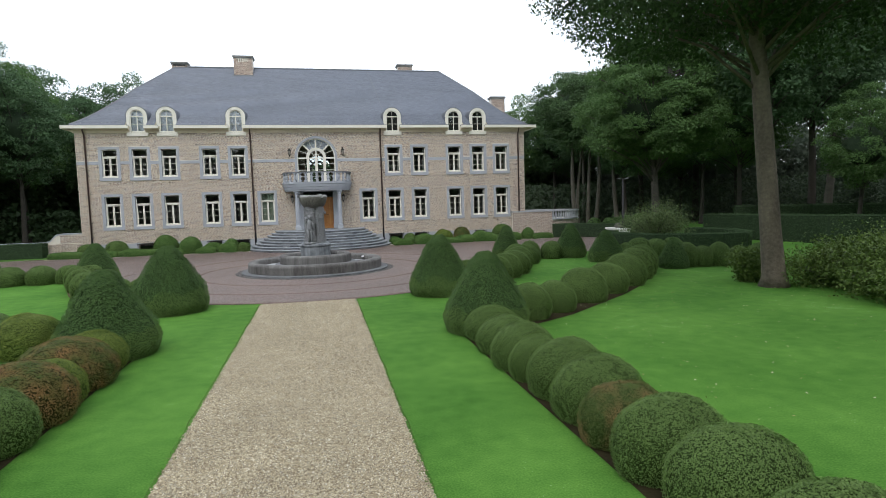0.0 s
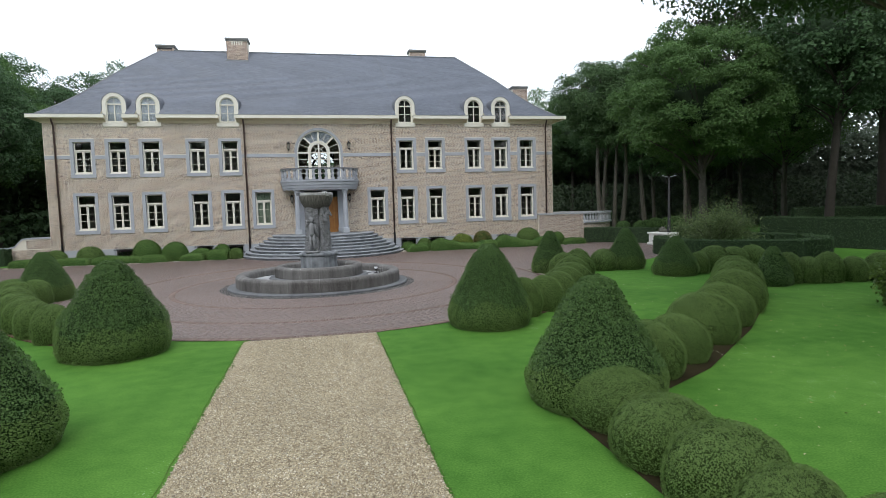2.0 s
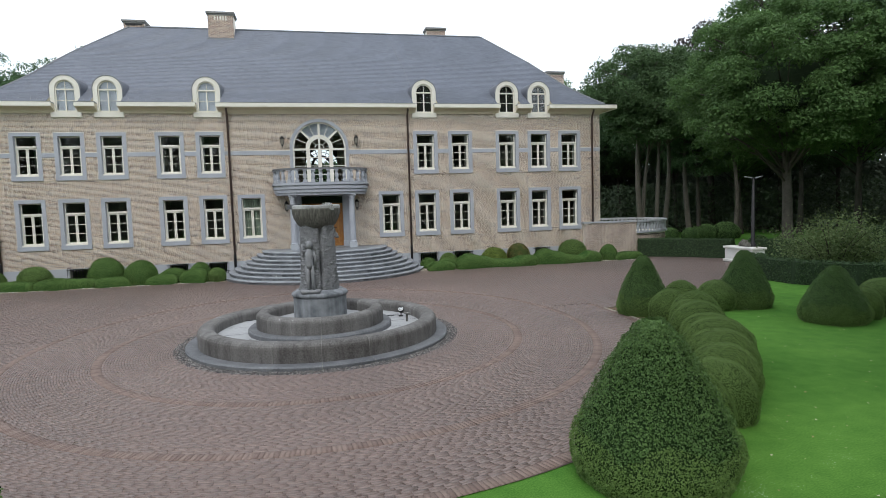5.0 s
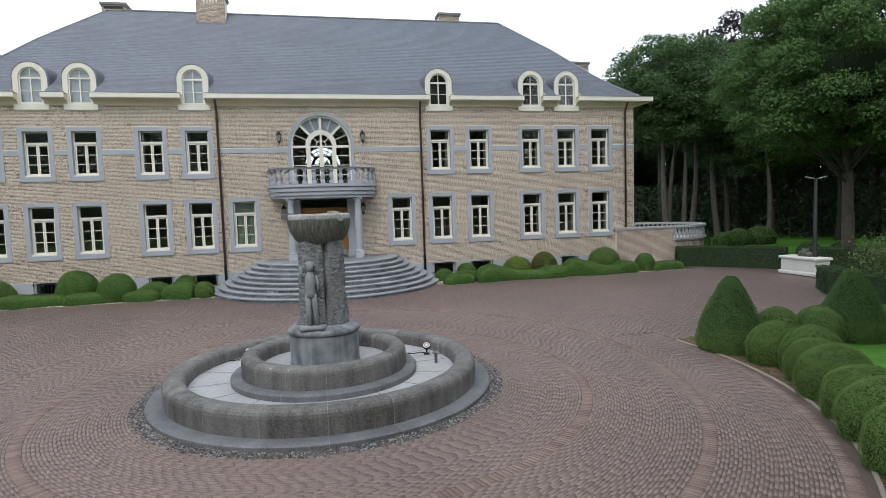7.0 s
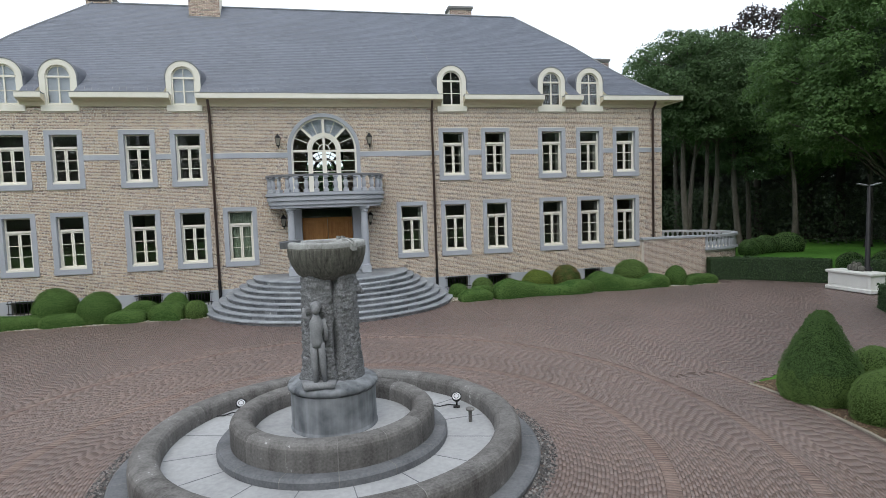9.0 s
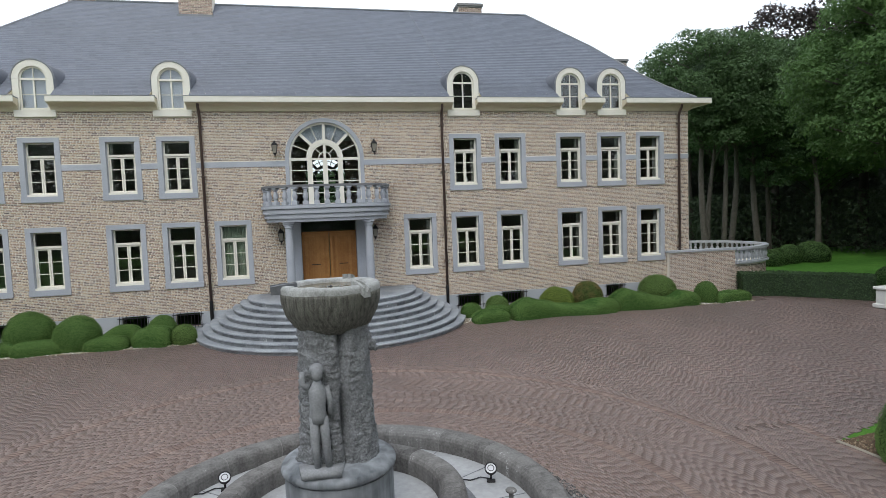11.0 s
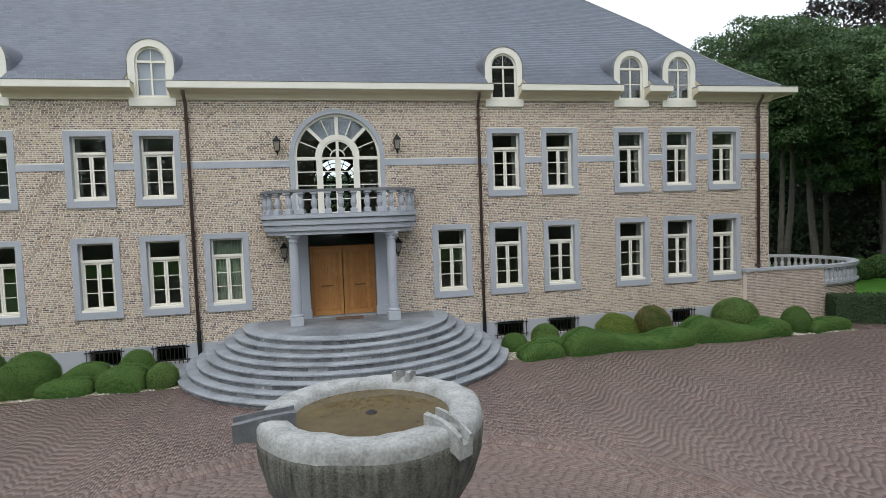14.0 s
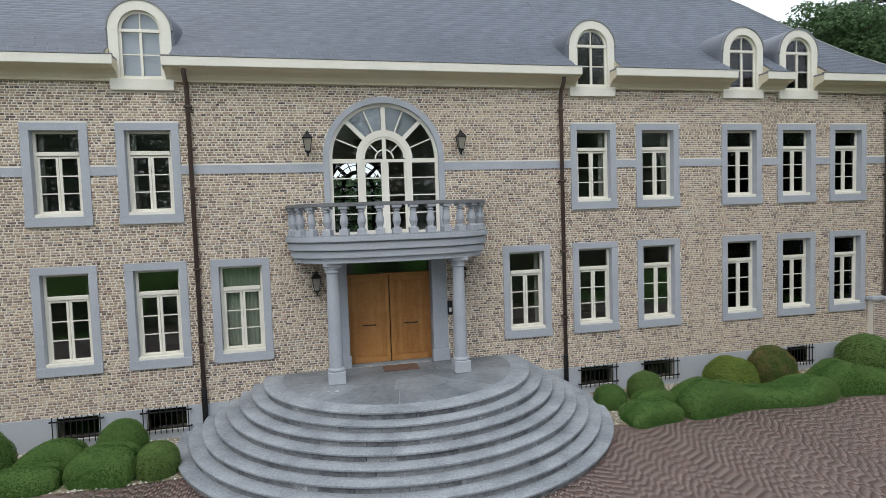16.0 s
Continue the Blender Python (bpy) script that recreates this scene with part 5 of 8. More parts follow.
ring("inner_basin_wall", rounded(1.22, 1.565, 0.37, 0.75, 0.12), 14, FOUNTAIN, "rounded weathered inner basin wall", 6)
part("basin_floor", slab(bmesh.new(), arc(0, 0, 2.60, 0, 355, 71), 0.02, 0.24), BASINFLOOR, fountain, "pale dry basin floor of stone slabs")
bm = bmesh.new()
for j in range(16):
    a = 2 * math.pi * j / 16 + 0.1
    c, s = math.cos(a), math.sin(a)
    q = [(r * c - o * s, r * s + o * c) for r, o in ((1.6, -0.006), (2.5, -0.006), (2.5, 0.006), (1.6, 0.006))]
    slab(bm, q, 0.24, 0.2435)
part("slab_joint", bm, KERBSTONE, fountain, kind="stuff")
part("inner_floor", slab(bmesh.new(), arc(0, 0, 1.28, 0, 355, 47), 0.24, 0.47), BASINFLOOR, fountain, "pale dry inner basin floor")
part("drum", lathe(bmesh.new(), [(0.0, 0.44), (0.675, 0.44), (0.675, 0.48), (0.658, 0.52), (0.658, 1.06), (0.0, 1.06)], 40), DRUM, fountain, "smooth stone drum with pale water streaks", False)
part("drum_moulding", lathe(bmesh.new(), [(0.0, 1.06), (0.64, 1.06), (0.69, 1.09), (0.70, 1.13), (0.68, 1.17), (0.62, 1.19), (0.58, 1.23), (0.0, 1.23)], 40), DRUM, fountain, "", True)

# the carved pillar: a rough rock mass with plain rounded forms at its foot
bm = bmesh.new()
K, L = 96, 110
rows = []
for j in range(L + 1):
    v = j / L
    z = 1.22 + 1.62 * v
    row = []
    for i in range(K):
        a = 2 * math.pi * i / K
        c, s = math.cos(a), math.sin(a)
        rx = 0.448 - 0.045 * v + 0.03 * math.exp(-(v / 0.12) ** 2)
        ry = 0.40 - 0.03 * v
        r = 1 / ((abs(c) / rx) ** 3.2 + (abs(s) / ry) ** 3.2) ** (1 / 3.2)
        p = Vector((c * 3, s * 3, z * 3.2))
        r += 0.035 * noise.noise(p) + 0.022 * noise.noise(p * 2.7) + 0.022 * noise.noise(p * 6) + 0.020 * noise.noise(p * 13) + 0.012 * noise.noise(p * 24)
        # deep upright clefts between the carved masses
        for ca, depth in ((-1.36, 0.24), (0.5, 0.12), (2.2, 0.12), (-2.75, 0.10)):
            d = (a - ca + math.pi) % (2 * math.pi) - math.pi
            r -= depth * math.exp(-(d / 0.085) ** 2) * (0.6 + 0.4 * math.sin(v * 9 + ca))
        row.append(bm.verts.new((r * c, r * s, z)))
    rows.append(row)
for a, b in zip(rows, rows[1:]):
    for i in range(K):
        bm.faces.new((a[i], a[(i + 1) % K], b[(i + 1) % K], b[i]))
bm.faces.new(rows[-1])
bm.faces.new(rows[0][::-1])


def blob(bm, x, y, z, rx, ry, rz, seg=12):
    m = Matrix.LocRotScale((x, y, z), None, (rx, ry, rz))
    bmesh.ops.create_uvsphere(bm, u_segments=seg, v_segments=8, radius=1.0, matrix=m)


def limb(bm, pts, rad):
    tube(bm, pts, rad, 9)


part("carved_pillar", bm, CARVED, fountain, "rough carved stone pillar with deep clefts", True)
RELIEF = mat("smooth_relief_stone", [(0.17, 0.177, 0.186), (0.25, 0.258, 0.268), (0.33, 0.338, 0.348)], 7.0, 0.8, 40, 0.4, 0.006)
bm = bmesh.new()
FXO = -0.21
blob(bm, FXO, -0.47, 2.36, 0.065, 0.07, 0.085)
blob(bm, FXO, -0.44, 2.40, 0.085, 0.07, 0.075)
limb(bm, [(FXO, -0.45, 2.29), (FXO, -0.45, 2.24), (FXO, -0.45, 2.18), (FXO, -0.455, 2.08), (FXO - 0.005, -0.46, 1.98), (FXO - 0.005, -0.46, 1.88), (FXO - 0.005, -0.46, 1.80)], [0.035, 0.06, 0.105, 0.10, 0.088, 0.10, 0.085])
limb(bm, [(FXO - 0.045, -0.46, 1.86), (FXO - 0.055, -0.48, 1.62), (FXO - 0.05, -0.48, 1.52), (FXO - 0.04, -0.46, 1.26)], [0.062, 0.052, 0.05, 0.036])
limb(bm, [(FXO + 0.045, -0.46, 1.86), (FXO + 0.065, -0.48, 1.62), (FXO + 0.07, -0.48, 1.52), (FXO + 0.09, -0.46, 1.26)], [0.062, 0.052, 0.05, 0.036])
limb(bm, [(FXO - 0.09, -0.44, 2.21), (FXO - 0.17, -0.43, 2.24), (FXO - 0.16, -0.40, 2.38)], [0.042, 0.036, 0.032])
limb(bm, [(FXO + 0.09, -0.44, 2.20), (FXO + 0.13, -0.45, 2.05), (FXO + 0.13, -0.46, 1.88)], [0.042, 0.034, 0.028])
slab(bm, [(FXO - 0.22, -0.60), (FXO + 0.22, -0.64), (FXO + 0.28, -0.3), (FXO - 0.26, -0.3)], 1.20, 1.27)
part("relief", bm, RELIEF, fountain, "pale plain rounded relief form on the pillar", True)
bm = bmesh.new()
for x, y, z, r in ((0.34, -0.12, 2.66, 0.12), (0.43, -0.14, 2.58, 0.075), (0.49, -0.14, 2.53, 0.04)):
    blob(bm, x, y, z, r, r * 0.9, r)
part("knob", bm, CARVED, fountain, "rounded stone boss under the bowl", True)
# bowl
BOWL = [(0.0, 2.74), (0.255, 2.74), (0.36, 2.77), (0.462, 2.85), (0.546, 2.99), (0.588, 3.13), (0.594, 3.21), (0.594, 3.25), (0.0, 3.25)]
RIM = [(0.594, 3.25), (0.593, 3.30), (0.575, 3.328), (0.525, 3.335), (0.445, 3.33), (0.422, 3.31), (0.41, 3.25)]


def roughen(bm, amp):
    for v in bm.verts:
        p = v.co * 5
        v.co += Vector((v.co.x, v.co.y, 0)) * (amp * noise.noise(p) + 0.4 * amp * noise.noise(p * 4)) + Vector((0, 0, 0.012 * noise.noise(p * 1.3) + 0.006 * noise.noise(p * 5)))
    return bm


part("bowl", roughen(lathe(bmesh.new(), BOWL, 64), 0.02), MOSSBOWL, fountain, "dark mossy streaked stone bowl", True)
part("rim", roughen(lathe(bmesh.new(), RIM, 64), 0.02), BOWLRIM, fountain, "pale worn rim with chipped edges", True)
part("water", lathe(bmesh.new(), [(0.0, 3.285), (0.43, 3.285)], 32), WATER, fountain, "still brown water in the bowl")
part("nozzle", lathe(bmesh.new(), [(0.0, 3.30), (0.012, 3.30), (0.014, 3.292), (0.030, 3.290), (0.032, 3.284)], 12), IRON, fountain, "small dark fountain nozzle", True)


def channel(name, a, r0, r1, z0, drop, w, label, material):
    """An open stone channel through the rim, from radius r0 out to r1."""
    bm = bmesh.new()
    sect = [(-w, -0.10), (w, -0.10), (w, 0.04), (w * 0.55, 0.045), (w * 0.4, -0.02), (-w * 0.4, -0.02), (-w * 0.55, 0.045), (-w, 0.04)]
    rows = []
    for i in range(7):
        u = i / 6
        k = 1 - 0.18 * u
        rows.append([bm.verts.new((r0 + (r1 - r0) * u, y * k, z0 + z * (1.0 - 0.25 * u) - drop * u * u)) for y, z in sect])
    for p, q in zip(rows, rows[1:]):
        for j in range(8):
            bm.faces.new((p[j], q[j], q[(j + 1) % 8], p[(j + 1) % 8]))
    bm.faces.new(rows[0][::-1])
    bm.faces.new(rows[-1])
    for v in bm.verts:
        v.co += Vector((noise.noise(v.co * 9), noise.noise(v.co * 9 + Vector((5, 0, 0))), noise.noise(v.co * 9 + Vector((0, 5, 0))))) * 0.01
    bmesh.ops.rotate(bm, verts=bm.verts, cent=(0, 0, 0), matrix=Matrix.Rotation(radians(a), 3, "Z"))
    bmesh.ops.recalc_face_normals(bm, faces=bm.faces)
    return part(name, bm, material, fountain, label)


channel("outlet", 188, 0.40, 0.70, 3.325, 0.01, 0.065, "long open stone outlet channel", KERBSTONE)
channel("spout", -52, 0.44, 0.65, 3.345, 0.07, 0.06, "carved stone spout on the rim", BOWLRIM)
channel("spout", 62, 0.44, 0.60, 3.345, 0.03, 0.055, "carved stone spout on the rim", BOWLRIM)


def spotlight(x, y, z, turn):
    sp = thing("spotlight", x, y, z, turn)
    tagged(sp, "small round pond spotlight with a bright lens in the dry basin", "spotlight", "pond spotlights")
    part("housing", lathe(bmesh.new(), [(0.0, -0.10), (0.05, -0.10), (0.085, -0.02), (0.09, 0.03), (0.075, 0.03), (0.075, 0.02), (0.0, 0.02)], 16), IRON, sp, "", True, pose(0, 0, 0.19, 40, 0, 0))
    part("lens", lathe(bmesh.new(), [(0.0, 0.026), (0.06, 0.024), (0.074, 0.021)], 16), LAMPGLASS, sp, "white glass lens", True, pose(0, 0, 0.19, 40, 0, 0))
    part("bezel", lathe(bmesh.new(), [(0.040, 0.026), (0.040, 0.032), (0.048, 0.032), (0.048, 0.025)], 16), IRON, sp, "", False, pose(0, 0, 0.19, 40, 0, 0))
    part("stand", B(-0.06, 0.06, -0.04, 0.04, 0.0, 0.03, bevel=0.008), IRON, sp)
    part("bracket", B(-0.015, 0.015, 0.02, 0.05, 0.03, 0.17, bevel=0.004), IRON, sp)
    part("cable", tube(bmesh.new(), [(0.0, 0.05, 0.02), (-0.15, 0.1, 0.02), (-0.3, 0.02, 0.015), (-0.5, 0.08, 0.015)], 0.01, 5), IRON, sp, "black cable")


spotlight(2.03, -14.66, 0.24, -15)
spotlight(-1.71, -13.86, 0.24, 10)
cap = thing("drain_standpipe", 2.09, -15.39, 0.24)
tagged(cap, "short grey overflow standpipe with a flat cap in the basin", "standpipe")
part("pipe", lathe(bmesh.new(), [(0.03, 0.0), (0.03, 0.20)], 12), FOUNTAIN, cap)
part("cap", lathe(bmesh.new(), [(0.0, 0.20), (0.07, 0.20), (0.075, 0.215), (0.06, 0.235), (0.0, 0.24)], 14), FOUNTAIN, cap, "", True)

# ---- clipped shrubs ----


def leaf_shell(sample, count, size, rng, material, lift=(-0.02, 0.03), tilt=0.7, squash=0.55):
    """A skin of small leaves. sample(): a point on the surface and its normal."""
    P = np.zeros((count, 3), np.float32)
    Nn = np.zeros((count, 3), np.float32)
    for i in range(count):
        p, nrm = sample(rng)
        P[i], Nn[i] = p, nrm
    return leaves_at(P, Nn, size, material, rng, lift, tilt, squash)


def leaves_at(P, Nn, size, material, rng, lift=(-0.02, 0.03), tilt=0.7, squash=0.55, name="leaves", slim=True):
    count = len(P)
    g = np.random.default_rng(rng.randrange(10 ** 6))
    P = P + Nn * g.uniform(lift[0], lift[1], (count, 1))
    d = g.normal(size=(count, 3))
    nn = Nn + tilt * d
    nn /= np.linalg.norm(nn, axis=1, keepdims=True) + 1e-9
    t = np.cross(nn, g.normal(size=(count, 3)))
    t /= np.linalg.norm(t, axis=1, keepdims=True) + 1e-9
    b = np.cross(nn, t)
    s = size * g.uniform(0.6, 1.25, (count, 1))
    if slim:
        v = np.stack([P - t * s - b * s * squash, P + t * s - b * s * squash * 0.6, P + b * s * squash * 1.5], 1)
        return from_arrays(name, v, np.arange(count * 3).reshape(count, 3), material, corners=3)
    v = np.stack([P - t * s, P - b * s * squash + nn * s * 0.12, P + t * s, P + b * s * squash + nn * s * 0.12], 1)
    f = np.arange(count * 4).reshape(count, 4)
    return from_arrays(name, v, f, material)


def lump(p, amp, freq):
    q = Vector(p) * freq
    return amp * (noise.noise(q) + 0.5 * noise.noise(q * 2.1))


def ball_meshes(tag, leaf, count, seed, flat=0.9, size=0.03, sub=24, core=BOX_CORE):
    """A clipped dome one unit in radius, standing on the ground: a dark core for the inner shade and a skin of leaves.
    """
    rng = random.Random(seed)
    off = Vector((seed * 3.7, seed * 1.3, 0))

    def surf(a, h):
        # a: angle, h: -0.45 .. 1 up the dome
        r = max(1 - max(h, 0.0) ** 2.05, 0.0) ** (1 / 2.05)
        if h < 0:
            r = 1 - 0.65 * h * h
        p = Vector((r * math.cos(a), r * math.sin(a), h))
        k = 1 + lump(p + off, 0.05, 1.6) + lump(p + off, 0.022, 6.0)
        return p * k

    bm = bmesh.new()
    rings = []
    hs = [-0.45, -0.3] + [-0.15 + 1.13 * (i / 12) ** 0.8 for i in range(13)]
    for h in hs:
        rings.append([bm.verts.new(surf(2 * math.pi * i / sub, h) * 0.955 + Vector((0, 0, 0.45))) for i in range(sub)])
    for a, b in zip(rings, rings[1:]):
        for i in range(sub):
            bm.faces.new((a[i], a[(i + 1) % sub], b[(i + 1) % sub], b[i]))
    bm.faces.new(rings[-1])
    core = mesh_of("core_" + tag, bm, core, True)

    def sample(r):
        h = r.uniform(-0.45, 1.0)
        # fewer leaves low down, so the dark core gives the sides their shade
        while h < 0.55 and r.random() < 0.45 * min((0.55 - h) / 0.5, 1.0):
            h = r.uniform(-0.45, 1.0)
        if h > 0.5:
            h = 1 - 0.5 * (2 - 2 * h) ** 1.25
        a = r.uniform(0, 2 * math.pi)
        p = surf(a, h)
        n = Vector((p.x, p.y, max(p.z, 0) ** 1.25 + 0.02)).normalized()
        p += n * (0.016 * noise.noise((p + off) * 13) + 0.012 * noise.noise((p + off) * 27))
        return p + Vector((0, 0, 0.45)), n

    return core, leaf_shell(sample, count, size, rng, leaf, lift=(-0.04, 0.02), tilt=0.38)


def cone_meshes(tag, leaf, count, seed, size=0.03, sub=28):
    """A clipped rounded cone, one unit in radius at its widest and 2 high."""
    rng = random.Random(seed)
    off = Vector((seed * 2.7, seed * 5.3, 0))
    prof = [(0.90, 0.0), (0.98, 0.2), (1.0, 0.40), (0.93, 0.62), (0.82, 0.86), (0.68, 1.12), (0.53, 1.40), (0.37, 1.66), (0.22, 1.87), (0.09, 1.98)]

    def surf(a, t):
        f = t * (len(prof) - 1)
        i = min(int(f), len(prof) - 2)
        u = f - i
        r = prof[i][0] * (1 - u) + prof[i + 1][0] * u
        z = prof[i][1] * (1 - u) + prof[i + 1][1] * u
        p = Vector((r * math.cos(a), r * math.sin(a), z))
        k = 1 + lump(p + off, 0.06, 1.5) + lump(p + off, 0.024, 5.0)
        return Vector((p.x * k, p.y * k, z * (1 + 0.35 * (k - 1))))

    bm = bmesh.new()
    rings = [[bm.verts.new(surf(2 * math.pi * i / sub, t / 16) * 0.95) for i in range(sub)] for t in range(17)]
    for a, b in zip(rings, rings[1:]):
        for i in range(sub):
            bm.faces.new((a[i], a[(i + 1) % sub], b[(i + 1) % sub], b[i]))
    bm.faces.new(rings[-1])
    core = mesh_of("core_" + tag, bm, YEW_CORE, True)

    def sample(r, skirt):
        # the lower skirt is finer box that has grown into the yew
        while True:
            t = r.random() ** 1.15
            a = r.uniform(0, 2 * math.pi)
            p = surf(a, t)
            if (p.z + 0.35 * noise.noise((p + off) * 1.7) + 0.12 * noise.noise((p + off) * 6) < 0.62) == skirt:
                break
        n = Vector((math.cos(a), math.sin(a), 0.35 + 0.3 * t)).normalized()
        w = 0.3 if skirt else 1.0
        return p + n * w * (0.034 * noise.noise((p + off) * 9) + 0.028 * noise.noise((p + off) * 21)), n

    top = leaf_shell(lambda r: sample(r, False), int(count * 0.62), size * 1.08, rng, leaf, lift=(-0.05, 0.035), tilt=0.6)
    low = leaf_shell(lambda r: sample(r, True), int(count * 0.55), size * 0.85, rng, BOX_LEAF if seed < 13 else leaf, lift=(-0.035, 0.02), tilt=0.5)
    return core, top, low


BALL = {
    "near": [ball_meshes("a", BOX_LEAF, 28000, 1, size=0.0158), ball_meshes("b", BOX_LEAF, 28000, 2, size=0.0158), ball_meshes("c", BOX_LEAF, 28000, 3, size=0.0158)],
    "far": [ball_meshes("d", BOX_LEAF, 13000, 4, size=0.0245), ball_meshes("e", BOX_LEAF, 13000, 5, size=0.0245)],
    "rust": [ball_meshes("f", RUST_LEAF, 26000, 6, size=0.0175, core=RUST_CORE)],
    "patchy": [ball_meshes("p", PATCHY_LEAF, 26000, 16, size=0.0175)],
    "lime": [ball_meshes("g", LIME_LEAF, 26000, 7, size=0.0175)],
    "bed": [ball_meshes("h", BED_LEAF, 22000, 8, size=0.0185, core=BED_CORE), ball_meshes("i", BED_LEAF, 22000, 9, size=0.0185, core=BED_CORE)],
    "dark": [ball_meshes("j", YEW_LEAF, 5000, 10, size=0.035, core=YEW_CORE)],
}
CONE = {"near": [cone_meshes("a", YEW_LEAF, 56000, 11, 0.0138), cone_meshes("b", YEW_LEAF, 56000, 12, 0.0138)], "far": [cone_meshes("c", YEW_LEAF, 12000, 13, 0.03)]}
_turn = random.Random(5)


def garden(x, y):
    """The garden is laid out a touch askew to the house."""
    return (x - 0.22 + 0.008 * x, y - 0.12) if y < -14 else (x, y)


def box_ball(x, y, r, h, sort="near", sx=1.0, rz=None, row=None, half=None, name="box_ball", label="clipped box ball, dense small green leaves, on the lawn edge", group="box balls"):
    if half is None:
        x, y = garden(x, y)
    core, skin = BALL[sort][_turn.randrange(len(BALL[sort]))]
    along = 0.90
    if row is not None:
        rz, sx, along = row + 180 * _turn.randrange(2) + _turn.uniform(-12, 12), 1.10, 0.80
    e = new(name)
    e.matrix_basis = Matrix.Translation((x, y, 0)) @ Matrix.Rotation(_turn.uniform(0, 6.28) if rz is None else radians(rz), 4, "Z") @ Matrix.Diagonal((r * sx * (0.95 if sx > 1 else 0.90), r * along, h * 1.06 / 1.45, 1))
    if half:
        e.matrix_basis = Matrix.Translation((x, y, 0)) @ Matrix.Rotation(math.pi * _turn.randrange(2), 4, "Z") @ Matrix.Diagonal((*half, h / 1.45, 1))
    put("core", core, e)
    put("leaves", skin, e, kind="stuff")
    return tagged(e, label, "box ball", group)


def yew_cone(x, y, r, h, sort="near"):
    x, y = garden(x, y)
    core, skin, skirt = CONE[sort][_turn.randrange(len(CONE[sort]))]
    e = new("topiary_cone")
    e.matrix_basis = Matrix.Translation((x, y, 0)) @ Matrix.Rotation(_turn.uniform(0, 6.28), 4, "Z") @ Matrix.Diagonal((r, r, h / 2, 1))
    put("core", core, e)
    put("leaves", skin, e, kind="stuff")
    put("skirt", skirt, e, kind="stuff")
    return tagged(e, "dark green yew clipped to a rounded cone", "topiary", "topiary cones")


for x, y, r, h, s in ((-3.85, -29.3, 0.96, 1.74, "near"), (-3.85, -24.3, 1.05, 1.88, "near"), (-8.6, -15.7, 0.85, 1.62, "near"), (-12.9, -15.5, 0.9, 1.66, "far"),
                      (3.92, -24.1, 0.96, 1.87, "near"), (3.85, -29.5, 0.95, 1.76, "near"), (8.95, -15.4, 0.72, 1.66, "near"), (12.2, -15.4, 0.76, 1.66, "near"),
                      (12.78, -17.9, 0.8, 1.42, "near"), (13.9, -21.3, 0.6, 1.2, "far"), (-13.3, -19.0, 0.8, 1.45, "far")):
    yew_cone(x, y, r, h, s)

RIGHT_BALLS = [(3.54, -30.46, 0.58, 0.57, 0.69), (3.48, -31.55, 0.56, 0.56, 0.69), (3.44, -32.60, 0.55, 0.55, 0.77), (3.42, -33.32, 0.46, 0.36, 0.71), (3.57, -34.15, 0.60, 0.53, 0.83), (3.57, -35.08, 0.61, 0.53, 0.82), (3.51, -35.88, 0.56, 0.43, 0.70), (3.57, -36.70, 0.63, 0.50, 0.80), (3.60, -37.66, 0.64, 0.56, 0.82), (3.62, -38.75, 0.62, 0.58, 0.80)]
for i, (x, y, hx, hy, h) in enumerate(RIGHT_BALLS):
    box_ball(x, y, 0.6, h, "patchy" if i == 6 else "near", half=(hx, hy), label="clipped box ball browned in patches" if i == 6 else "clipped box ball, dense small green leaves, on the lawn edge")
for x, y, r, h, s in ((-3.78, -30.3, 0.66, 0.66, "lime"), (-3.8, -31.35, 0.84, 0.76, "rust"), (-3.72, -32.2, 0.56, 0.62, "lime"), (-3.75, -33.0, 0.78, 0.78, "rust"), (-3.75, -34.0, 0.68, 0.72, "near"), (-3.8, -35.2, 0.7, 0.75, "near"),
                      (-3.85, -36.4, 0.75, 0.78, "near"), (-5.5, -28.7, 0.72, 0.80, "lime"), (-6.5, -28.2, 0.7, 0.8, "near"), (-7.6, -27.4, 0.62, 0.82, "near"), (-8.8, -26.7, 0.6, 0.85, "near")):
    box_ball(x, y, r, h, s, label="clipped box ball with yellow and brown leaves" if s != "near" else "clipped box ball, dense small green leaves, on the lawn edge")
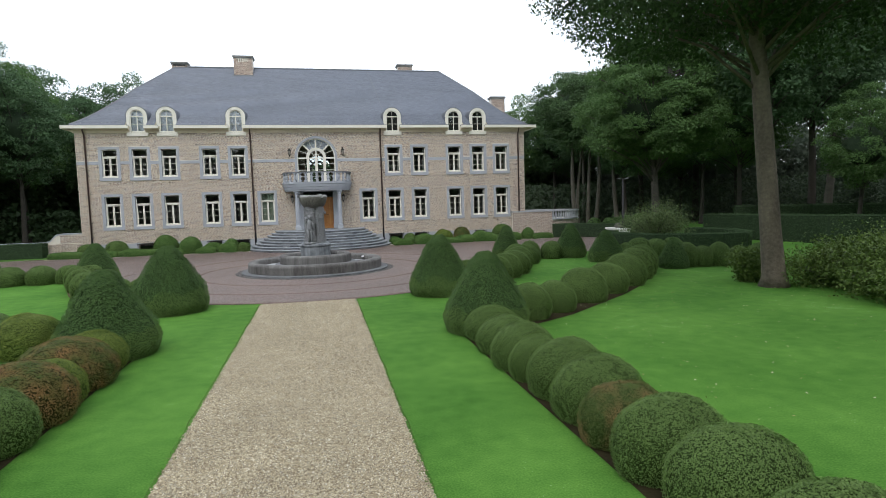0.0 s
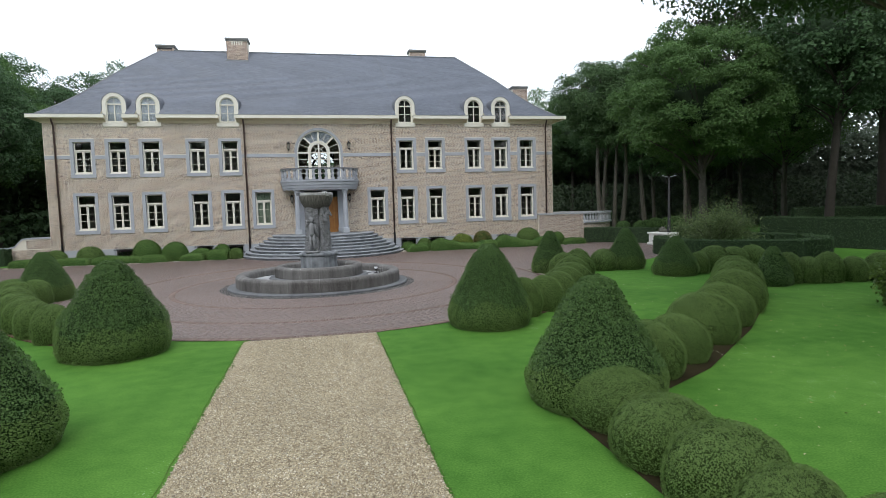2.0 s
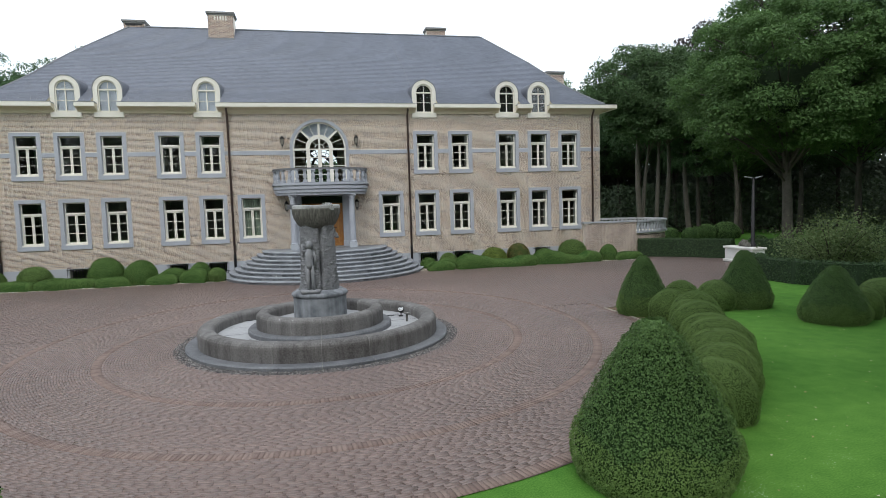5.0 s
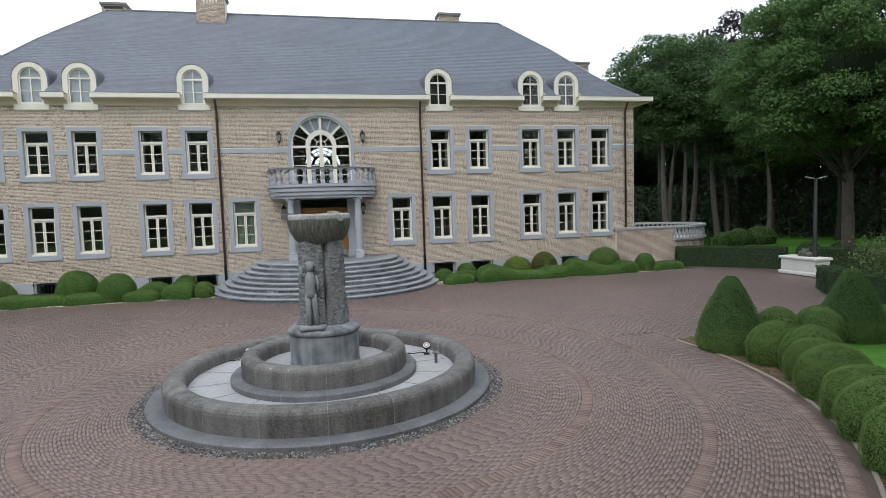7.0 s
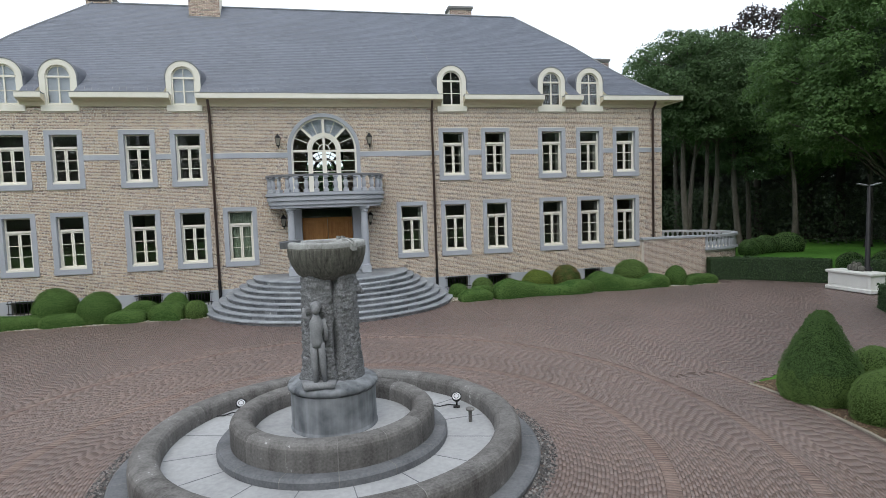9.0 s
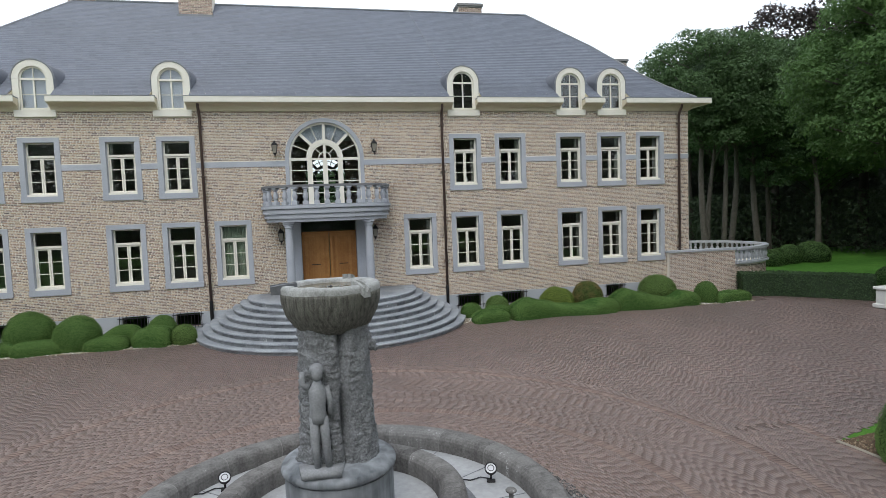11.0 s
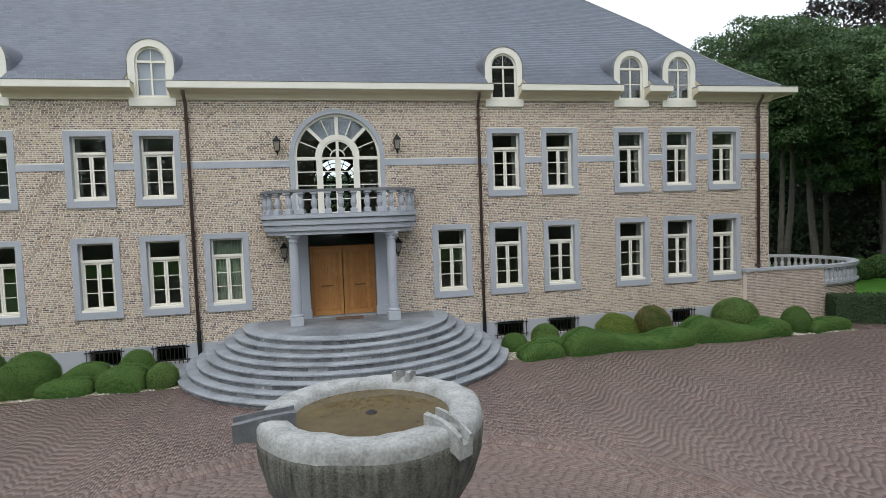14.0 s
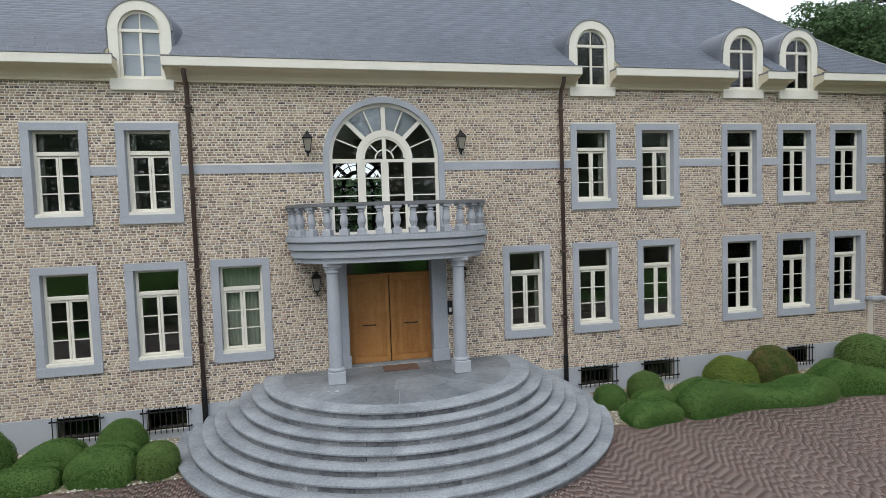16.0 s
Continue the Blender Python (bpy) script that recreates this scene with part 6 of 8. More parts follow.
for x, y, r, h in ((5.16, -28.62, 0.58, 0.81), (6.12, -27.98, 0.54, 0.74), (7.36, -26.95, 0.66, 0.88), (8.68, -25.80, 0.63, 0.86), (9.92, -24.62, 0.68, 0.98), (10.96, -23.42, 0.66, 1.02), (11.75, -22.42, 0.64, 0.98), (12.45, -21.38, 0.61, 0.94),
                   (14.6, -21.1, 0.56, 0.92), (15.2, -21.3, 0.48, 0.78), (15.85, -21.4, 0.52, 0.90), (16.7, -21.5, 0.5, 0.74), (17.6, -21.7, 0.6, 0.85),
                   (9.00, -16.67, 0.55, 0.82), (9.26, -17.29, 0.61, 0.84), (8.74, -17.85, 0.47, 0.76), (8.41, -18.63, 0.61, 0.86), (7.95, -19.61, 0.57, 0.80), (7.61, -20.33, 0.66, 0.86), (7.03, -21.21, 0.61, 0.86), (6.46, -22.03, 0.55, 0.84), (5.79, -22.80, 0.52, 0.84), (4.99, -23.35, 0.49, 0.88),
                   (10.08, -15.5, 0.56, 0.85), (11.18, -15.5, 0.60, 0.80), (13.75, -17.9, 0.42, 0.76), (14.6, -17.6, 0.66, 0.92), (15.5, -17.5, 0.62, 0.84), (16.5, -17.3, 0.6, 0.85),
                   (-8.46, -16.63, 0.58, 0.82), (-8.73, -17.23, 0.64, 0.84), (-8.43, -17.93, 0.50, 0.76), (-8.12, -18.68, 0.64, 0.86), (-7.67, -19.63, 0.60, 0.80), (-7.34, -20.33, 0.70, 0.86), (-6.78, -21.18, 0.64, 0.86), (-6.23, -21.98, 0.58, 0.84), (-5.59, -22.73, 0.55, 0.84), (-4.89, -23.38, 0.52, 0.88),
                   (-9.7, -15.4, 0.6, 0.70), (-10.75, -15.35, 0.66, 0.72), (-11.9, -15.35, 0.66, 0.72), (-10.0, -25.6, 0.62, 0.9), (-11.0, -24.5, 0.6, 0.9), (-12.0, -23.4, 0.6, 0.9), (-13.0, -22.2, 0.6, 0.9)):
    west = -9 < x < 0 and -24 < y < -16
    box_ball(x, y, r * (0.86 if west else 1), h * (0.94 if west else 1), "near" if (abs(x) < 11 and y < -23.5) or (4 < x < 9.5 and y < -16.3) else "far", row=(-45 if y < -24.3 or x > 9.6 else math.degrees(math.atan2(y - FY, x - FX))) if 4 < x < 13.3 and y < -16.3 else None)

# low billowing box bed against the house


def cushion(x0, x1, y0, y1, tops, seed, label="low clipped box cushion billowing along the house front"):
    """A clipped cushion from x0 to x1 and y0 (front) to y1, with the heights of tops spread along it and round ends and shoulders."""
    rng = random.Random(seed)
    e = thing("box_cushion", x0, y0)
    W, D = x1 - x0, y1 - y0

    def height(u):
        f = min(max(u, 0.0), 0.9999) * (len(tops) - 1)
        i = int(f)
        w = (1 - math.cos(math.pi * (f - i))) / 2
        return tops[i] * (1 - w) + tops[min(i + 1, len(tops) - 1)] * w

    def surf(u, v):
        # u along, v: 0 at the front foot, 1 at the back foot
        a = math.pi * v
        c, sn = -math.cos(a), math.sin(a)
        y = 0.5 + 0.5 * math.copysign(abs(c) ** 0.55, c)
        end = min(1.0, min(u, 1 - u) * W / 0.34)
        end = max(1 - (1 - end) ** 2.6, 0.0) ** (1 / 2.6)
        z = height(u) * (sn ** 0.5) * (0.25 + 0.75 * end)
        p = Vector((u * W, (0.5 + (y - 0.5) * (0.45 + 0.55 * end)) * D, z))
        q = Vector((p.x + x0, p.y, p.z))
        sway = 0.10 * math.sin(q.x * 2.1 + seed) * (1 - v)
        k = 1 + lump(q, 0.05, 2.2)
        return Vector((p.x, p.y * k + sway, z * (1 + lump(q, 0.05, 1.8))))

    NU, NV = max(int(W * 9), 10), 14
    bm = bmesh.new()
    grid = [[bm.verts.new(surf(i / NU, j / NV) * 0.985) for j in range(NV + 1)] for i in range(NU + 1)]
    for p, q in zip(grid, grid[1:]):
        for j in range(NV):
            bm.faces.new((p[j], q[j], q[j + 1], p[j + 1]))
    bm.faces.new(grid[0])
    bm.faces.new(grid[-1][::-1])
    bmesh.ops.recalc_face_normals(bm, faces=bm.faces)
    part("core", bm, BED_CORE, e, smooth=True)
    P, Nn = [], []
    for k in range(int(W * (D + 2 * max(tops)) * 4600)):
        u, v = rng.random(), 1 - rng.random() ** 0.75
        v = min(v, 0.8)
        p = surf(u, v)
        du, dv = surf(min(u + 0.01, 1), v) - surf(max(u - 0.01, 0), v), surf(u, min(v + 0.01, 1)) - surf(u, max(v - 0.01, 0))
        n = du.cross(dv)
        n = n.normalized() if n.length > 1e-9 else Vector((0, -1, 0))
        P.append(p + n * 0.012 * noise.noise(Vector((p.x + x0, p.y, p.z)) * 14))
        Nn.append(n)
    put("leaves", leaves_at(np.array(P, np.float32), np.array(Nn, np.float32), 0.0145, BED_LEAF, rng, (-0.02, 0.012), 0.42), e, kind="stuff")
    return tagged(e, label, "box cushion", "box cushions")


for k, (x0, x1, y0, y1, tops) in enumerate((
        (5.05, 6.45, -2.68, -1.75, (0.30, 0.44, 0.42, 0.36)), (5.65, 6.75, -1.95, -1.35, (0.42, 0.50, 0.44)), (6.50, 10.85, -2.55, -1.45, (0.50, 0.72, 0.58, 0.40, 0.36, 0.52, 0.50)), (10.70, 14.45, -2.42, -1.30, (0.50, 0.78, 0.66, 0.44, 0.36, 0.58, 0.46)), (15.15, 16.85, -2.30, -1.55, (0.36, 0.44, 0.40)),
        (-9.9, -8.25, -2.24, -1.45, (0.42, 0.44, 0.36)), (-7.85, -6.45, -2.24, -1.60, (0.34, 0.44, 0.42)), (-7.55, -6.25, -1.70, -0.95, (0.40, 0.66, 0.60)), (-6.42, -5.15, -2.34, -1.30, (0.52, 0.64, 0.60)),
        (-12.4, -9.8, -2.24, -1.45, (0.40, 0.50, 0.44, 0.40)), (-16.4, -12.3, -2.24, -1.45, (0.40, 0.46, 0.40, 0.44, 0.40)))):
    cushion(x0, x1, y0, y1, tops, 70 + k)
for x, y, r, h, s in ((5.30, -1.15, 0.46, 0.52, "bed"), (6.40, -0.95, 0.52, 0.70, "far"), (8.85, -1.0, 0.76, 0.86, "lime"), (10.25, -0.85, 0.70, 1.00, "patchy"), (13.30, -0.95, 0.86, 1.08, "far"), (15.0, -1.75, 0.52, 0.80, "bed"),
                      (-4.80, -1.95, 0.46, 0.62, "far"), (-5.70, -0.95, 0.55, 0.80, "bed"), (-8.15, -1.55, 0.80, 1.04, "bed"), (-9.75, -1.0, 0.86, 1.18, "bed"), (-12.7, -1.0, 0.78, 0.95, "far"), (-14.5, -0.9, 0.66, 0.8, "far")):
    box_ball(x, y, r, h, s, label="rounded clipped box dome against the house front", group="box domes")
bm = bmesh.new()
for x0, x1 in ((-16.5, -4.3), (4.6, 16.9)):
    slab(bm, [(x0, -2.35), (x1, -2.3), (x1, -0.04), (x0, -0.04)], 0.0, 0.03)
tagged(part("planting_bed", bm, GRAVELBED), "narrow pale gravel bed along the house", "bed", "", "structure")


def hedge(pts, width, h, leaf=HEDGE_LEAF, dens=420, label="dark clipped hedge with a flat top", size=0.036):
    """A clipped hedge wall along a line of (x, y)."""
    e = thing("hedge")
    tagged(e, label, "hedge", "clipped hedges")
    bm = bmesh.new()
    rng = random.Random(int(abs(pts[0][0]) * 7))
    secs = []
    for i, (x, y) in enumerate(pts):
        a, b = Vector(pts[max(i - 1, 0)]), Vector(pts[min(i + 1, len(pts) - 1)])
        d = (b - a).normalized()
        s = Vector((-d.y, d.x)) * width / 2 * 0.95
        secs.append([bm.verts.new(c) for c in ((x - s.x, y - s.y, 0), (x - s.x, y - s.y, h * 0.97), (x + s.x, y + s.y, h * 0.97), (x + s.x, y + s.y, 0))])
    for a, b in zip(secs, secs[1:]):
        for j in range(3):
            bm.faces.new((a[j], b[j], b[j + 1], a[j + 1]))
    bm.faces.new(secs[0])
    bm.faces.new(secs[-1][::-1])
    bmesh.ops.recalc_face_normals(bm, faces=bm.faces)
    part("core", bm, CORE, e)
    P, Nn = [], []
    for (x0, y0), (x1, y1) in zip(pts, pts[1:]):
        d = Vector((x1 - x0, y1 - y0))
        ln = d.length
        d /= ln
        s = Vector((-d.y, d.x))
        for k in range(int(ln * (2 * h + width) * dens)):
            u, v = rng.uniform(-0.02, ln + 0.02), rng.uniform(0, 2 * h + width)
            if v < h:
                o, z, n = -width / 2, v, (-s.x, -s.y, 0.15)
            elif v < h + width:
                o, z, n = v - h - width / 2, h, (0, 0, 1)
            else:
                o, z, n = width / 2, v - h - width, (s.x, s.y, 0.15)
            w = 0.03 * noise.noise(Vector((x0 + d.x * u, y0 + d.y * u, z)) * 1.5)
            P.append((x0 + d.x * u + s.x * o + n[0] * w, y0 + d.y * u + s.y * o + n[1] * w, z + n[2] * w))
            Nn.append(n)
    for (x0, y0), (x1, y1) in ((pts[0], pts[1]), (pts[-1], pts[-2])):
        d = Vector((x0 - x1, y0 - y1)).normalized()
        for k in range(int(width * h * dens)):
            o = rng.uniform(-width / 2, width / 2)
            P.append((x0 + d.x * 0.01 - d.y * o, y0 + d.y * 0.01 + d.x * o, rng.uniform(0, h)))
            Nn.append((d.x, d.y, 0.15))
    put("leaves", leaves_at(np.array(P, np.float32), np.array(Nn, np.float32), size, leaf, rng), e, kind="stuff")


hedge([(17.4, -0.75), (18.7, -1.35), (19.9, -2.6), (20.9, -3.9)], 0.9, 0.98)
hedge([(21.3, -4.6), (22.3, -5.6), (23.5, -6.3)], 0.8, 1.0)
hedge([(17.7, -9.3), (16.8, -10.6), (16.9, -12.4), (17.9, -13.9), (19.3, -14.8), (20.6, -15.3), (21.9, -15.2), (22.9, -14.3), (23.5, -12.4), (23.4, -10.8), (22.8, -9.4)], 0.7, 0.82, label="low dark hedge clipped flat, curving in an oval")
hedge([(25.9, -7.2), (26.4, -11.0), (27.4, -15.5), (30.0, -20.0), (33.0, -23.0)], 0.9, 1.55)
hedge([(28.4, -6.6), (32.5, -9.0), (35.5, -15.0), (38.0, -20.0)], 0.9, 2.0, label="tall dark clipped hedge with a flat top")
hedge([(-26.0, 0.2), (-21.0, 0.4), (-17.4, 0.3)], 0.8, 0.95)

# ---- terrace beside the house ----
terrace = thing("terrace")
tagged(terrace, "raised brick terrace with a curved stone balustrade", "terrace")
CURVE = [(17.5, -0.32), (18.4, -0.18), (19.2, 0.12), (19.9, 0.65), (20.35, 1.3), (20.5, 2.1), (20.4, 3.0), (20.0, 3.9), (19.2, 4.6), (18.0, 5.0), (15.6, 5.1)]
TERR = [(14.38, -0.20), (16.0, -0.26)] + CURVE + [(15.46, 0.0), (14.38, 0.0)]
part("wall", slab(bmesh.new(), TERR, 0.0, 1.30), MORTAR, terrace, "curved brick terrace wall")
part("parapet", slab(bmesh.new(), [(14.38, -0.20), (16.0, -0.26), (17.5, -0.32), (17.5, -0.06), (16.0, -0.02), (14.38, -0.01)], 1.30, 1.93), MORTAR, terrace)


def brick_strip(line, z0, z1, seed):
    """Bricks proud of a wall that runs along a line."""
    rng = random.Random(seed)
    vs, fs, n = [], [], 0
    for (xa, ya), (xb, yb) in zip(line, line[1:]):
        ln = math.dist((xa, ya), (xb, yb))
        dx, dy = (xb - xa) / ln, (yb - ya) / ln
        ox, oy = dy * 0.008, -dx * 0.008
        for row in range(int((z1 - z0) / 0.0555)):
            z = z0 + row * 0.0555 + 0.006
            u = -0.047 * (row % 2)
            while u < ln:
                w = 0.094 if row % 2 else 0.188 + rng.uniform(-0.01, 0.01)
                a, b = max(u, 0.0), min(u + w - 0.018, ln)
                if b - a > 0.02:
                    for (q, o) in ((a, 1), (b, 1), (b, 0), (a, 0)):
                        vs.append((xa + dx * q + ox * o, ya + dy * q + oy * o, z))
                    for (q, o) in ((a, 1), (b, 1), (b, 0), (a, 0)):
                        vs.append((xa + dx * q + ox * o, ya + dy * q + oy * o, z + 0.039))
                    fs += [(n, n + 1, n + 5, n + 4), (n + 4, n + 5, n + 6, n + 7), (n + 1, n + 2, n + 6, n + 5), (n + 3, n, n + 4, n + 7)]
                    n += 8
                u += w
    return from_arrays("brickwork", vs, fs, OLDBRICK)


put("brickwork", brick_strip([(14.38, -0.20), (16.0, -0.26), (17.5, -0.32)], 0.0, 1.92, 61), terrace, kind="stuff")
put("brickwork", brick_strip(CURVE[:7], 0.0, 1.25, 62), terrace, kind="stuff")
bm = bmesh.new()
slab(bm, [(14.30, -0.26), (16.0, -0.32), (17.5, -0.38), (17.5, -0.03), (16.0, 0.0), (14.30, -0.003)], 1.93, 2.02)
part("coping", bm, PLINTH, terrace, "pale stone coping")


def along(bm, line, half, z0, z1):
    sides = []
    for i, (x, y) in enumerate(line):
        a, b = Vector(line[max(i - 1, 0)]), Vector(line[min(i + 1, len(line) - 1)])
        d = (b - a).normalized()
        sides.append(((x + d.y * half, y - d.x * half), (x - d.y * half, y + d.x * half)))
    slab(bm, [p for p, q in sides] + [q for p, q in sides[::-1]], z0, z1)
    return bm


part("base_course", along(bmesh.new(), CURVE, 0.13, 1.30, 1.38), PLINTH, terrace)
part("handrail", along(bmesh.new(), CURVE, 0.13, 1.91, 2.02), PLINTH, terrace, "pale stone rail")
for (xa, ya), (xb, yb) in zip(CURVE, CURVE[1:]):
    k = max(int(round(math.dist((xa, ya), (xb, yb)) / 0.26)), 1)
    for i in range(k):
        put("baluster", BAL_PALE, terrace, Matrix.Translation((xa + (xb - xa) * (i + 0.5) / k, ya + (yb - ya) * (i + 0.5) / k, 1.38)))
# garden wall on the other side, with a swept stone coping
gw = thing("garden_wall")
tagged(gw, "low brick garden wall with a swept stone coping", "garden wall")
prof = [(-15.06, 1.45), (-16.6, 1.45), (-16.9, 1.40), (-17.1, 1.22), (-17.3, 1.0), (-17.7, 0.9), (-24.0, 0.9)]
bm = bmesh.new()
prism(bm, [(-15.06, 0.0)] + prof + [(-24.0, 0.0)], 0.9, 1.2)
part("wall", bm, MORTAR, gw)
put("brickwork", brick_strip([(-24.0, 0.9), (-15.06, 0.9)], 0.0, 0.88, 63), gw, kind="stuff")
put("brickwork", brick_strip([(-16.7, 0.9), (-15.06, 0.9)], 0.875, 1.43, 64), gw, kind="stuff")
bm = bmesh.new()
for (xa, za), (xb, zb) in zip(prof, prof[1:]):
    prism(bm, [(xa, za), (xa, za + 0.08), (xb, zb + 0.08), (xb, zb)], 0.85, 1.25)
part("coping", bm, BLUESTONE, gw)

# ---- planter and lamp post ----
pl = thing("stone_planter", 19.80, -6.10, 0.0, -87)
tagged(pl, "long white stone planter box with panelled sides, on the paving", "planter")
part("plinth", B(-0.96, 0.96, -0.42, 0.42, 0.04, 0.18, bevel=0.02), WHITESTONE, pl)
part("trough", B(-0.88, 0.88, -0.35, 0.35, 0.18, 0.69, bevel=0.01), WHITESTONE, pl)
part("rim", B(-0.96, 0.96, -0.42, 0.42, 0.69, 0.80, bevel=0.025), WHITESTONE, pl)
for s in (-1, 1):
    part("panel", B(-0.77, 0.77, s * 0.352 - 0.012, s * 0.352 + 0.012, 0.25, 0.62, bevel=0.01), WHITESTONE, pl)
part("end_panel", B(0.87, 0.895, -0.25, 0.25, 0.25, 0.62, bevel=0.006), WHITESTONE, pl)
for i in range(4):
    part("foot", B(-0.9 + 1.6 * (i % 2), -0.7 + 1.6 * (i % 2), -0.34 + 0.5 * (i // 2), -0.16 + 0.5 * (i // 2), 0.0, 0.05), WHITESTONE, pl)
figs = thing("stone_ornament", 19.80, -6.10, 0.80, -87)
tagged(figs, "small rounded grey stone ornament on the planter", "ornament")
bm = bmesh.new()
for x, z, r in ((-0.2, 0.10, 0.14), (0.02, 0.13, 0.17), (0.22, 0.09, 0.13), (-0.08, 0.26, 0.09), (0.12, 0.25, 0.09)):
    blob(bm, x, 0, z, r, r * 0.9, r)
part("ornament", bm, MOSSBOWL, figs, smooth=True)

lp = thing("lamp_post", 20.05, -6.35, 0.0, -25)
tagged(lp, "dark lamp post with two flat grey lamp heads", "lamp post")
part("post", lathe(bmesh.new(), [(0.0, 0.0), (0.16, 0.0), (0.16, 0.9), (0.09, 1.0), (0.06, 4.0), (0.0, 4.05)], 12), IRON, lp, "", True)
for s in (-1, 1):
    part("arm", tube(bmesh.new(), [(0, 0, 3.95), (s * 0.10, 0, 4.02), (s * 0.16, 0, 4.05)], 0.022, 6), IRON, lp)
    bm = bmesh.new()
    box(bm, -0.17, 0.17, -0.11, 0.11, 0, 0.05, 0.015)
    part("lamp_head", bm, LEAD, lp, "flat grey lamp head", m=pose(s * 0.23, 0, 4.05, 0, -s * 14, 0))

# ---- trees ----


def tree_meshes(seed, h, crown_r, crown_z0, leaf, count, size, bark=BARK, trunk_r=0.35, lean=0.0, clumps=52, spread=(0.19, 0.32), sway=0.12, core=0.42, flat=0.75, under=0.45):
    """A tapered trunk with limbs and a crown of leafy cushions over a dark shell for the inner shade."""
    rng = random.Random(seed)
    g = np.random.default_rng(seed)
    bm = bmesh.new()
    top = h * 0.85
    pts, rad = [], []
    for i in range(11):
        u = i / 10
        pts.append((lean * u * top * 0.1 + sway * math.sin(u * 4 + seed), sway * 0.8 * math.sin(u * 3 + seed * 2), top * u))
        rad.append(trunk_r * (1.45 if i == 0 else 1.0) * (1 - 0.8 * u ** 1.2))
    tube(bm, pts[:1] + [(pts[0][0] * 0.9 + pts[1][0] * 0.1, pts[0][1], 0.35)] + pts[1:], rad[:1] + [trunk_r * 1.08] + rad[1:], 12)
    cz, half = (crown_z0 + h) / 2, (h - crown_z0) / 2

    def hull(v):
        # how far the crown reaches towards v
        k = 1 + 0.28 * noise.noise(Vector(v) * 1.4 + Vector((seed, 0, 0))) + 0.12 * noise.noise(Vector(v) * 3.1 + Vector((0, seed, 0)))
        low = 0.72 if v[2] < 0 else 1.0
        return Vector((v[0] * crown_r * k, v[1] * crown_r * k, v[2] * half * k * low))

    P, Nn, centres = [], [], []
    for c in range(clumps):
        z = 1 - 2 * (c + 0.5) / clumps
        a = c * 2.39996 + rng.uniform(-0.3, 0.3)
        q = math.sqrt(1 - z * z)
        p = hull((q * math.cos(a), q * math.sin(a), z)) * rng.uniform(0.72, 0.98)
        ctr = p + Vector((lean * (cz + p.z) * 0.08, 0, cz))
        cr = crown_r * rng.uniform(*spread)
        centres.append((ctr, cr))
        if c % 2 == 0:
            d = math.hypot(p.x, p.y)
            s = min(max((ctr.z - 1.0 - 0.35 * d) / top, crown_z0 * 0.85 / top), 0.96) * 10
            k = min(int(s), 9)
            base = Vector(pts[k]).lerp(Vector(pts[k + 1]), s - k)
            mid = (base + ctr) / 2 + Vector((0, 0, 0.4))
            tube(bm, [base, mid, ctr], [trunk_r * 0.24 * (1.2 - s / 12), trunk_r * 0.13, 0.03], 6)
    wood = mesh_of("trunk", bm, bark, True)
    total = sum(r * r for c, r in centres)
    for ctr, cr in centres:
        n = int(count * cr * cr / total)
        v = g.normal(size=(n, 3))
        v /= np.linalg.norm(v, axis=1, keepdims=True)
        v[:, 2] = np.where(v[:, 2] < -under, -v[:, 2] * 0.8, v[:, 2])
        rr = cr * (1 - 0.4 * g.random((n, 1)) ** 2.2) * (1 + 0.09 * g.normal(size=(n, 1)))
        P.append(np.array(ctr) + v * rr * np.array((1.0, 1.0, flat)))
        Nn.append(v * 0.8 + np.array((0, 0, 0.35)))
    crown = leaves_at(np.concatenate(P), np.concatenate(Nn), size, leaf, rng, (-0.05, 0.05), 0.5, 0.6)
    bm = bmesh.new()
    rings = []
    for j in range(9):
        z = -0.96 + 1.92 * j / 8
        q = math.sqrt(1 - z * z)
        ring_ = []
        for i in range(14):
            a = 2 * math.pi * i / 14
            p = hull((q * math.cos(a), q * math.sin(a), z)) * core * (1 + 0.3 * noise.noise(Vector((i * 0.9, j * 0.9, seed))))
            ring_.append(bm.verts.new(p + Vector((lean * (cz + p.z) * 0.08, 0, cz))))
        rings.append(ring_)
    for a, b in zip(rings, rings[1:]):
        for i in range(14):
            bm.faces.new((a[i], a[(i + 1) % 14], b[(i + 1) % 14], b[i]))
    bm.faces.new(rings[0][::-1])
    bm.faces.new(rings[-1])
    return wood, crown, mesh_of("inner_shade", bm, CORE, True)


def tree(kit, x, y, s=1.0, rz=0.0, label="tall broad-leaved tree with dark green foliage", name="tree", group="woodland trees"):
    e = new(name)
    e.matrix_basis = Matrix.Translation((x, y, 0)) @ Matrix.Rotation(radians(rz), 4, "Z") @ Matrix.Scale(s, 4)
    put("trunk", kit[0], e)
    crown = put("crown", kit[1], e)
    put("inner_shade", kit[2], crown, kind="stuff")
    return tagged(e, label, "tree", group)


KITS = [tree_meshes(21, 18, 4.6, 5.0, OAK_LEAF, 30000, 0.108, DARKBARK, 0.26, sway=0.3, clumps=70), tree_meshes(22, 20, 5.0, 6.5, OAK_LEAF, 30000, 0.108, BARK, 0.30, sway=0.35, clumps=70), tree_meshes(23, 16, 4.4, 4.0, TREE_LEAF, 30000, 0.10, DARKBARK, 0.25, sway=0.3, clumps=70), tree_meshes(24, 19, 4.8, 5.5, OAK_LEAF, 30000, 0.108, DARKBARK, 0.28, sway=0.35, clumps=70)]
COPPER = tree_meshes(25, 19, 5.0, 4.5, COPPER_LEAF, 14000, 0.15, DARKBARK, 0.34)
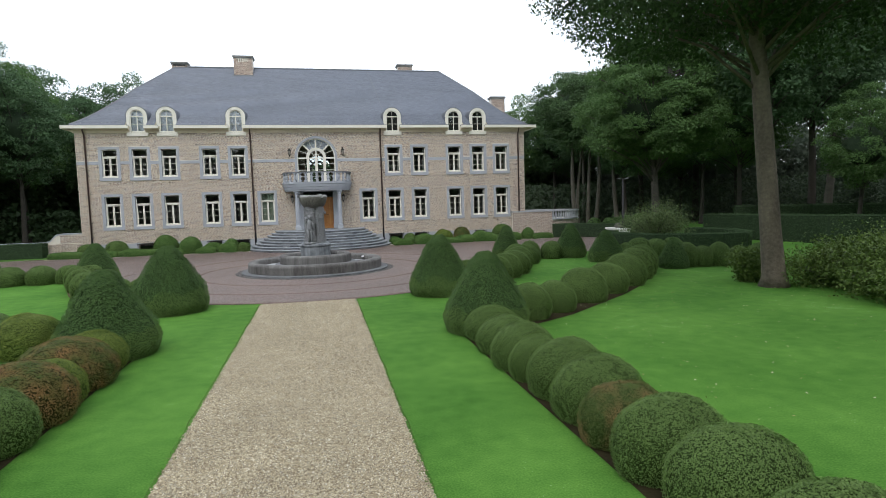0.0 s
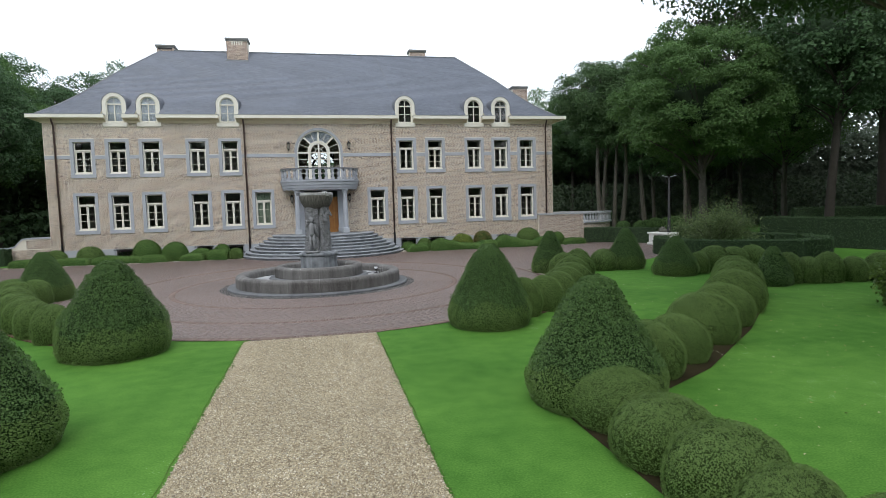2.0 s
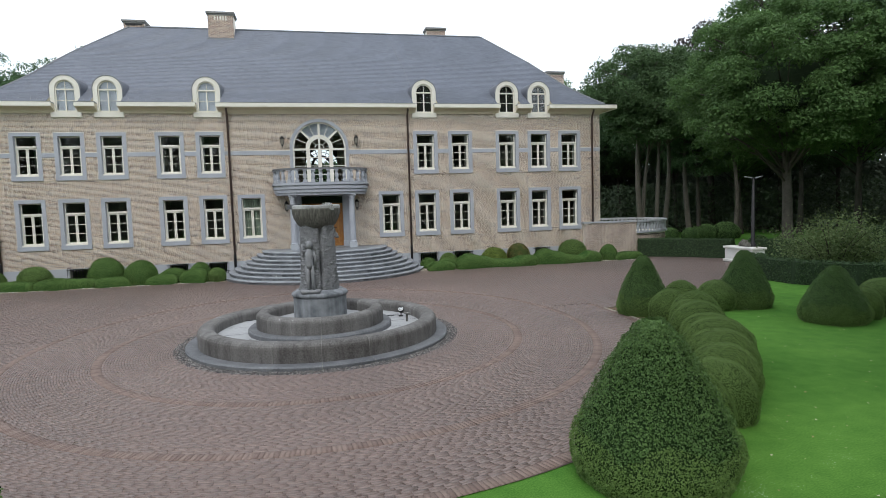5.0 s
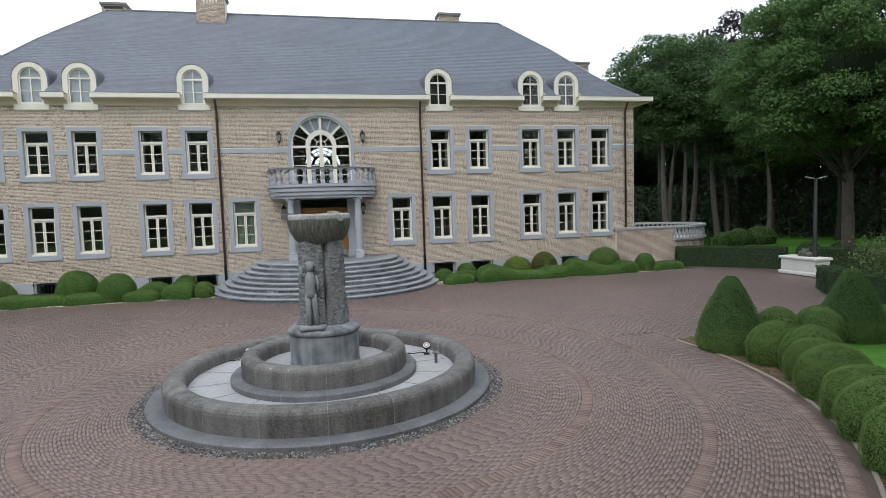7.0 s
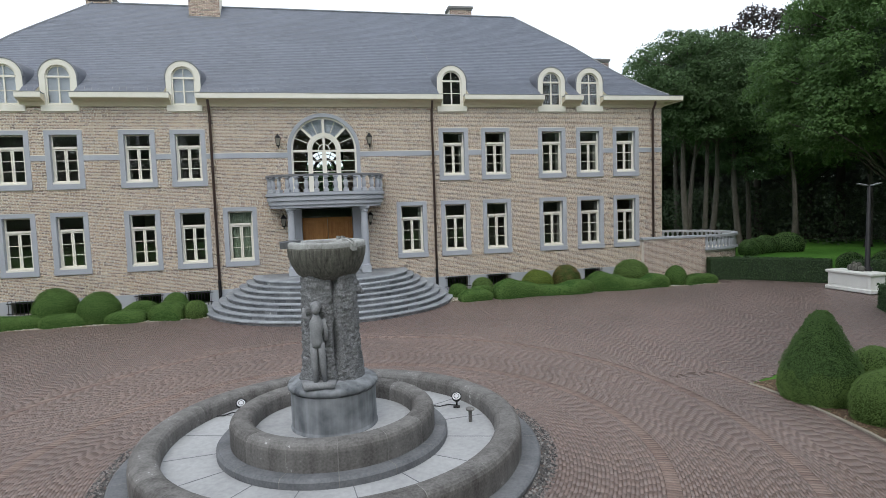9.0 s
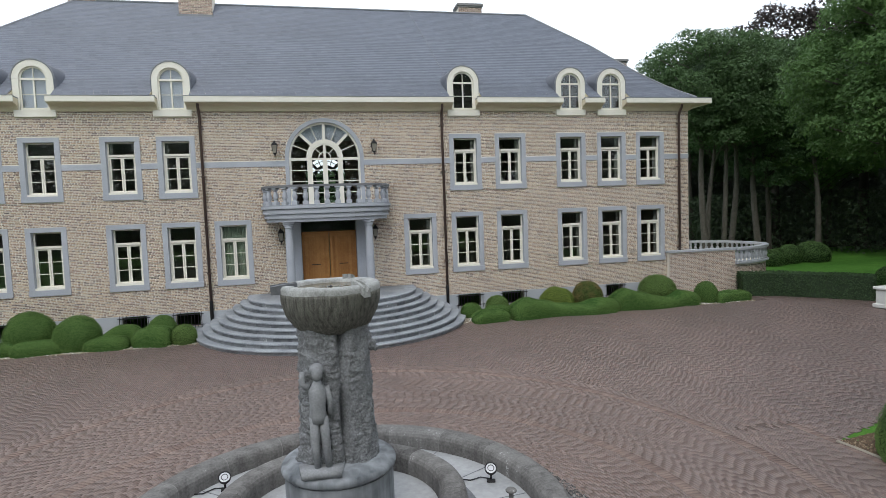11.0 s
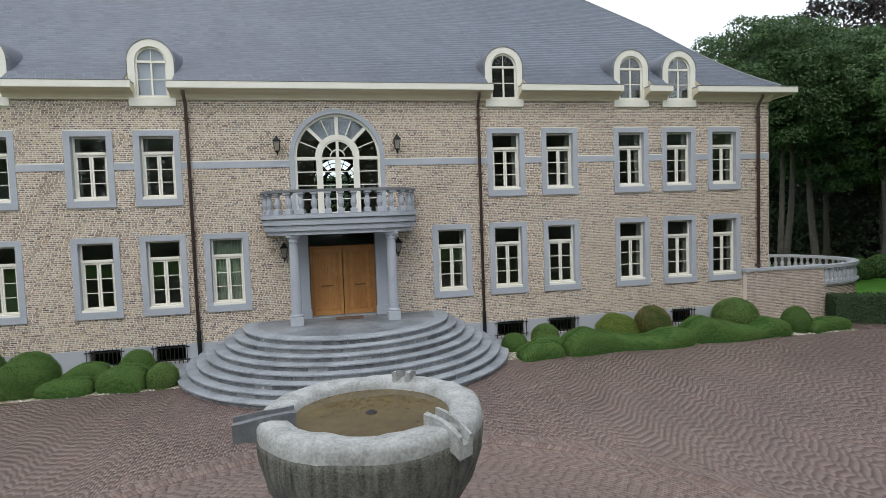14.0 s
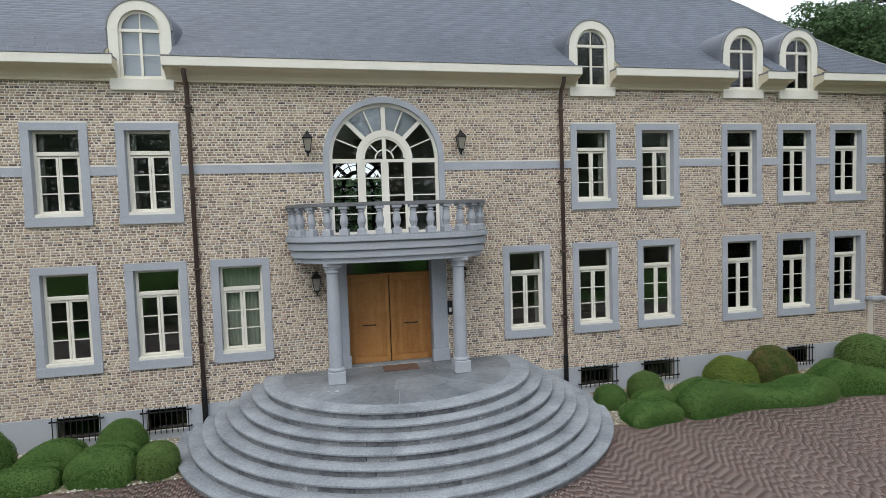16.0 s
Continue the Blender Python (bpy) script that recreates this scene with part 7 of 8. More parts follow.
BIG = tree_meshes(26, 19.5, 7.3, 4.9, SHADE_LEAF, 200000, 0.066, OLDBARK, 0.31, -1.0, clumps=140, spread=(0.13, 0.26), sway=0.06, core=0.20, under=1.0)
MAPLE = tree_meshes(27, 13.2, 4.9, 3.6, TREE_LEAF, 150000, 0.067, BARK, 0.28, clumps=135, spread=(0.15, 0.25), core=0.45, flat=0.7, under=0.35)
TALL = [tree_meshes(28, 18, 4.4, 8.5, PARK_LEAF, 30000, 0.10, BARK, 0.27, sway=0.35, clumps=70), tree_meshes(29, 17, 4.2, 8.0, PARK_LEAF, 30000, 0.10, BARK, 0.22, sway=0.4, clumps=70)]
tree(BIG, 13.55, -26.9, 1.0, 0, "old park tree with a thick bare grey trunk and overhanging crown", "park_tree", "park trees")
tree(MAPLE, 23.6, -4.4, 1.0, 0, "broad maple with layered green foliage beside the planter", "park_tree", "park trees")
woods = random.Random(31)
spots = [(31.5, 14.0, 0), (34.5, 12.5, 2), (37.0, 9.0, 3), (37.5, 4.0, 2), (29.0, -9.0, 3), (33.5, -7.5, 0), (38.5, -4.0, 1),
         (31.0, -14.0, 2), (36.0, -13.0, 3), (34.0, -20.0, 0), (28.5, -23.5, 1), (40.0, -20.0, 2), (25.5, -29.0, 3), (31.0, -30.0, 0), (37.0, -28.0, 1), (22.0, -35.0, 2), (27.0, -37.0, 3), (42.0, 10.0, 0), (45.0, -8.0, 1), (44.0, -15.0, 3), (41.0, 18.0, 2), (31.0, 22.0, 1), (36.0, 24.0, 3),
         (-22.0, 8.0, 0), (-25.5, 5.5, 1), (-29.0, 8.0, 3), (-24.0, 13.0, 2), (-32.0, 3.5, 0), (-35.0, 8.0, 1), (-28.0, 14.0, 3), (-20.0, 16.0, 0), (-38.0, 1.0, 2), (-36.0, -5.0, 1), (-33.0, -10.0, 0), (-40.0, -10.0, 3), (-34.0, -17.0, 2), (-18.5, 21.0, 1), (-42.0, 8.0, 3), (-12.0, 24.0, 0), (-19.0, 26.0, 1), (-22.5, 21.0, 3), (-27.0, 20.0, 1), (-31.0, 16.0, 3), (-15.5, 22.0, 0)]
for x, y, k, s in ((25.1, 12.0, 0, 1.0), (25.95, 12.3, 1, 0.95), (26.8, 12.2, 1, 1.0), (28.0, 13.2, 0, 0.95), (30.4, 13.5, 0, 1.0), (33.0, 11.5, 1, 1.0)):
    tree(TALL[k], x, y, s * 0.86, 70 * x)
for x, y, k in spots:
    tree(KITS[k], x, y, woods.uniform(0.85, 1.1) * (0.81 if x < 0 else 0.85 if y > 8 else 0.55 if y < -12 else 1.06), woods.uniform(0, 360))
for x, y, k, s in ((25.5, 30.0, 2, 0.95), (29.5, 28.0, 0, 0.86), (33.0, 30.0, 2, 1.0)):
    tree(KITS[k], x, y, s, 40 * x)
tree(COPPER, 40.0, 14.0, 1.1, 0, "tall copper beech with dark purple-brown foliage", "copper_beech")
tree(COPPER, 36.0, 18.0, 1.0, 90, "tall copper beech with dark purple-brown foliage", "copper_beech")


def thicket(name, line, h0, h1, count, seed, leaf, size, label, depth=3.0):
    """Dense undergrowth along a line."""
    g = np.random.default_rng(seed)
    P = []
    for (x0, y0), (x1, y1) in zip(line, line[1:]):
        ln = math.dist((x0, y0), (x1, y1))
        n = int(count * ln)
        u = g.random(n)
        z = h0 + (h1 - h0) * g.random(n)
        wob = np.sin(u * ln * 0.9 + seed) * 0.8 + np.sin(u * ln * 2.3) * 0.4
        o = g.normal(size=n) * depth * 0.4 + wob
        dx, dy = (x1 - x0) / ln, (y1 - y0) / ln
        P.append(np.stack([x0 + dx * u * ln - dy * o, y0 + dy * u * ln + dx * o, z], 1))
    P = np.concatenate(P)
    Nn = g.normal(size=P.shape) * 0.4 + np.array((0, -0.4, 0.8))
    ob = put(name, leaves_at(P, Nn, size, leaf, random.Random(seed), name=name), kind="stuff")
    tagged(ob, label, "woodland", "", "stuff")


# lumpy band in the shade colour, added to darken gaps between far leaves
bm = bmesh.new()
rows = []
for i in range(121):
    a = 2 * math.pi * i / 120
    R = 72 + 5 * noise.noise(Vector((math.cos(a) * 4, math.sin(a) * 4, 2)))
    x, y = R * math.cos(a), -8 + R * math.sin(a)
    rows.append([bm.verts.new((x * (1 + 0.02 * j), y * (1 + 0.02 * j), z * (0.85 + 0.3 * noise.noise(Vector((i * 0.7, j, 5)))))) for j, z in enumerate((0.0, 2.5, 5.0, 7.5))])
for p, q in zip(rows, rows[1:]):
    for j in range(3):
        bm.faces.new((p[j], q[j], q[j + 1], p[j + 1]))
tagged(part("woodland_backdrop", bm, CORE), "dark backing band added behind the far woodland", "woodland", "", "structure")
thicket("far_woods", [(-75, -30), (-55, 5), (-40, 30)], 0.0, 16.0, 500, 41, OAK_LEAF, 0.34, "dense dark woodland closing the park", 5.0)
thicket("far_woods", [(-40, 30), (0, 45), (32, 40)], 0.0, 8.0, 180, 45, OAK_LEAF, 0.45, "dense dark woodland closing the park", 5.0)
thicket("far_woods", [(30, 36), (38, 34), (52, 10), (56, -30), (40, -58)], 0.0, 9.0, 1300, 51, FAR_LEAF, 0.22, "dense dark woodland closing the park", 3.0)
thicket("far_woods", [(-70, -35), (-52, 5), (-38, 27), (0, 42), (38, 34)], 0.0, 8.5, 450, 46, HEDGE_LEAF, 0.38, "dense dark woodland closing the park", 3.0)
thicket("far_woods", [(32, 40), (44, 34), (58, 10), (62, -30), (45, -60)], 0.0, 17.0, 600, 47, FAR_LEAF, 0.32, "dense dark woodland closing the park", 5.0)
thicket("far_woods", [(-62, -28), (-46, -2), (-33, 14), (-18, 20)], 0.0, 9.0, 500, 48, HEDGE_LEAF, 0.35, "dense dark woodland closing the park", 3.0)
# unseen woods added behind the camera to block low sky and darken reflections
thicket("far_woods", [(-75, -30), (-52, -56), (0, -62), (30, -60), (45, -60)], 0.0, 17.0, 600, 49, OAK_LEAF, 0.36, "dense dark woodland closing the park", 5.0)
thicket("far_woods", [(-60, -26), (-44, 0), (-31, 15)], 5.0, 14.5, 170, 50, OAK_LEAF, 0.4, "dense dark woodland closing the park", 4.0)
thicket("undergrowth", [(-45, 3), (-30, 12), (-19, 15)], 0.0, 3.0, 130, 42, HEDGE_LEAF, 0.25, "dark undergrowth beneath the trees", 3.0)
thicket("undergrowth", [(22, 21), (33, 18), (44, 8), (46, -6), (42, -22), (34, -36)], 0.0, 4.5, 420, 43, DIM_LEAF, 0.13, "dark undergrowth beneath the trees", 3.5)


def shrub(x, y, r, h, leaf, count, seed, size, label):
    g = np.random.default_rng(seed)
    rng = random.Random(seed)
    e = thing("shrub", x, y)
    tagged(e, label, "shrub", "shrubs")
    bm = bmesh.new()
    P = []
    for i in range(26):
        a, t = rng.uniform(0, 6.28), rng.uniform(0.15, 1.0)
        tip = Vector((r * t * math.cos(a), r * t * math.sin(a), h * (1 - 0.45 * t * t) * rng.uniform(0.75, 1.05)))
        tube(bm, [(0.1 * math.cos(a), 0.1 * math.sin(a), 0), tip * 0.55 + Vector((0, 0, 0.1 * h)), tip], [0.03, 0.018, 0.006], 5)
        n = count // 26
        u = g.random((n, 1)) ** 0.6
        P.append(np.array(tip) * u * np.array((1, 1, 1.0)) + g.normal(size=(n, 3)) * 0.17 * r)
    P = np.concatenate(P)
    P[:, 2] = np.abs(P[:, 2])
    part("stem", bm, DARKBARK, e)
    Nn = g.normal(size=P.shape) * 0.5 + np.array((0, 0, 0.8))
    put("leaves", leaves_at(P, Nn, size, leaf, rng), e, kind="stuff")


shrub(18.9, -11.9, 1.9, 2.3, GREYGREEN_LEAF, 16000, 51, 0.045, "loose airy shrub with grey-green leaves behind the hedge")
for x, y, r, h, k in ((15.3, -27.4, 1.5, 1.15, 52), (15.2, -29.2, 1.7, 1.35, 53), (17.2, -28.2, 1.9, 1.5, 54), (13.75, -25.7, 0.8, 0.95, 55), (17.0, -31.0, 2.1, 1.6, 56), (14.55, -30.6, 1.1, 1.0, 57)):
    shrub(x, y, r, h, EVERGREEN_LEAF, 22000, k, 0.042, "low leafy evergreen shrub under the park tree")
for x, y, r, h in ((25.4, 8.5, 0.75, 0.95), (26.5, 7.7, 0.7, 0.95), (27.4, 8.2, 0.7, 0.95), (28.5, 8.6, 0.85, 1.1), (30.2, 8.6, 1.2, 1.2), (24.5, -1.5, 0.7, 0.9), (25.6, -2.4, 0.8, 1.0)):
    box_ball(x, y, r, h, "dark", label="rounded clipped shrub on the far lawn", group="lawn shrubs")

# ---- pieces: bricks, pavers, gravel and fallen leaves ----
# English bond: courses of brick sides and of brick ends in turn, with wide lime joints
CRS, STRETCH, HEAD = 0.0555, 0.188, 0.094
gsp = np.random.default_rng(3)
bx2, bz2, bw2, bh2 = [], [], [], []
for r in range(int((8.12 - 0.745) / CRS)):
    z = 0.745 + CRS * (r + 0.5)
    head = bool(r % 2)
    x = HX0 - (HEAD / 2 if head else 0) - gsp.uniform(0, 0.03)
    while x < HX1:
        w = (HEAD if head else STRETCH) + gsp.uniform(-0.010, 0.010)
        if not head and gsp.random() < 0.08:
            w = HEAD
        a, b = max(x, HX0), min(x + w, HX1)
        if b - a > 0.03:
            bx2.append((a + b) / 2), bz2.append(z), bw2.append((b - a) / 2 - (gsp.uniform(0.007, 0.014) if head else gsp.uniform(0.010, 0.018))), bh2.append(head)
        x += w
bx2, bz2, bw2, bh2 = [np.array(q) for q in (bx2, bz2, bw2, bh2)]
# bricks are cut where they meet the stone surrounds, the arch and the dormers
cut = []
for x, z, w, head in zip(bx2, bz2, bw2, bh2):
    gaps = [(a - 0.004, b + 0.004) for a, b, c, d in covers if c - 0.014 < z < d + 0.014 and a < x + w and b > x - w]
    if ARCH_Z - 0.01 < z < ARCH_Z + ARCH_R:
        k = math.sqrt(ARCH_R ** 2 - max(z - ARCH_Z, 0) ** 2) + 0.004
        gaps.append((ARCH_X - k, ARCH_X + k))
    if z > DZ0 - 0.03:
        gaps += [(d - 0.64, d + 0.64) for d in DORMER_X]
    runs = [(x - w, x + w)]
    for a, b in gaps:
        runs = [q for p in runs for q in ((p[0], min(p[1], a)), (max(p[0], b), p[1])) if q[1] - q[0] > 0.025] if any(a < p[1] and b > p[0] for p in runs) else runs
    cut += [((p + q) / 2, z, (q - p) / 2, head) for p, q in runs]
bx2, bz2, bw2, bh2 = [np.array(q) for q in zip(*cut)]
mixed = gsp.permutation(len(bx2))
bx2, bz2, bw2, bh2 = bx2[mixed], bz2[mixed], bw2[mixed], bh2[mixed]
single = (bx2 > 1.66) & (bx2 < 2.75) & (bz2 > 1.3) & (bz2 < 3.05) & ~((bx2 < 1.9) & (bz2 > 2.1) & (bz2 < 2.7))


def skin(x, z, w, material=BRICK):
    n = len(x)
    g = np.random.default_rng(9)
    p = -0.007 - g.uniform(0, 0.004, n)
    h = 0.0200 + g.uniform(-0.003, 0.002, n)
    v = np.zeros((n, 8, 3), np.float32)
    for k, (sx, sz) in enumerate(((-1, -1), (1, -1), (1, 1), (-1, 1))):
        v[:, k] = np.stack([x + sx * (w - 0.002), p, z + sz * (h - 0.002)], 1)
        v[:, k + 4] = np.stack([x + sx * w, np.full(n, 0.001), z + sz * h], 1)
    f = np.array([(0, 1, 2, 3), (4, 5, 1, 0), (5, 6, 2, 1), (6, 7, 3, 2), (7, 4, 0, 3)])
    return from_arrays("brickwork", v, f[None] + 8 * np.arange(n)[:, None, None], material)


for head, material, label in ((False, BRICK, "old buff bricks in lime mortar"), (True, DARKBRICK, "burnt dark brick ends between the buff bricks")):
    q = ~single & (bh2 == head)
    put("brickwork", skin(bx2[q], bz2[q], bw2[q], material), front_wall, kind="stuff", label=label)
brick_shapes = {}
for x, z, w, head in list(zip(bx2[single], bz2[single], bw2[single], bh2[single])):
    key = (round(float(w) * 200) / 200, bool(head))
    if key not in brick_shapes:
        brick_shapes[key] = skin(np.array([0.0]), np.array([0.0]), np.array([key[0]]), DARKBRICK if head else BRICK)
    put("brick", brick_shapes[key], front_wall, pose(float(x), 0, float(z)))

# clay pavers: rings round the fountain, rows beyond
paving = thing("clay_paving")
tagged(paving, "reddish brown clay brick paving laid in rings round the fountain", "pavement", "", "structure")
gp = np.random.default_rng(12)
cx_, cy_, ux_, uy_, hw_, hd_, pale_ = [], [], [], [], [], [], []
PITCH = 0.054
r = 3.30
RINGS = ((3.3, 3.3, 3.3, -15.47), (4.87, 4.87, 4.95, -15.45), (6.9, 6.80, 7.55, -14.95), (8.65, 8.32, 9.35, -14.95), (9.2, 8.9, 9.9, -14.95))


def oval(r):
    """Half width, half depth and middle of the oval row of pavers at r."""
    for p, q in zip(RINGS, RINGS[1:]):
        if r <= q[0]:
            u = (r - p[0]) / (q[0] - p[0])
            return [m + (n - m) * u for m, n in zip(p[1:], q[1:])]
    return RINGS[-1][1:]


while r < COURT_R:
    band = abs(r - 6.9) < 0.11 or abs(r - 4.87) < 0.09 or r > COURT_R - 0.2
    pw = 0.072 if band else 0.205
    r_next = r + (0.21 if band else PITCH)
    ra, rb, ry = oval((r + r_next) / 2)
    n = int(math.pi * (ra + rb) / pw)
    a = 2 * np.pi * (np.arange(n) + gp.random()) / n
    lo, hi = oval(r), oval(r_next)
    x, yy = FX + ra * np.cos(a), ry + rb * np.sin(a)
    ln = np.hypot(np.sin(a) * ra, np.cos(a) * rb)
    thick = np.hypot((hi[0] - lo[0]) * np.cos(a), hi[2] - lo[2] + (hi[1] - lo[1]) * np.sin(a))
    keep = (r < 7.3) | (yy < -13.6)
    for store, q in ((cx_, x), (cy_, yy), (ux_, -np.sin(a) * ra / ln), (uy_, np.cos(a) * rb / ln), (hw_, np.pi * ln / n - 0.0004), (hd_, thick / 2 - 0.0012 - gp.uniform(0, 0.0012, n)), (pale_, np.full(n, band))):
        store.append(q[keep])
    r = r_next
# rows square to the house between the rings and the front
x, yy = np.meshgrid(np.arange(-26, 21.6, PITCH), np.arange(-16.4, -0.9, 0.205))
x = x + 0.025 * np.sin(yy * 0.6)
yy = yy + gp.uniform(-0.1, 0.1, (1, x.shape[1])) + gp.normal(size=yy.shape) * 0.004
x, yy = x.ravel(), yy.ravel()
ra, rb, ry = oval(7.3)
ok = (np.hypot((x - FX) / ra, (yy - ry) / rb) > 1.004) & ((yy > -13.5) | (np.hypot((x - FX) / oval(8.65)[0], (yy - oval(8.65)[2]) / oval(8.65)[1]) > 1.0))
ok &= inside(COURT, x, yy) & (np.hypot(x - SX, yy - SY) > 4.8) & ~((yy > -2.3) & (np.abs(x) < 17.6) & (np.abs(x) > 4.3))
x, yy = x[ok], yy[ok]
for store, q in ((cx_, x), (cy_, yy), (ux_, np.zeros(len(x))), (uy_, np.ones(len(x))), (hw_, np.full(len(x), 0.1022)), (hd_, np.full(len(x), PITCH / 2 - 0.0012) - gp.uniform(0, 0.0012, len(x))), (pale_, np.zeros(len(x), bool))):
    store.append(q)
cx_, cy_, ux_, uy_, hw_, hd_, pale_ = [np.concatenate(q) for q in (cx_, cy_, ux_, uy_, hw_, hd_, pale_)]
ok = inside(COURT, cx_, cy_)
ok = gp.permutation(np.nonzero(ok)[0])
cx_, cy_, ux_, uy_, hw_, hd_, pale_ = [q[ok] for q in (cx_, cy_, ux_, uy_, hw_, hd_, pale_)]
lone = ~pale_ & (np.abs(cx_ - 5.6) < 1.0) & (np.abs(cy_ + 5.0) < 1.4)
hh_ = 0.008 + gp.uniform(-0.002, 0.002, len(cx_))
# paving nearer the house takes the darker tone, its border mixed at random
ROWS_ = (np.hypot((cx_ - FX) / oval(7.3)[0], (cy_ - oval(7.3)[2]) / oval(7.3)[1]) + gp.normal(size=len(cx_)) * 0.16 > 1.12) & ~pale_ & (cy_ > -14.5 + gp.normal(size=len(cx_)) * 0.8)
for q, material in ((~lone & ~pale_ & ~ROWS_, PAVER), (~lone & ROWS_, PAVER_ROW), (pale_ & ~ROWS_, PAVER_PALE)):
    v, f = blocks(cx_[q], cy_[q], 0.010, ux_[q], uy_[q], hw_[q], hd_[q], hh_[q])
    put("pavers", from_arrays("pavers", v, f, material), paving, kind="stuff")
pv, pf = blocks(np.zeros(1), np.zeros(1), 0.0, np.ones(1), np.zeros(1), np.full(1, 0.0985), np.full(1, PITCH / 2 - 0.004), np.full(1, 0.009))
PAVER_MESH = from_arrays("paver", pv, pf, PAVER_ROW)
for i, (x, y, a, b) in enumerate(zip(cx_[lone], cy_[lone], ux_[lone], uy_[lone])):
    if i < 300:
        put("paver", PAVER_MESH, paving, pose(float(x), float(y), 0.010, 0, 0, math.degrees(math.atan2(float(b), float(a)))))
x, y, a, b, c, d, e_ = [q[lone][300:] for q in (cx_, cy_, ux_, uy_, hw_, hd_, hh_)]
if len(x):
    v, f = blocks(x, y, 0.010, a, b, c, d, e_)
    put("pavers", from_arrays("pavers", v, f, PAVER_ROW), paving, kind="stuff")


def scatter_stones(name, X, Y, size, z, material, seed, label, category):
    """Small angular stones lying on the ground."""
    n = len(X)
    g = np.random.default_rng(seed)
    s = size * g.uniform(0.55, 1.35, n)
    a = g.uniform(0, 6.28, n)
    v = np.zeros((n, 4, 3), np.float32)
    for k, (px, py, pz) in enumerate(((-1, -0.75, -0.1), (1, -0.7, -0.1), (0.1, 1.0, -0.1), (0.0, 0.0, 0.75))):
        jx, jy, jz = px + g.uniform(-0.35, 0.35, n), py + g.uniform(-0.35, 0.35, n), pz * g.uniform(0.6, 1.2, n)
        v[:, k, 0] = X + s * (jx * np.cos(a) - jy * np.sin(a))
        v[:, k, 1] = Y + s * (jx * np.sin(a) + jy * np.cos(a))
        v[:, k, 2] = z + s * jz
    f = np.array([(0, 1, 3), (1, 2, 3), (2, 0, 3)])
    ob = put(name, from_arrays(name, v, f[None] + 4 * np.arange(n)[:, None, None], material, corners=3), kind="stuff")
    tagged(ob, label, category, "", "stuff")


gg = np.random.default_rng(17)
n = 190000
Y = -24.3 - 13.6 * gg.random(n)
X = gg.uniform(-1.67, 1.09, n) + 0.012 * gg.normal(size=n)
scatter_stones("gravel", X, Y, 0.0122, 0.012, PEBBLE, 18, "loose pale beige and brown gravel stones", "gravel")
n = 7000
A, Rr = gg.uniform(0, 2 * np.pi, n), 3.18 + 0.26 * gg.random(n)
scatter_stones("pebble_ring", FX + Rr * np.cos(A), FY + 0.31 + Rr * np.sin(A), 0.030, 0.01, DARKPEBBLE, 19, "ring of grey river pebbles round the fountain", "pebbles")
n = 9000
X = np.concatenate([gg.uniform(4.3, 16.8, n // 2), gg.uniform(-16.4, -4.1, n // 2)])
scatter_stones("bed_gravel", X, gg.uniform(-2.35, -0.05, n), 0.03, 0.03, PALEPEBBLE, 20, "pale gravel between the box cushions", "gravel")
for line in ([(3.02, -41.0), (3.02, -30.2), (4.4, -28.6), (6.2, -27.3), (8.8, -25.1), (10.7, -22.3), (12.0, -22.8), (10.4, -24.9), (8.7, -26.6), (6.1, -28.8), (4.1, -30.0), (4.05, -41.0)], [(-3.5, -38.0), (-3.5, -28.6), (-5.2, -27.6), (-5.2, -29.4), (-4.6, -38.0)]):
    sheet("hedge_bed", line, 0.008, SOIL, "strip of dark soil under the box hedge", "bed")
# soil under the hedges and fallen leaves on the lawn
LITTER = piece_mat("fallen_leaf", [(1, (0.42, 0.40, 0.22)), (1, (0.50, 0.47, 0.34)), (0.7, (0.30, 0.24, 0.10)), (0.5, (0.22, 0.30, 0.10))], 0.7, 40, 0.1)
n = 1500
X, Y = gg.uniform(4.5, 20, n), gg.uniform(-36, -16, n)
P = np.stack([X, Y, np.full(n, 0.02)], 1).astype(np.float32)
ok = np.hypot(X - FX, Y - FY) > COURT_R + 0.6
lit = put("fallen_leaves", leaves_at(P[ok], np.tile(np.array((0, 0, 1.0), np.float32), (int(ok.sum()), 1)), 0.019, LITTER, random.Random(3), (0.0, 0.01), 0.25, 0.6, "fallen_leaves"), kind="stuff")
tagged(lit, "scattered pale fallen leaves on the lawn", "leaves", "", "stuff")


# thin pale edging and a strip of bark mulch along the court
MULCH = mat("bark_mulch", [(0.050, 0.034, 0.022), (0.10, 0.066, 0.042), (0.17, 0.115, 0.075)], 6, 0.95, 70, 1.0, 0.02, spec=0.1)
EDGING = mat("pale_edging_stone", [(0.26, 0.235, 0.19), (0.38, 0.345, 0.28)], 3, 0.9, 40, 0.3)


def beside(edge, a, b):
    """A strip between two offsets outside a curved edge."""
    def off(d):
        return [(x + d * (x - FX) / math.hypot(x - FX, y - FY), y + d * (y - FY) / math.hypot(x - FX, y - FY)) for x, y in edge]
    return off(a) + off(b)[::-1]


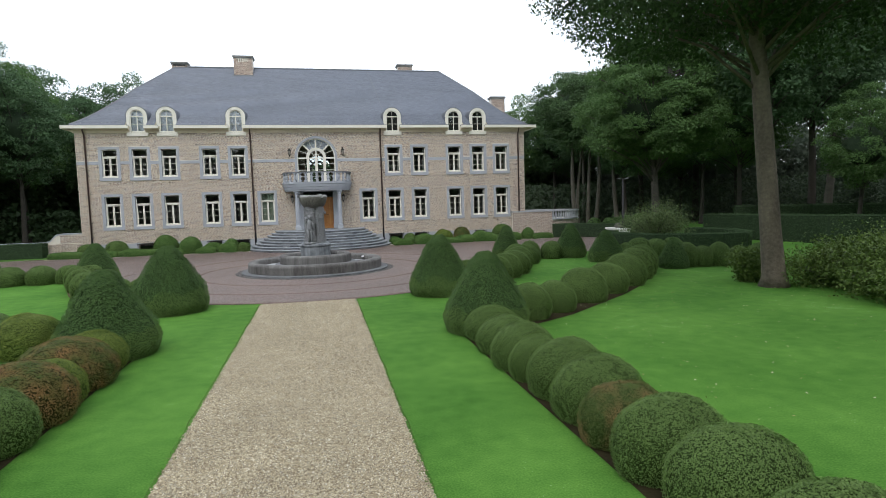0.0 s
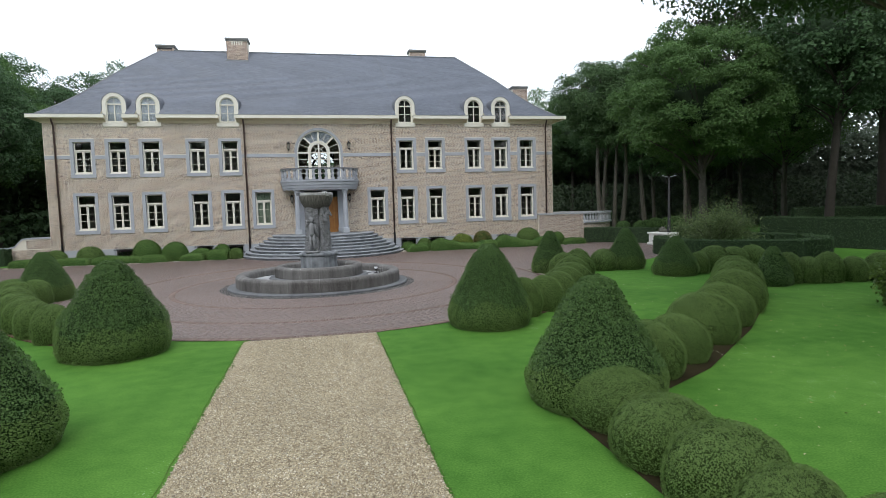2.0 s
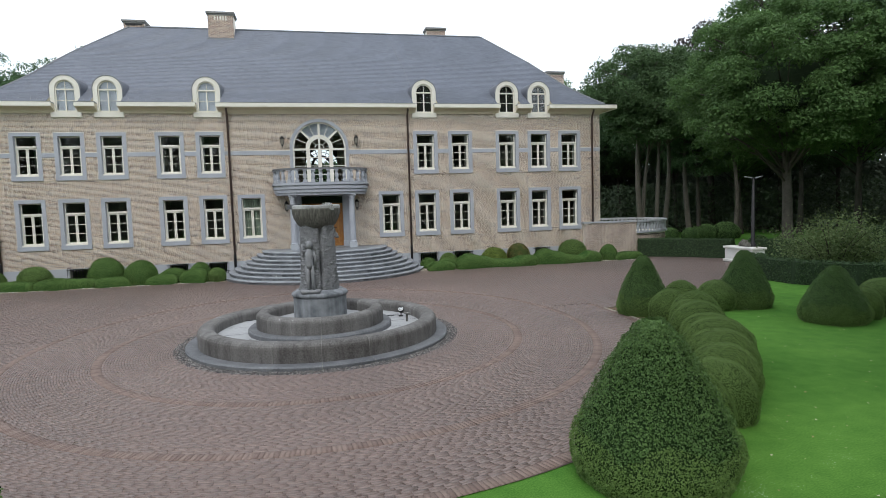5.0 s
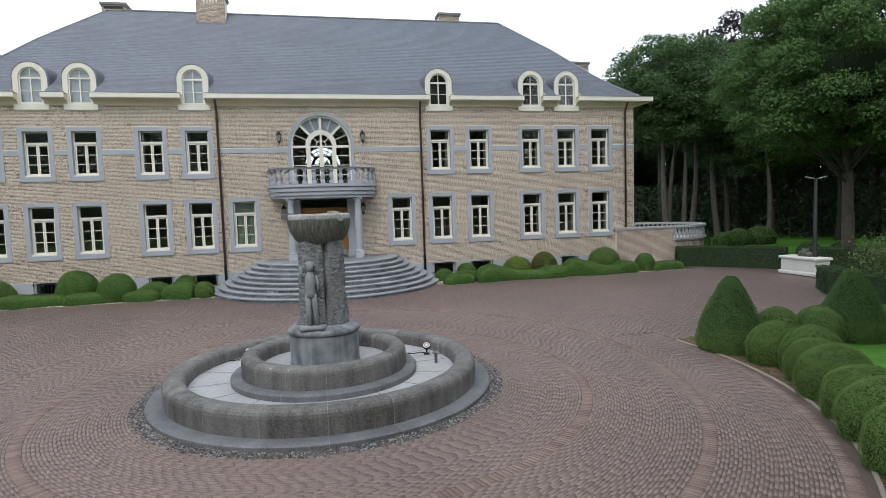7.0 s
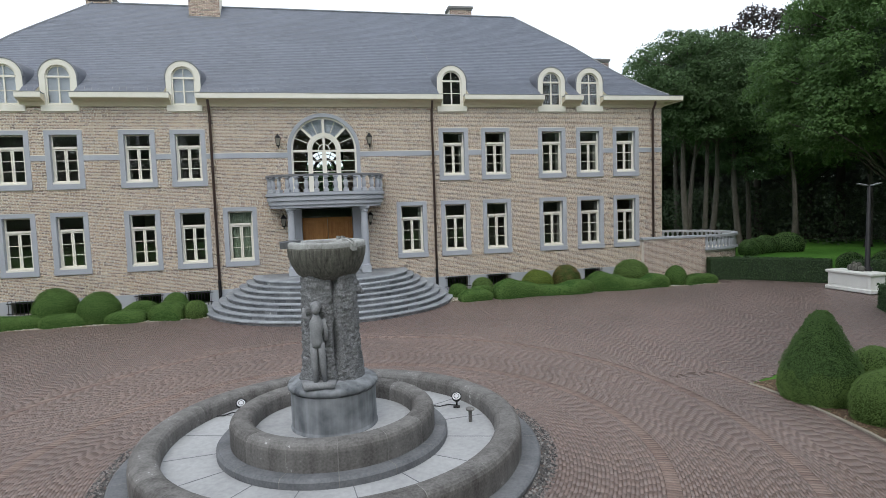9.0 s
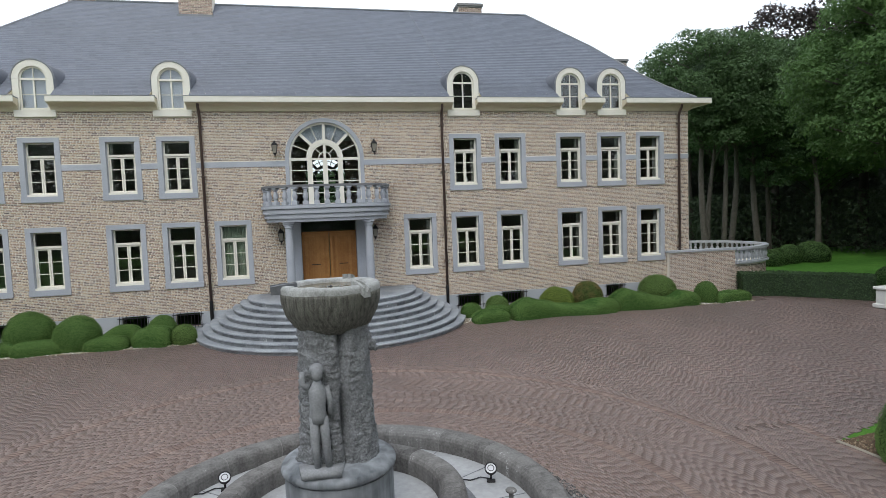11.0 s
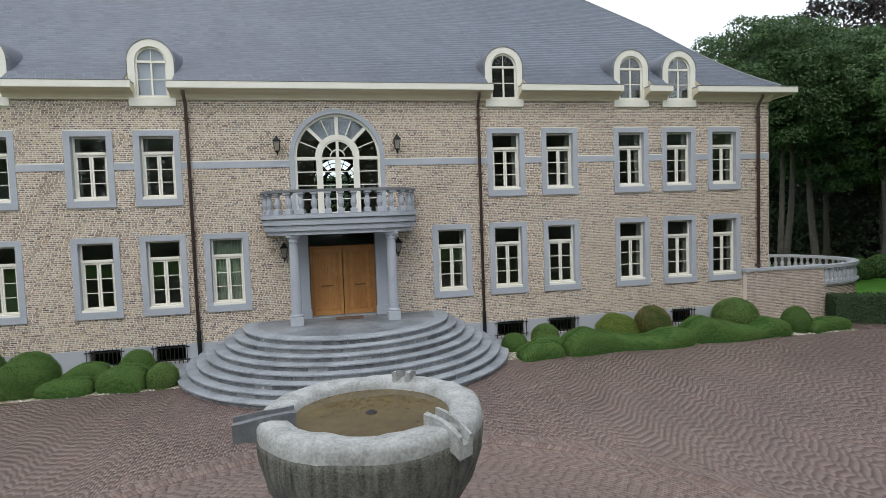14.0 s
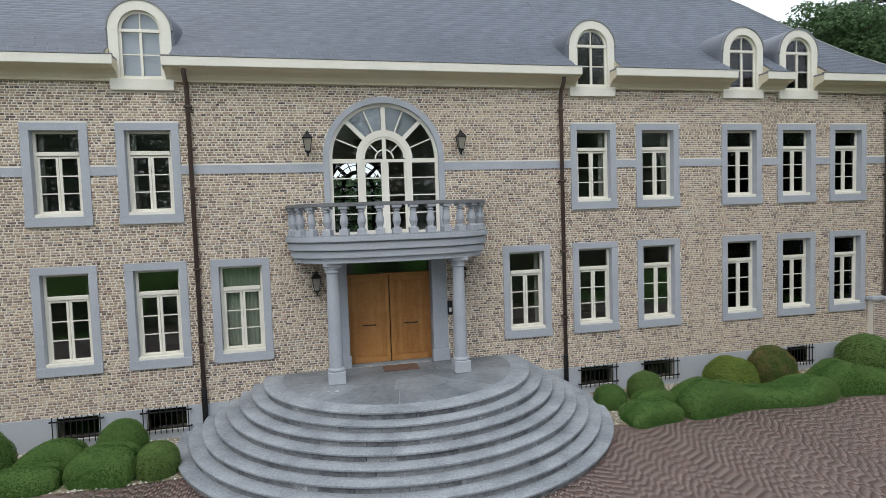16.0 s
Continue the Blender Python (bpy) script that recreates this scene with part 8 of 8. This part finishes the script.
CHIP = piece_mat("bark_chip", [(1, (0.12, 0.078, 0.048)), (1, (0.20, 0.135, 0.085)), (0.8, (0.07, 0.047, 0.03)), (0.4, (0.30, 0.23, 0.15)), (0.2, (0.10, 0.14, 0.05))], 0.9, 60, 0.2)
for k, edge in enumerate((EDGE_E[7:], EDGE_W[:-7])):
    tagged(part("kerb", slab(bmesh.new(), beside(edge, 0.002, 0.055), 0.0, 0.034), EDGING), "thin pale stone edging of the court", "kerb", "", "structure")
    tagged(part("mulch_strip", slab(bmesh.new(), beside(edge, 0.058, 0.95), 0.0, 0.016), MULCH), "strip of brown bark mulch under the box balls", "bed", "", "structure")
    n = 7000
    j = gg.integers(0, len(edge) - 1, n)
    e = np.array(edge)
    p = e[j] + (e[j + 1] - e[j]) * gg.random((n, 1))
    q = (p - np.array((FX, FY))) / np.linalg.norm(p - np.array((FX, FY)), axis=1, keepdims=True)
    p = p + q * (0.03 + 0.85 * gg.random((n, 1)) ** 1.4)
    scatter_stones("bark_chips", p[:, 0], p[:, 1], 0.016, 0.018, CHIP, 31 + k, "loose brown bark chips and fallen leaves", "mulch")

# grass creeping over the path's edges
BLADE = leaf_mat("edge_grass_blade", [(0.075, 0.150, 0.030), (0.105, 0.190, 0.042), (0.15, 0.23, 0.070)], trans=0.3)
n = 3000
Y = gg.uniform(-38.0, -24.4, n)
east = gg.random(n) < 0.5
edge = np.where(east, 1.09, -1.68)
reach = 0.05 + 0.045 * np.sin(Y * 2.3 + 3 * east) + 0.03 * np.sin(Y * 7.1)
X = edge + np.where(east, -1, 1) * (reach * gg.random(n) ** 1.5 - 0.03)
P = np.stack([X, Y, np.full(n, 0.026)], 1).astype(np.float32)
up = gg.normal(size=(n, 3)) * np.array((1.0, 1.0, 0.6)) + np.array((0, 0, 0.8))
tufts = put("edge_grass", leaves_at(P, up.astype(np.float32), 0.011, BLADE, random.Random(8), (0.0, 0.004), 0.3, 0.45, "edge_grass"), kind="stuff")
tagged(tufts, "short ragged grass along the edges of the gravel path", "grass", "", "stuff")
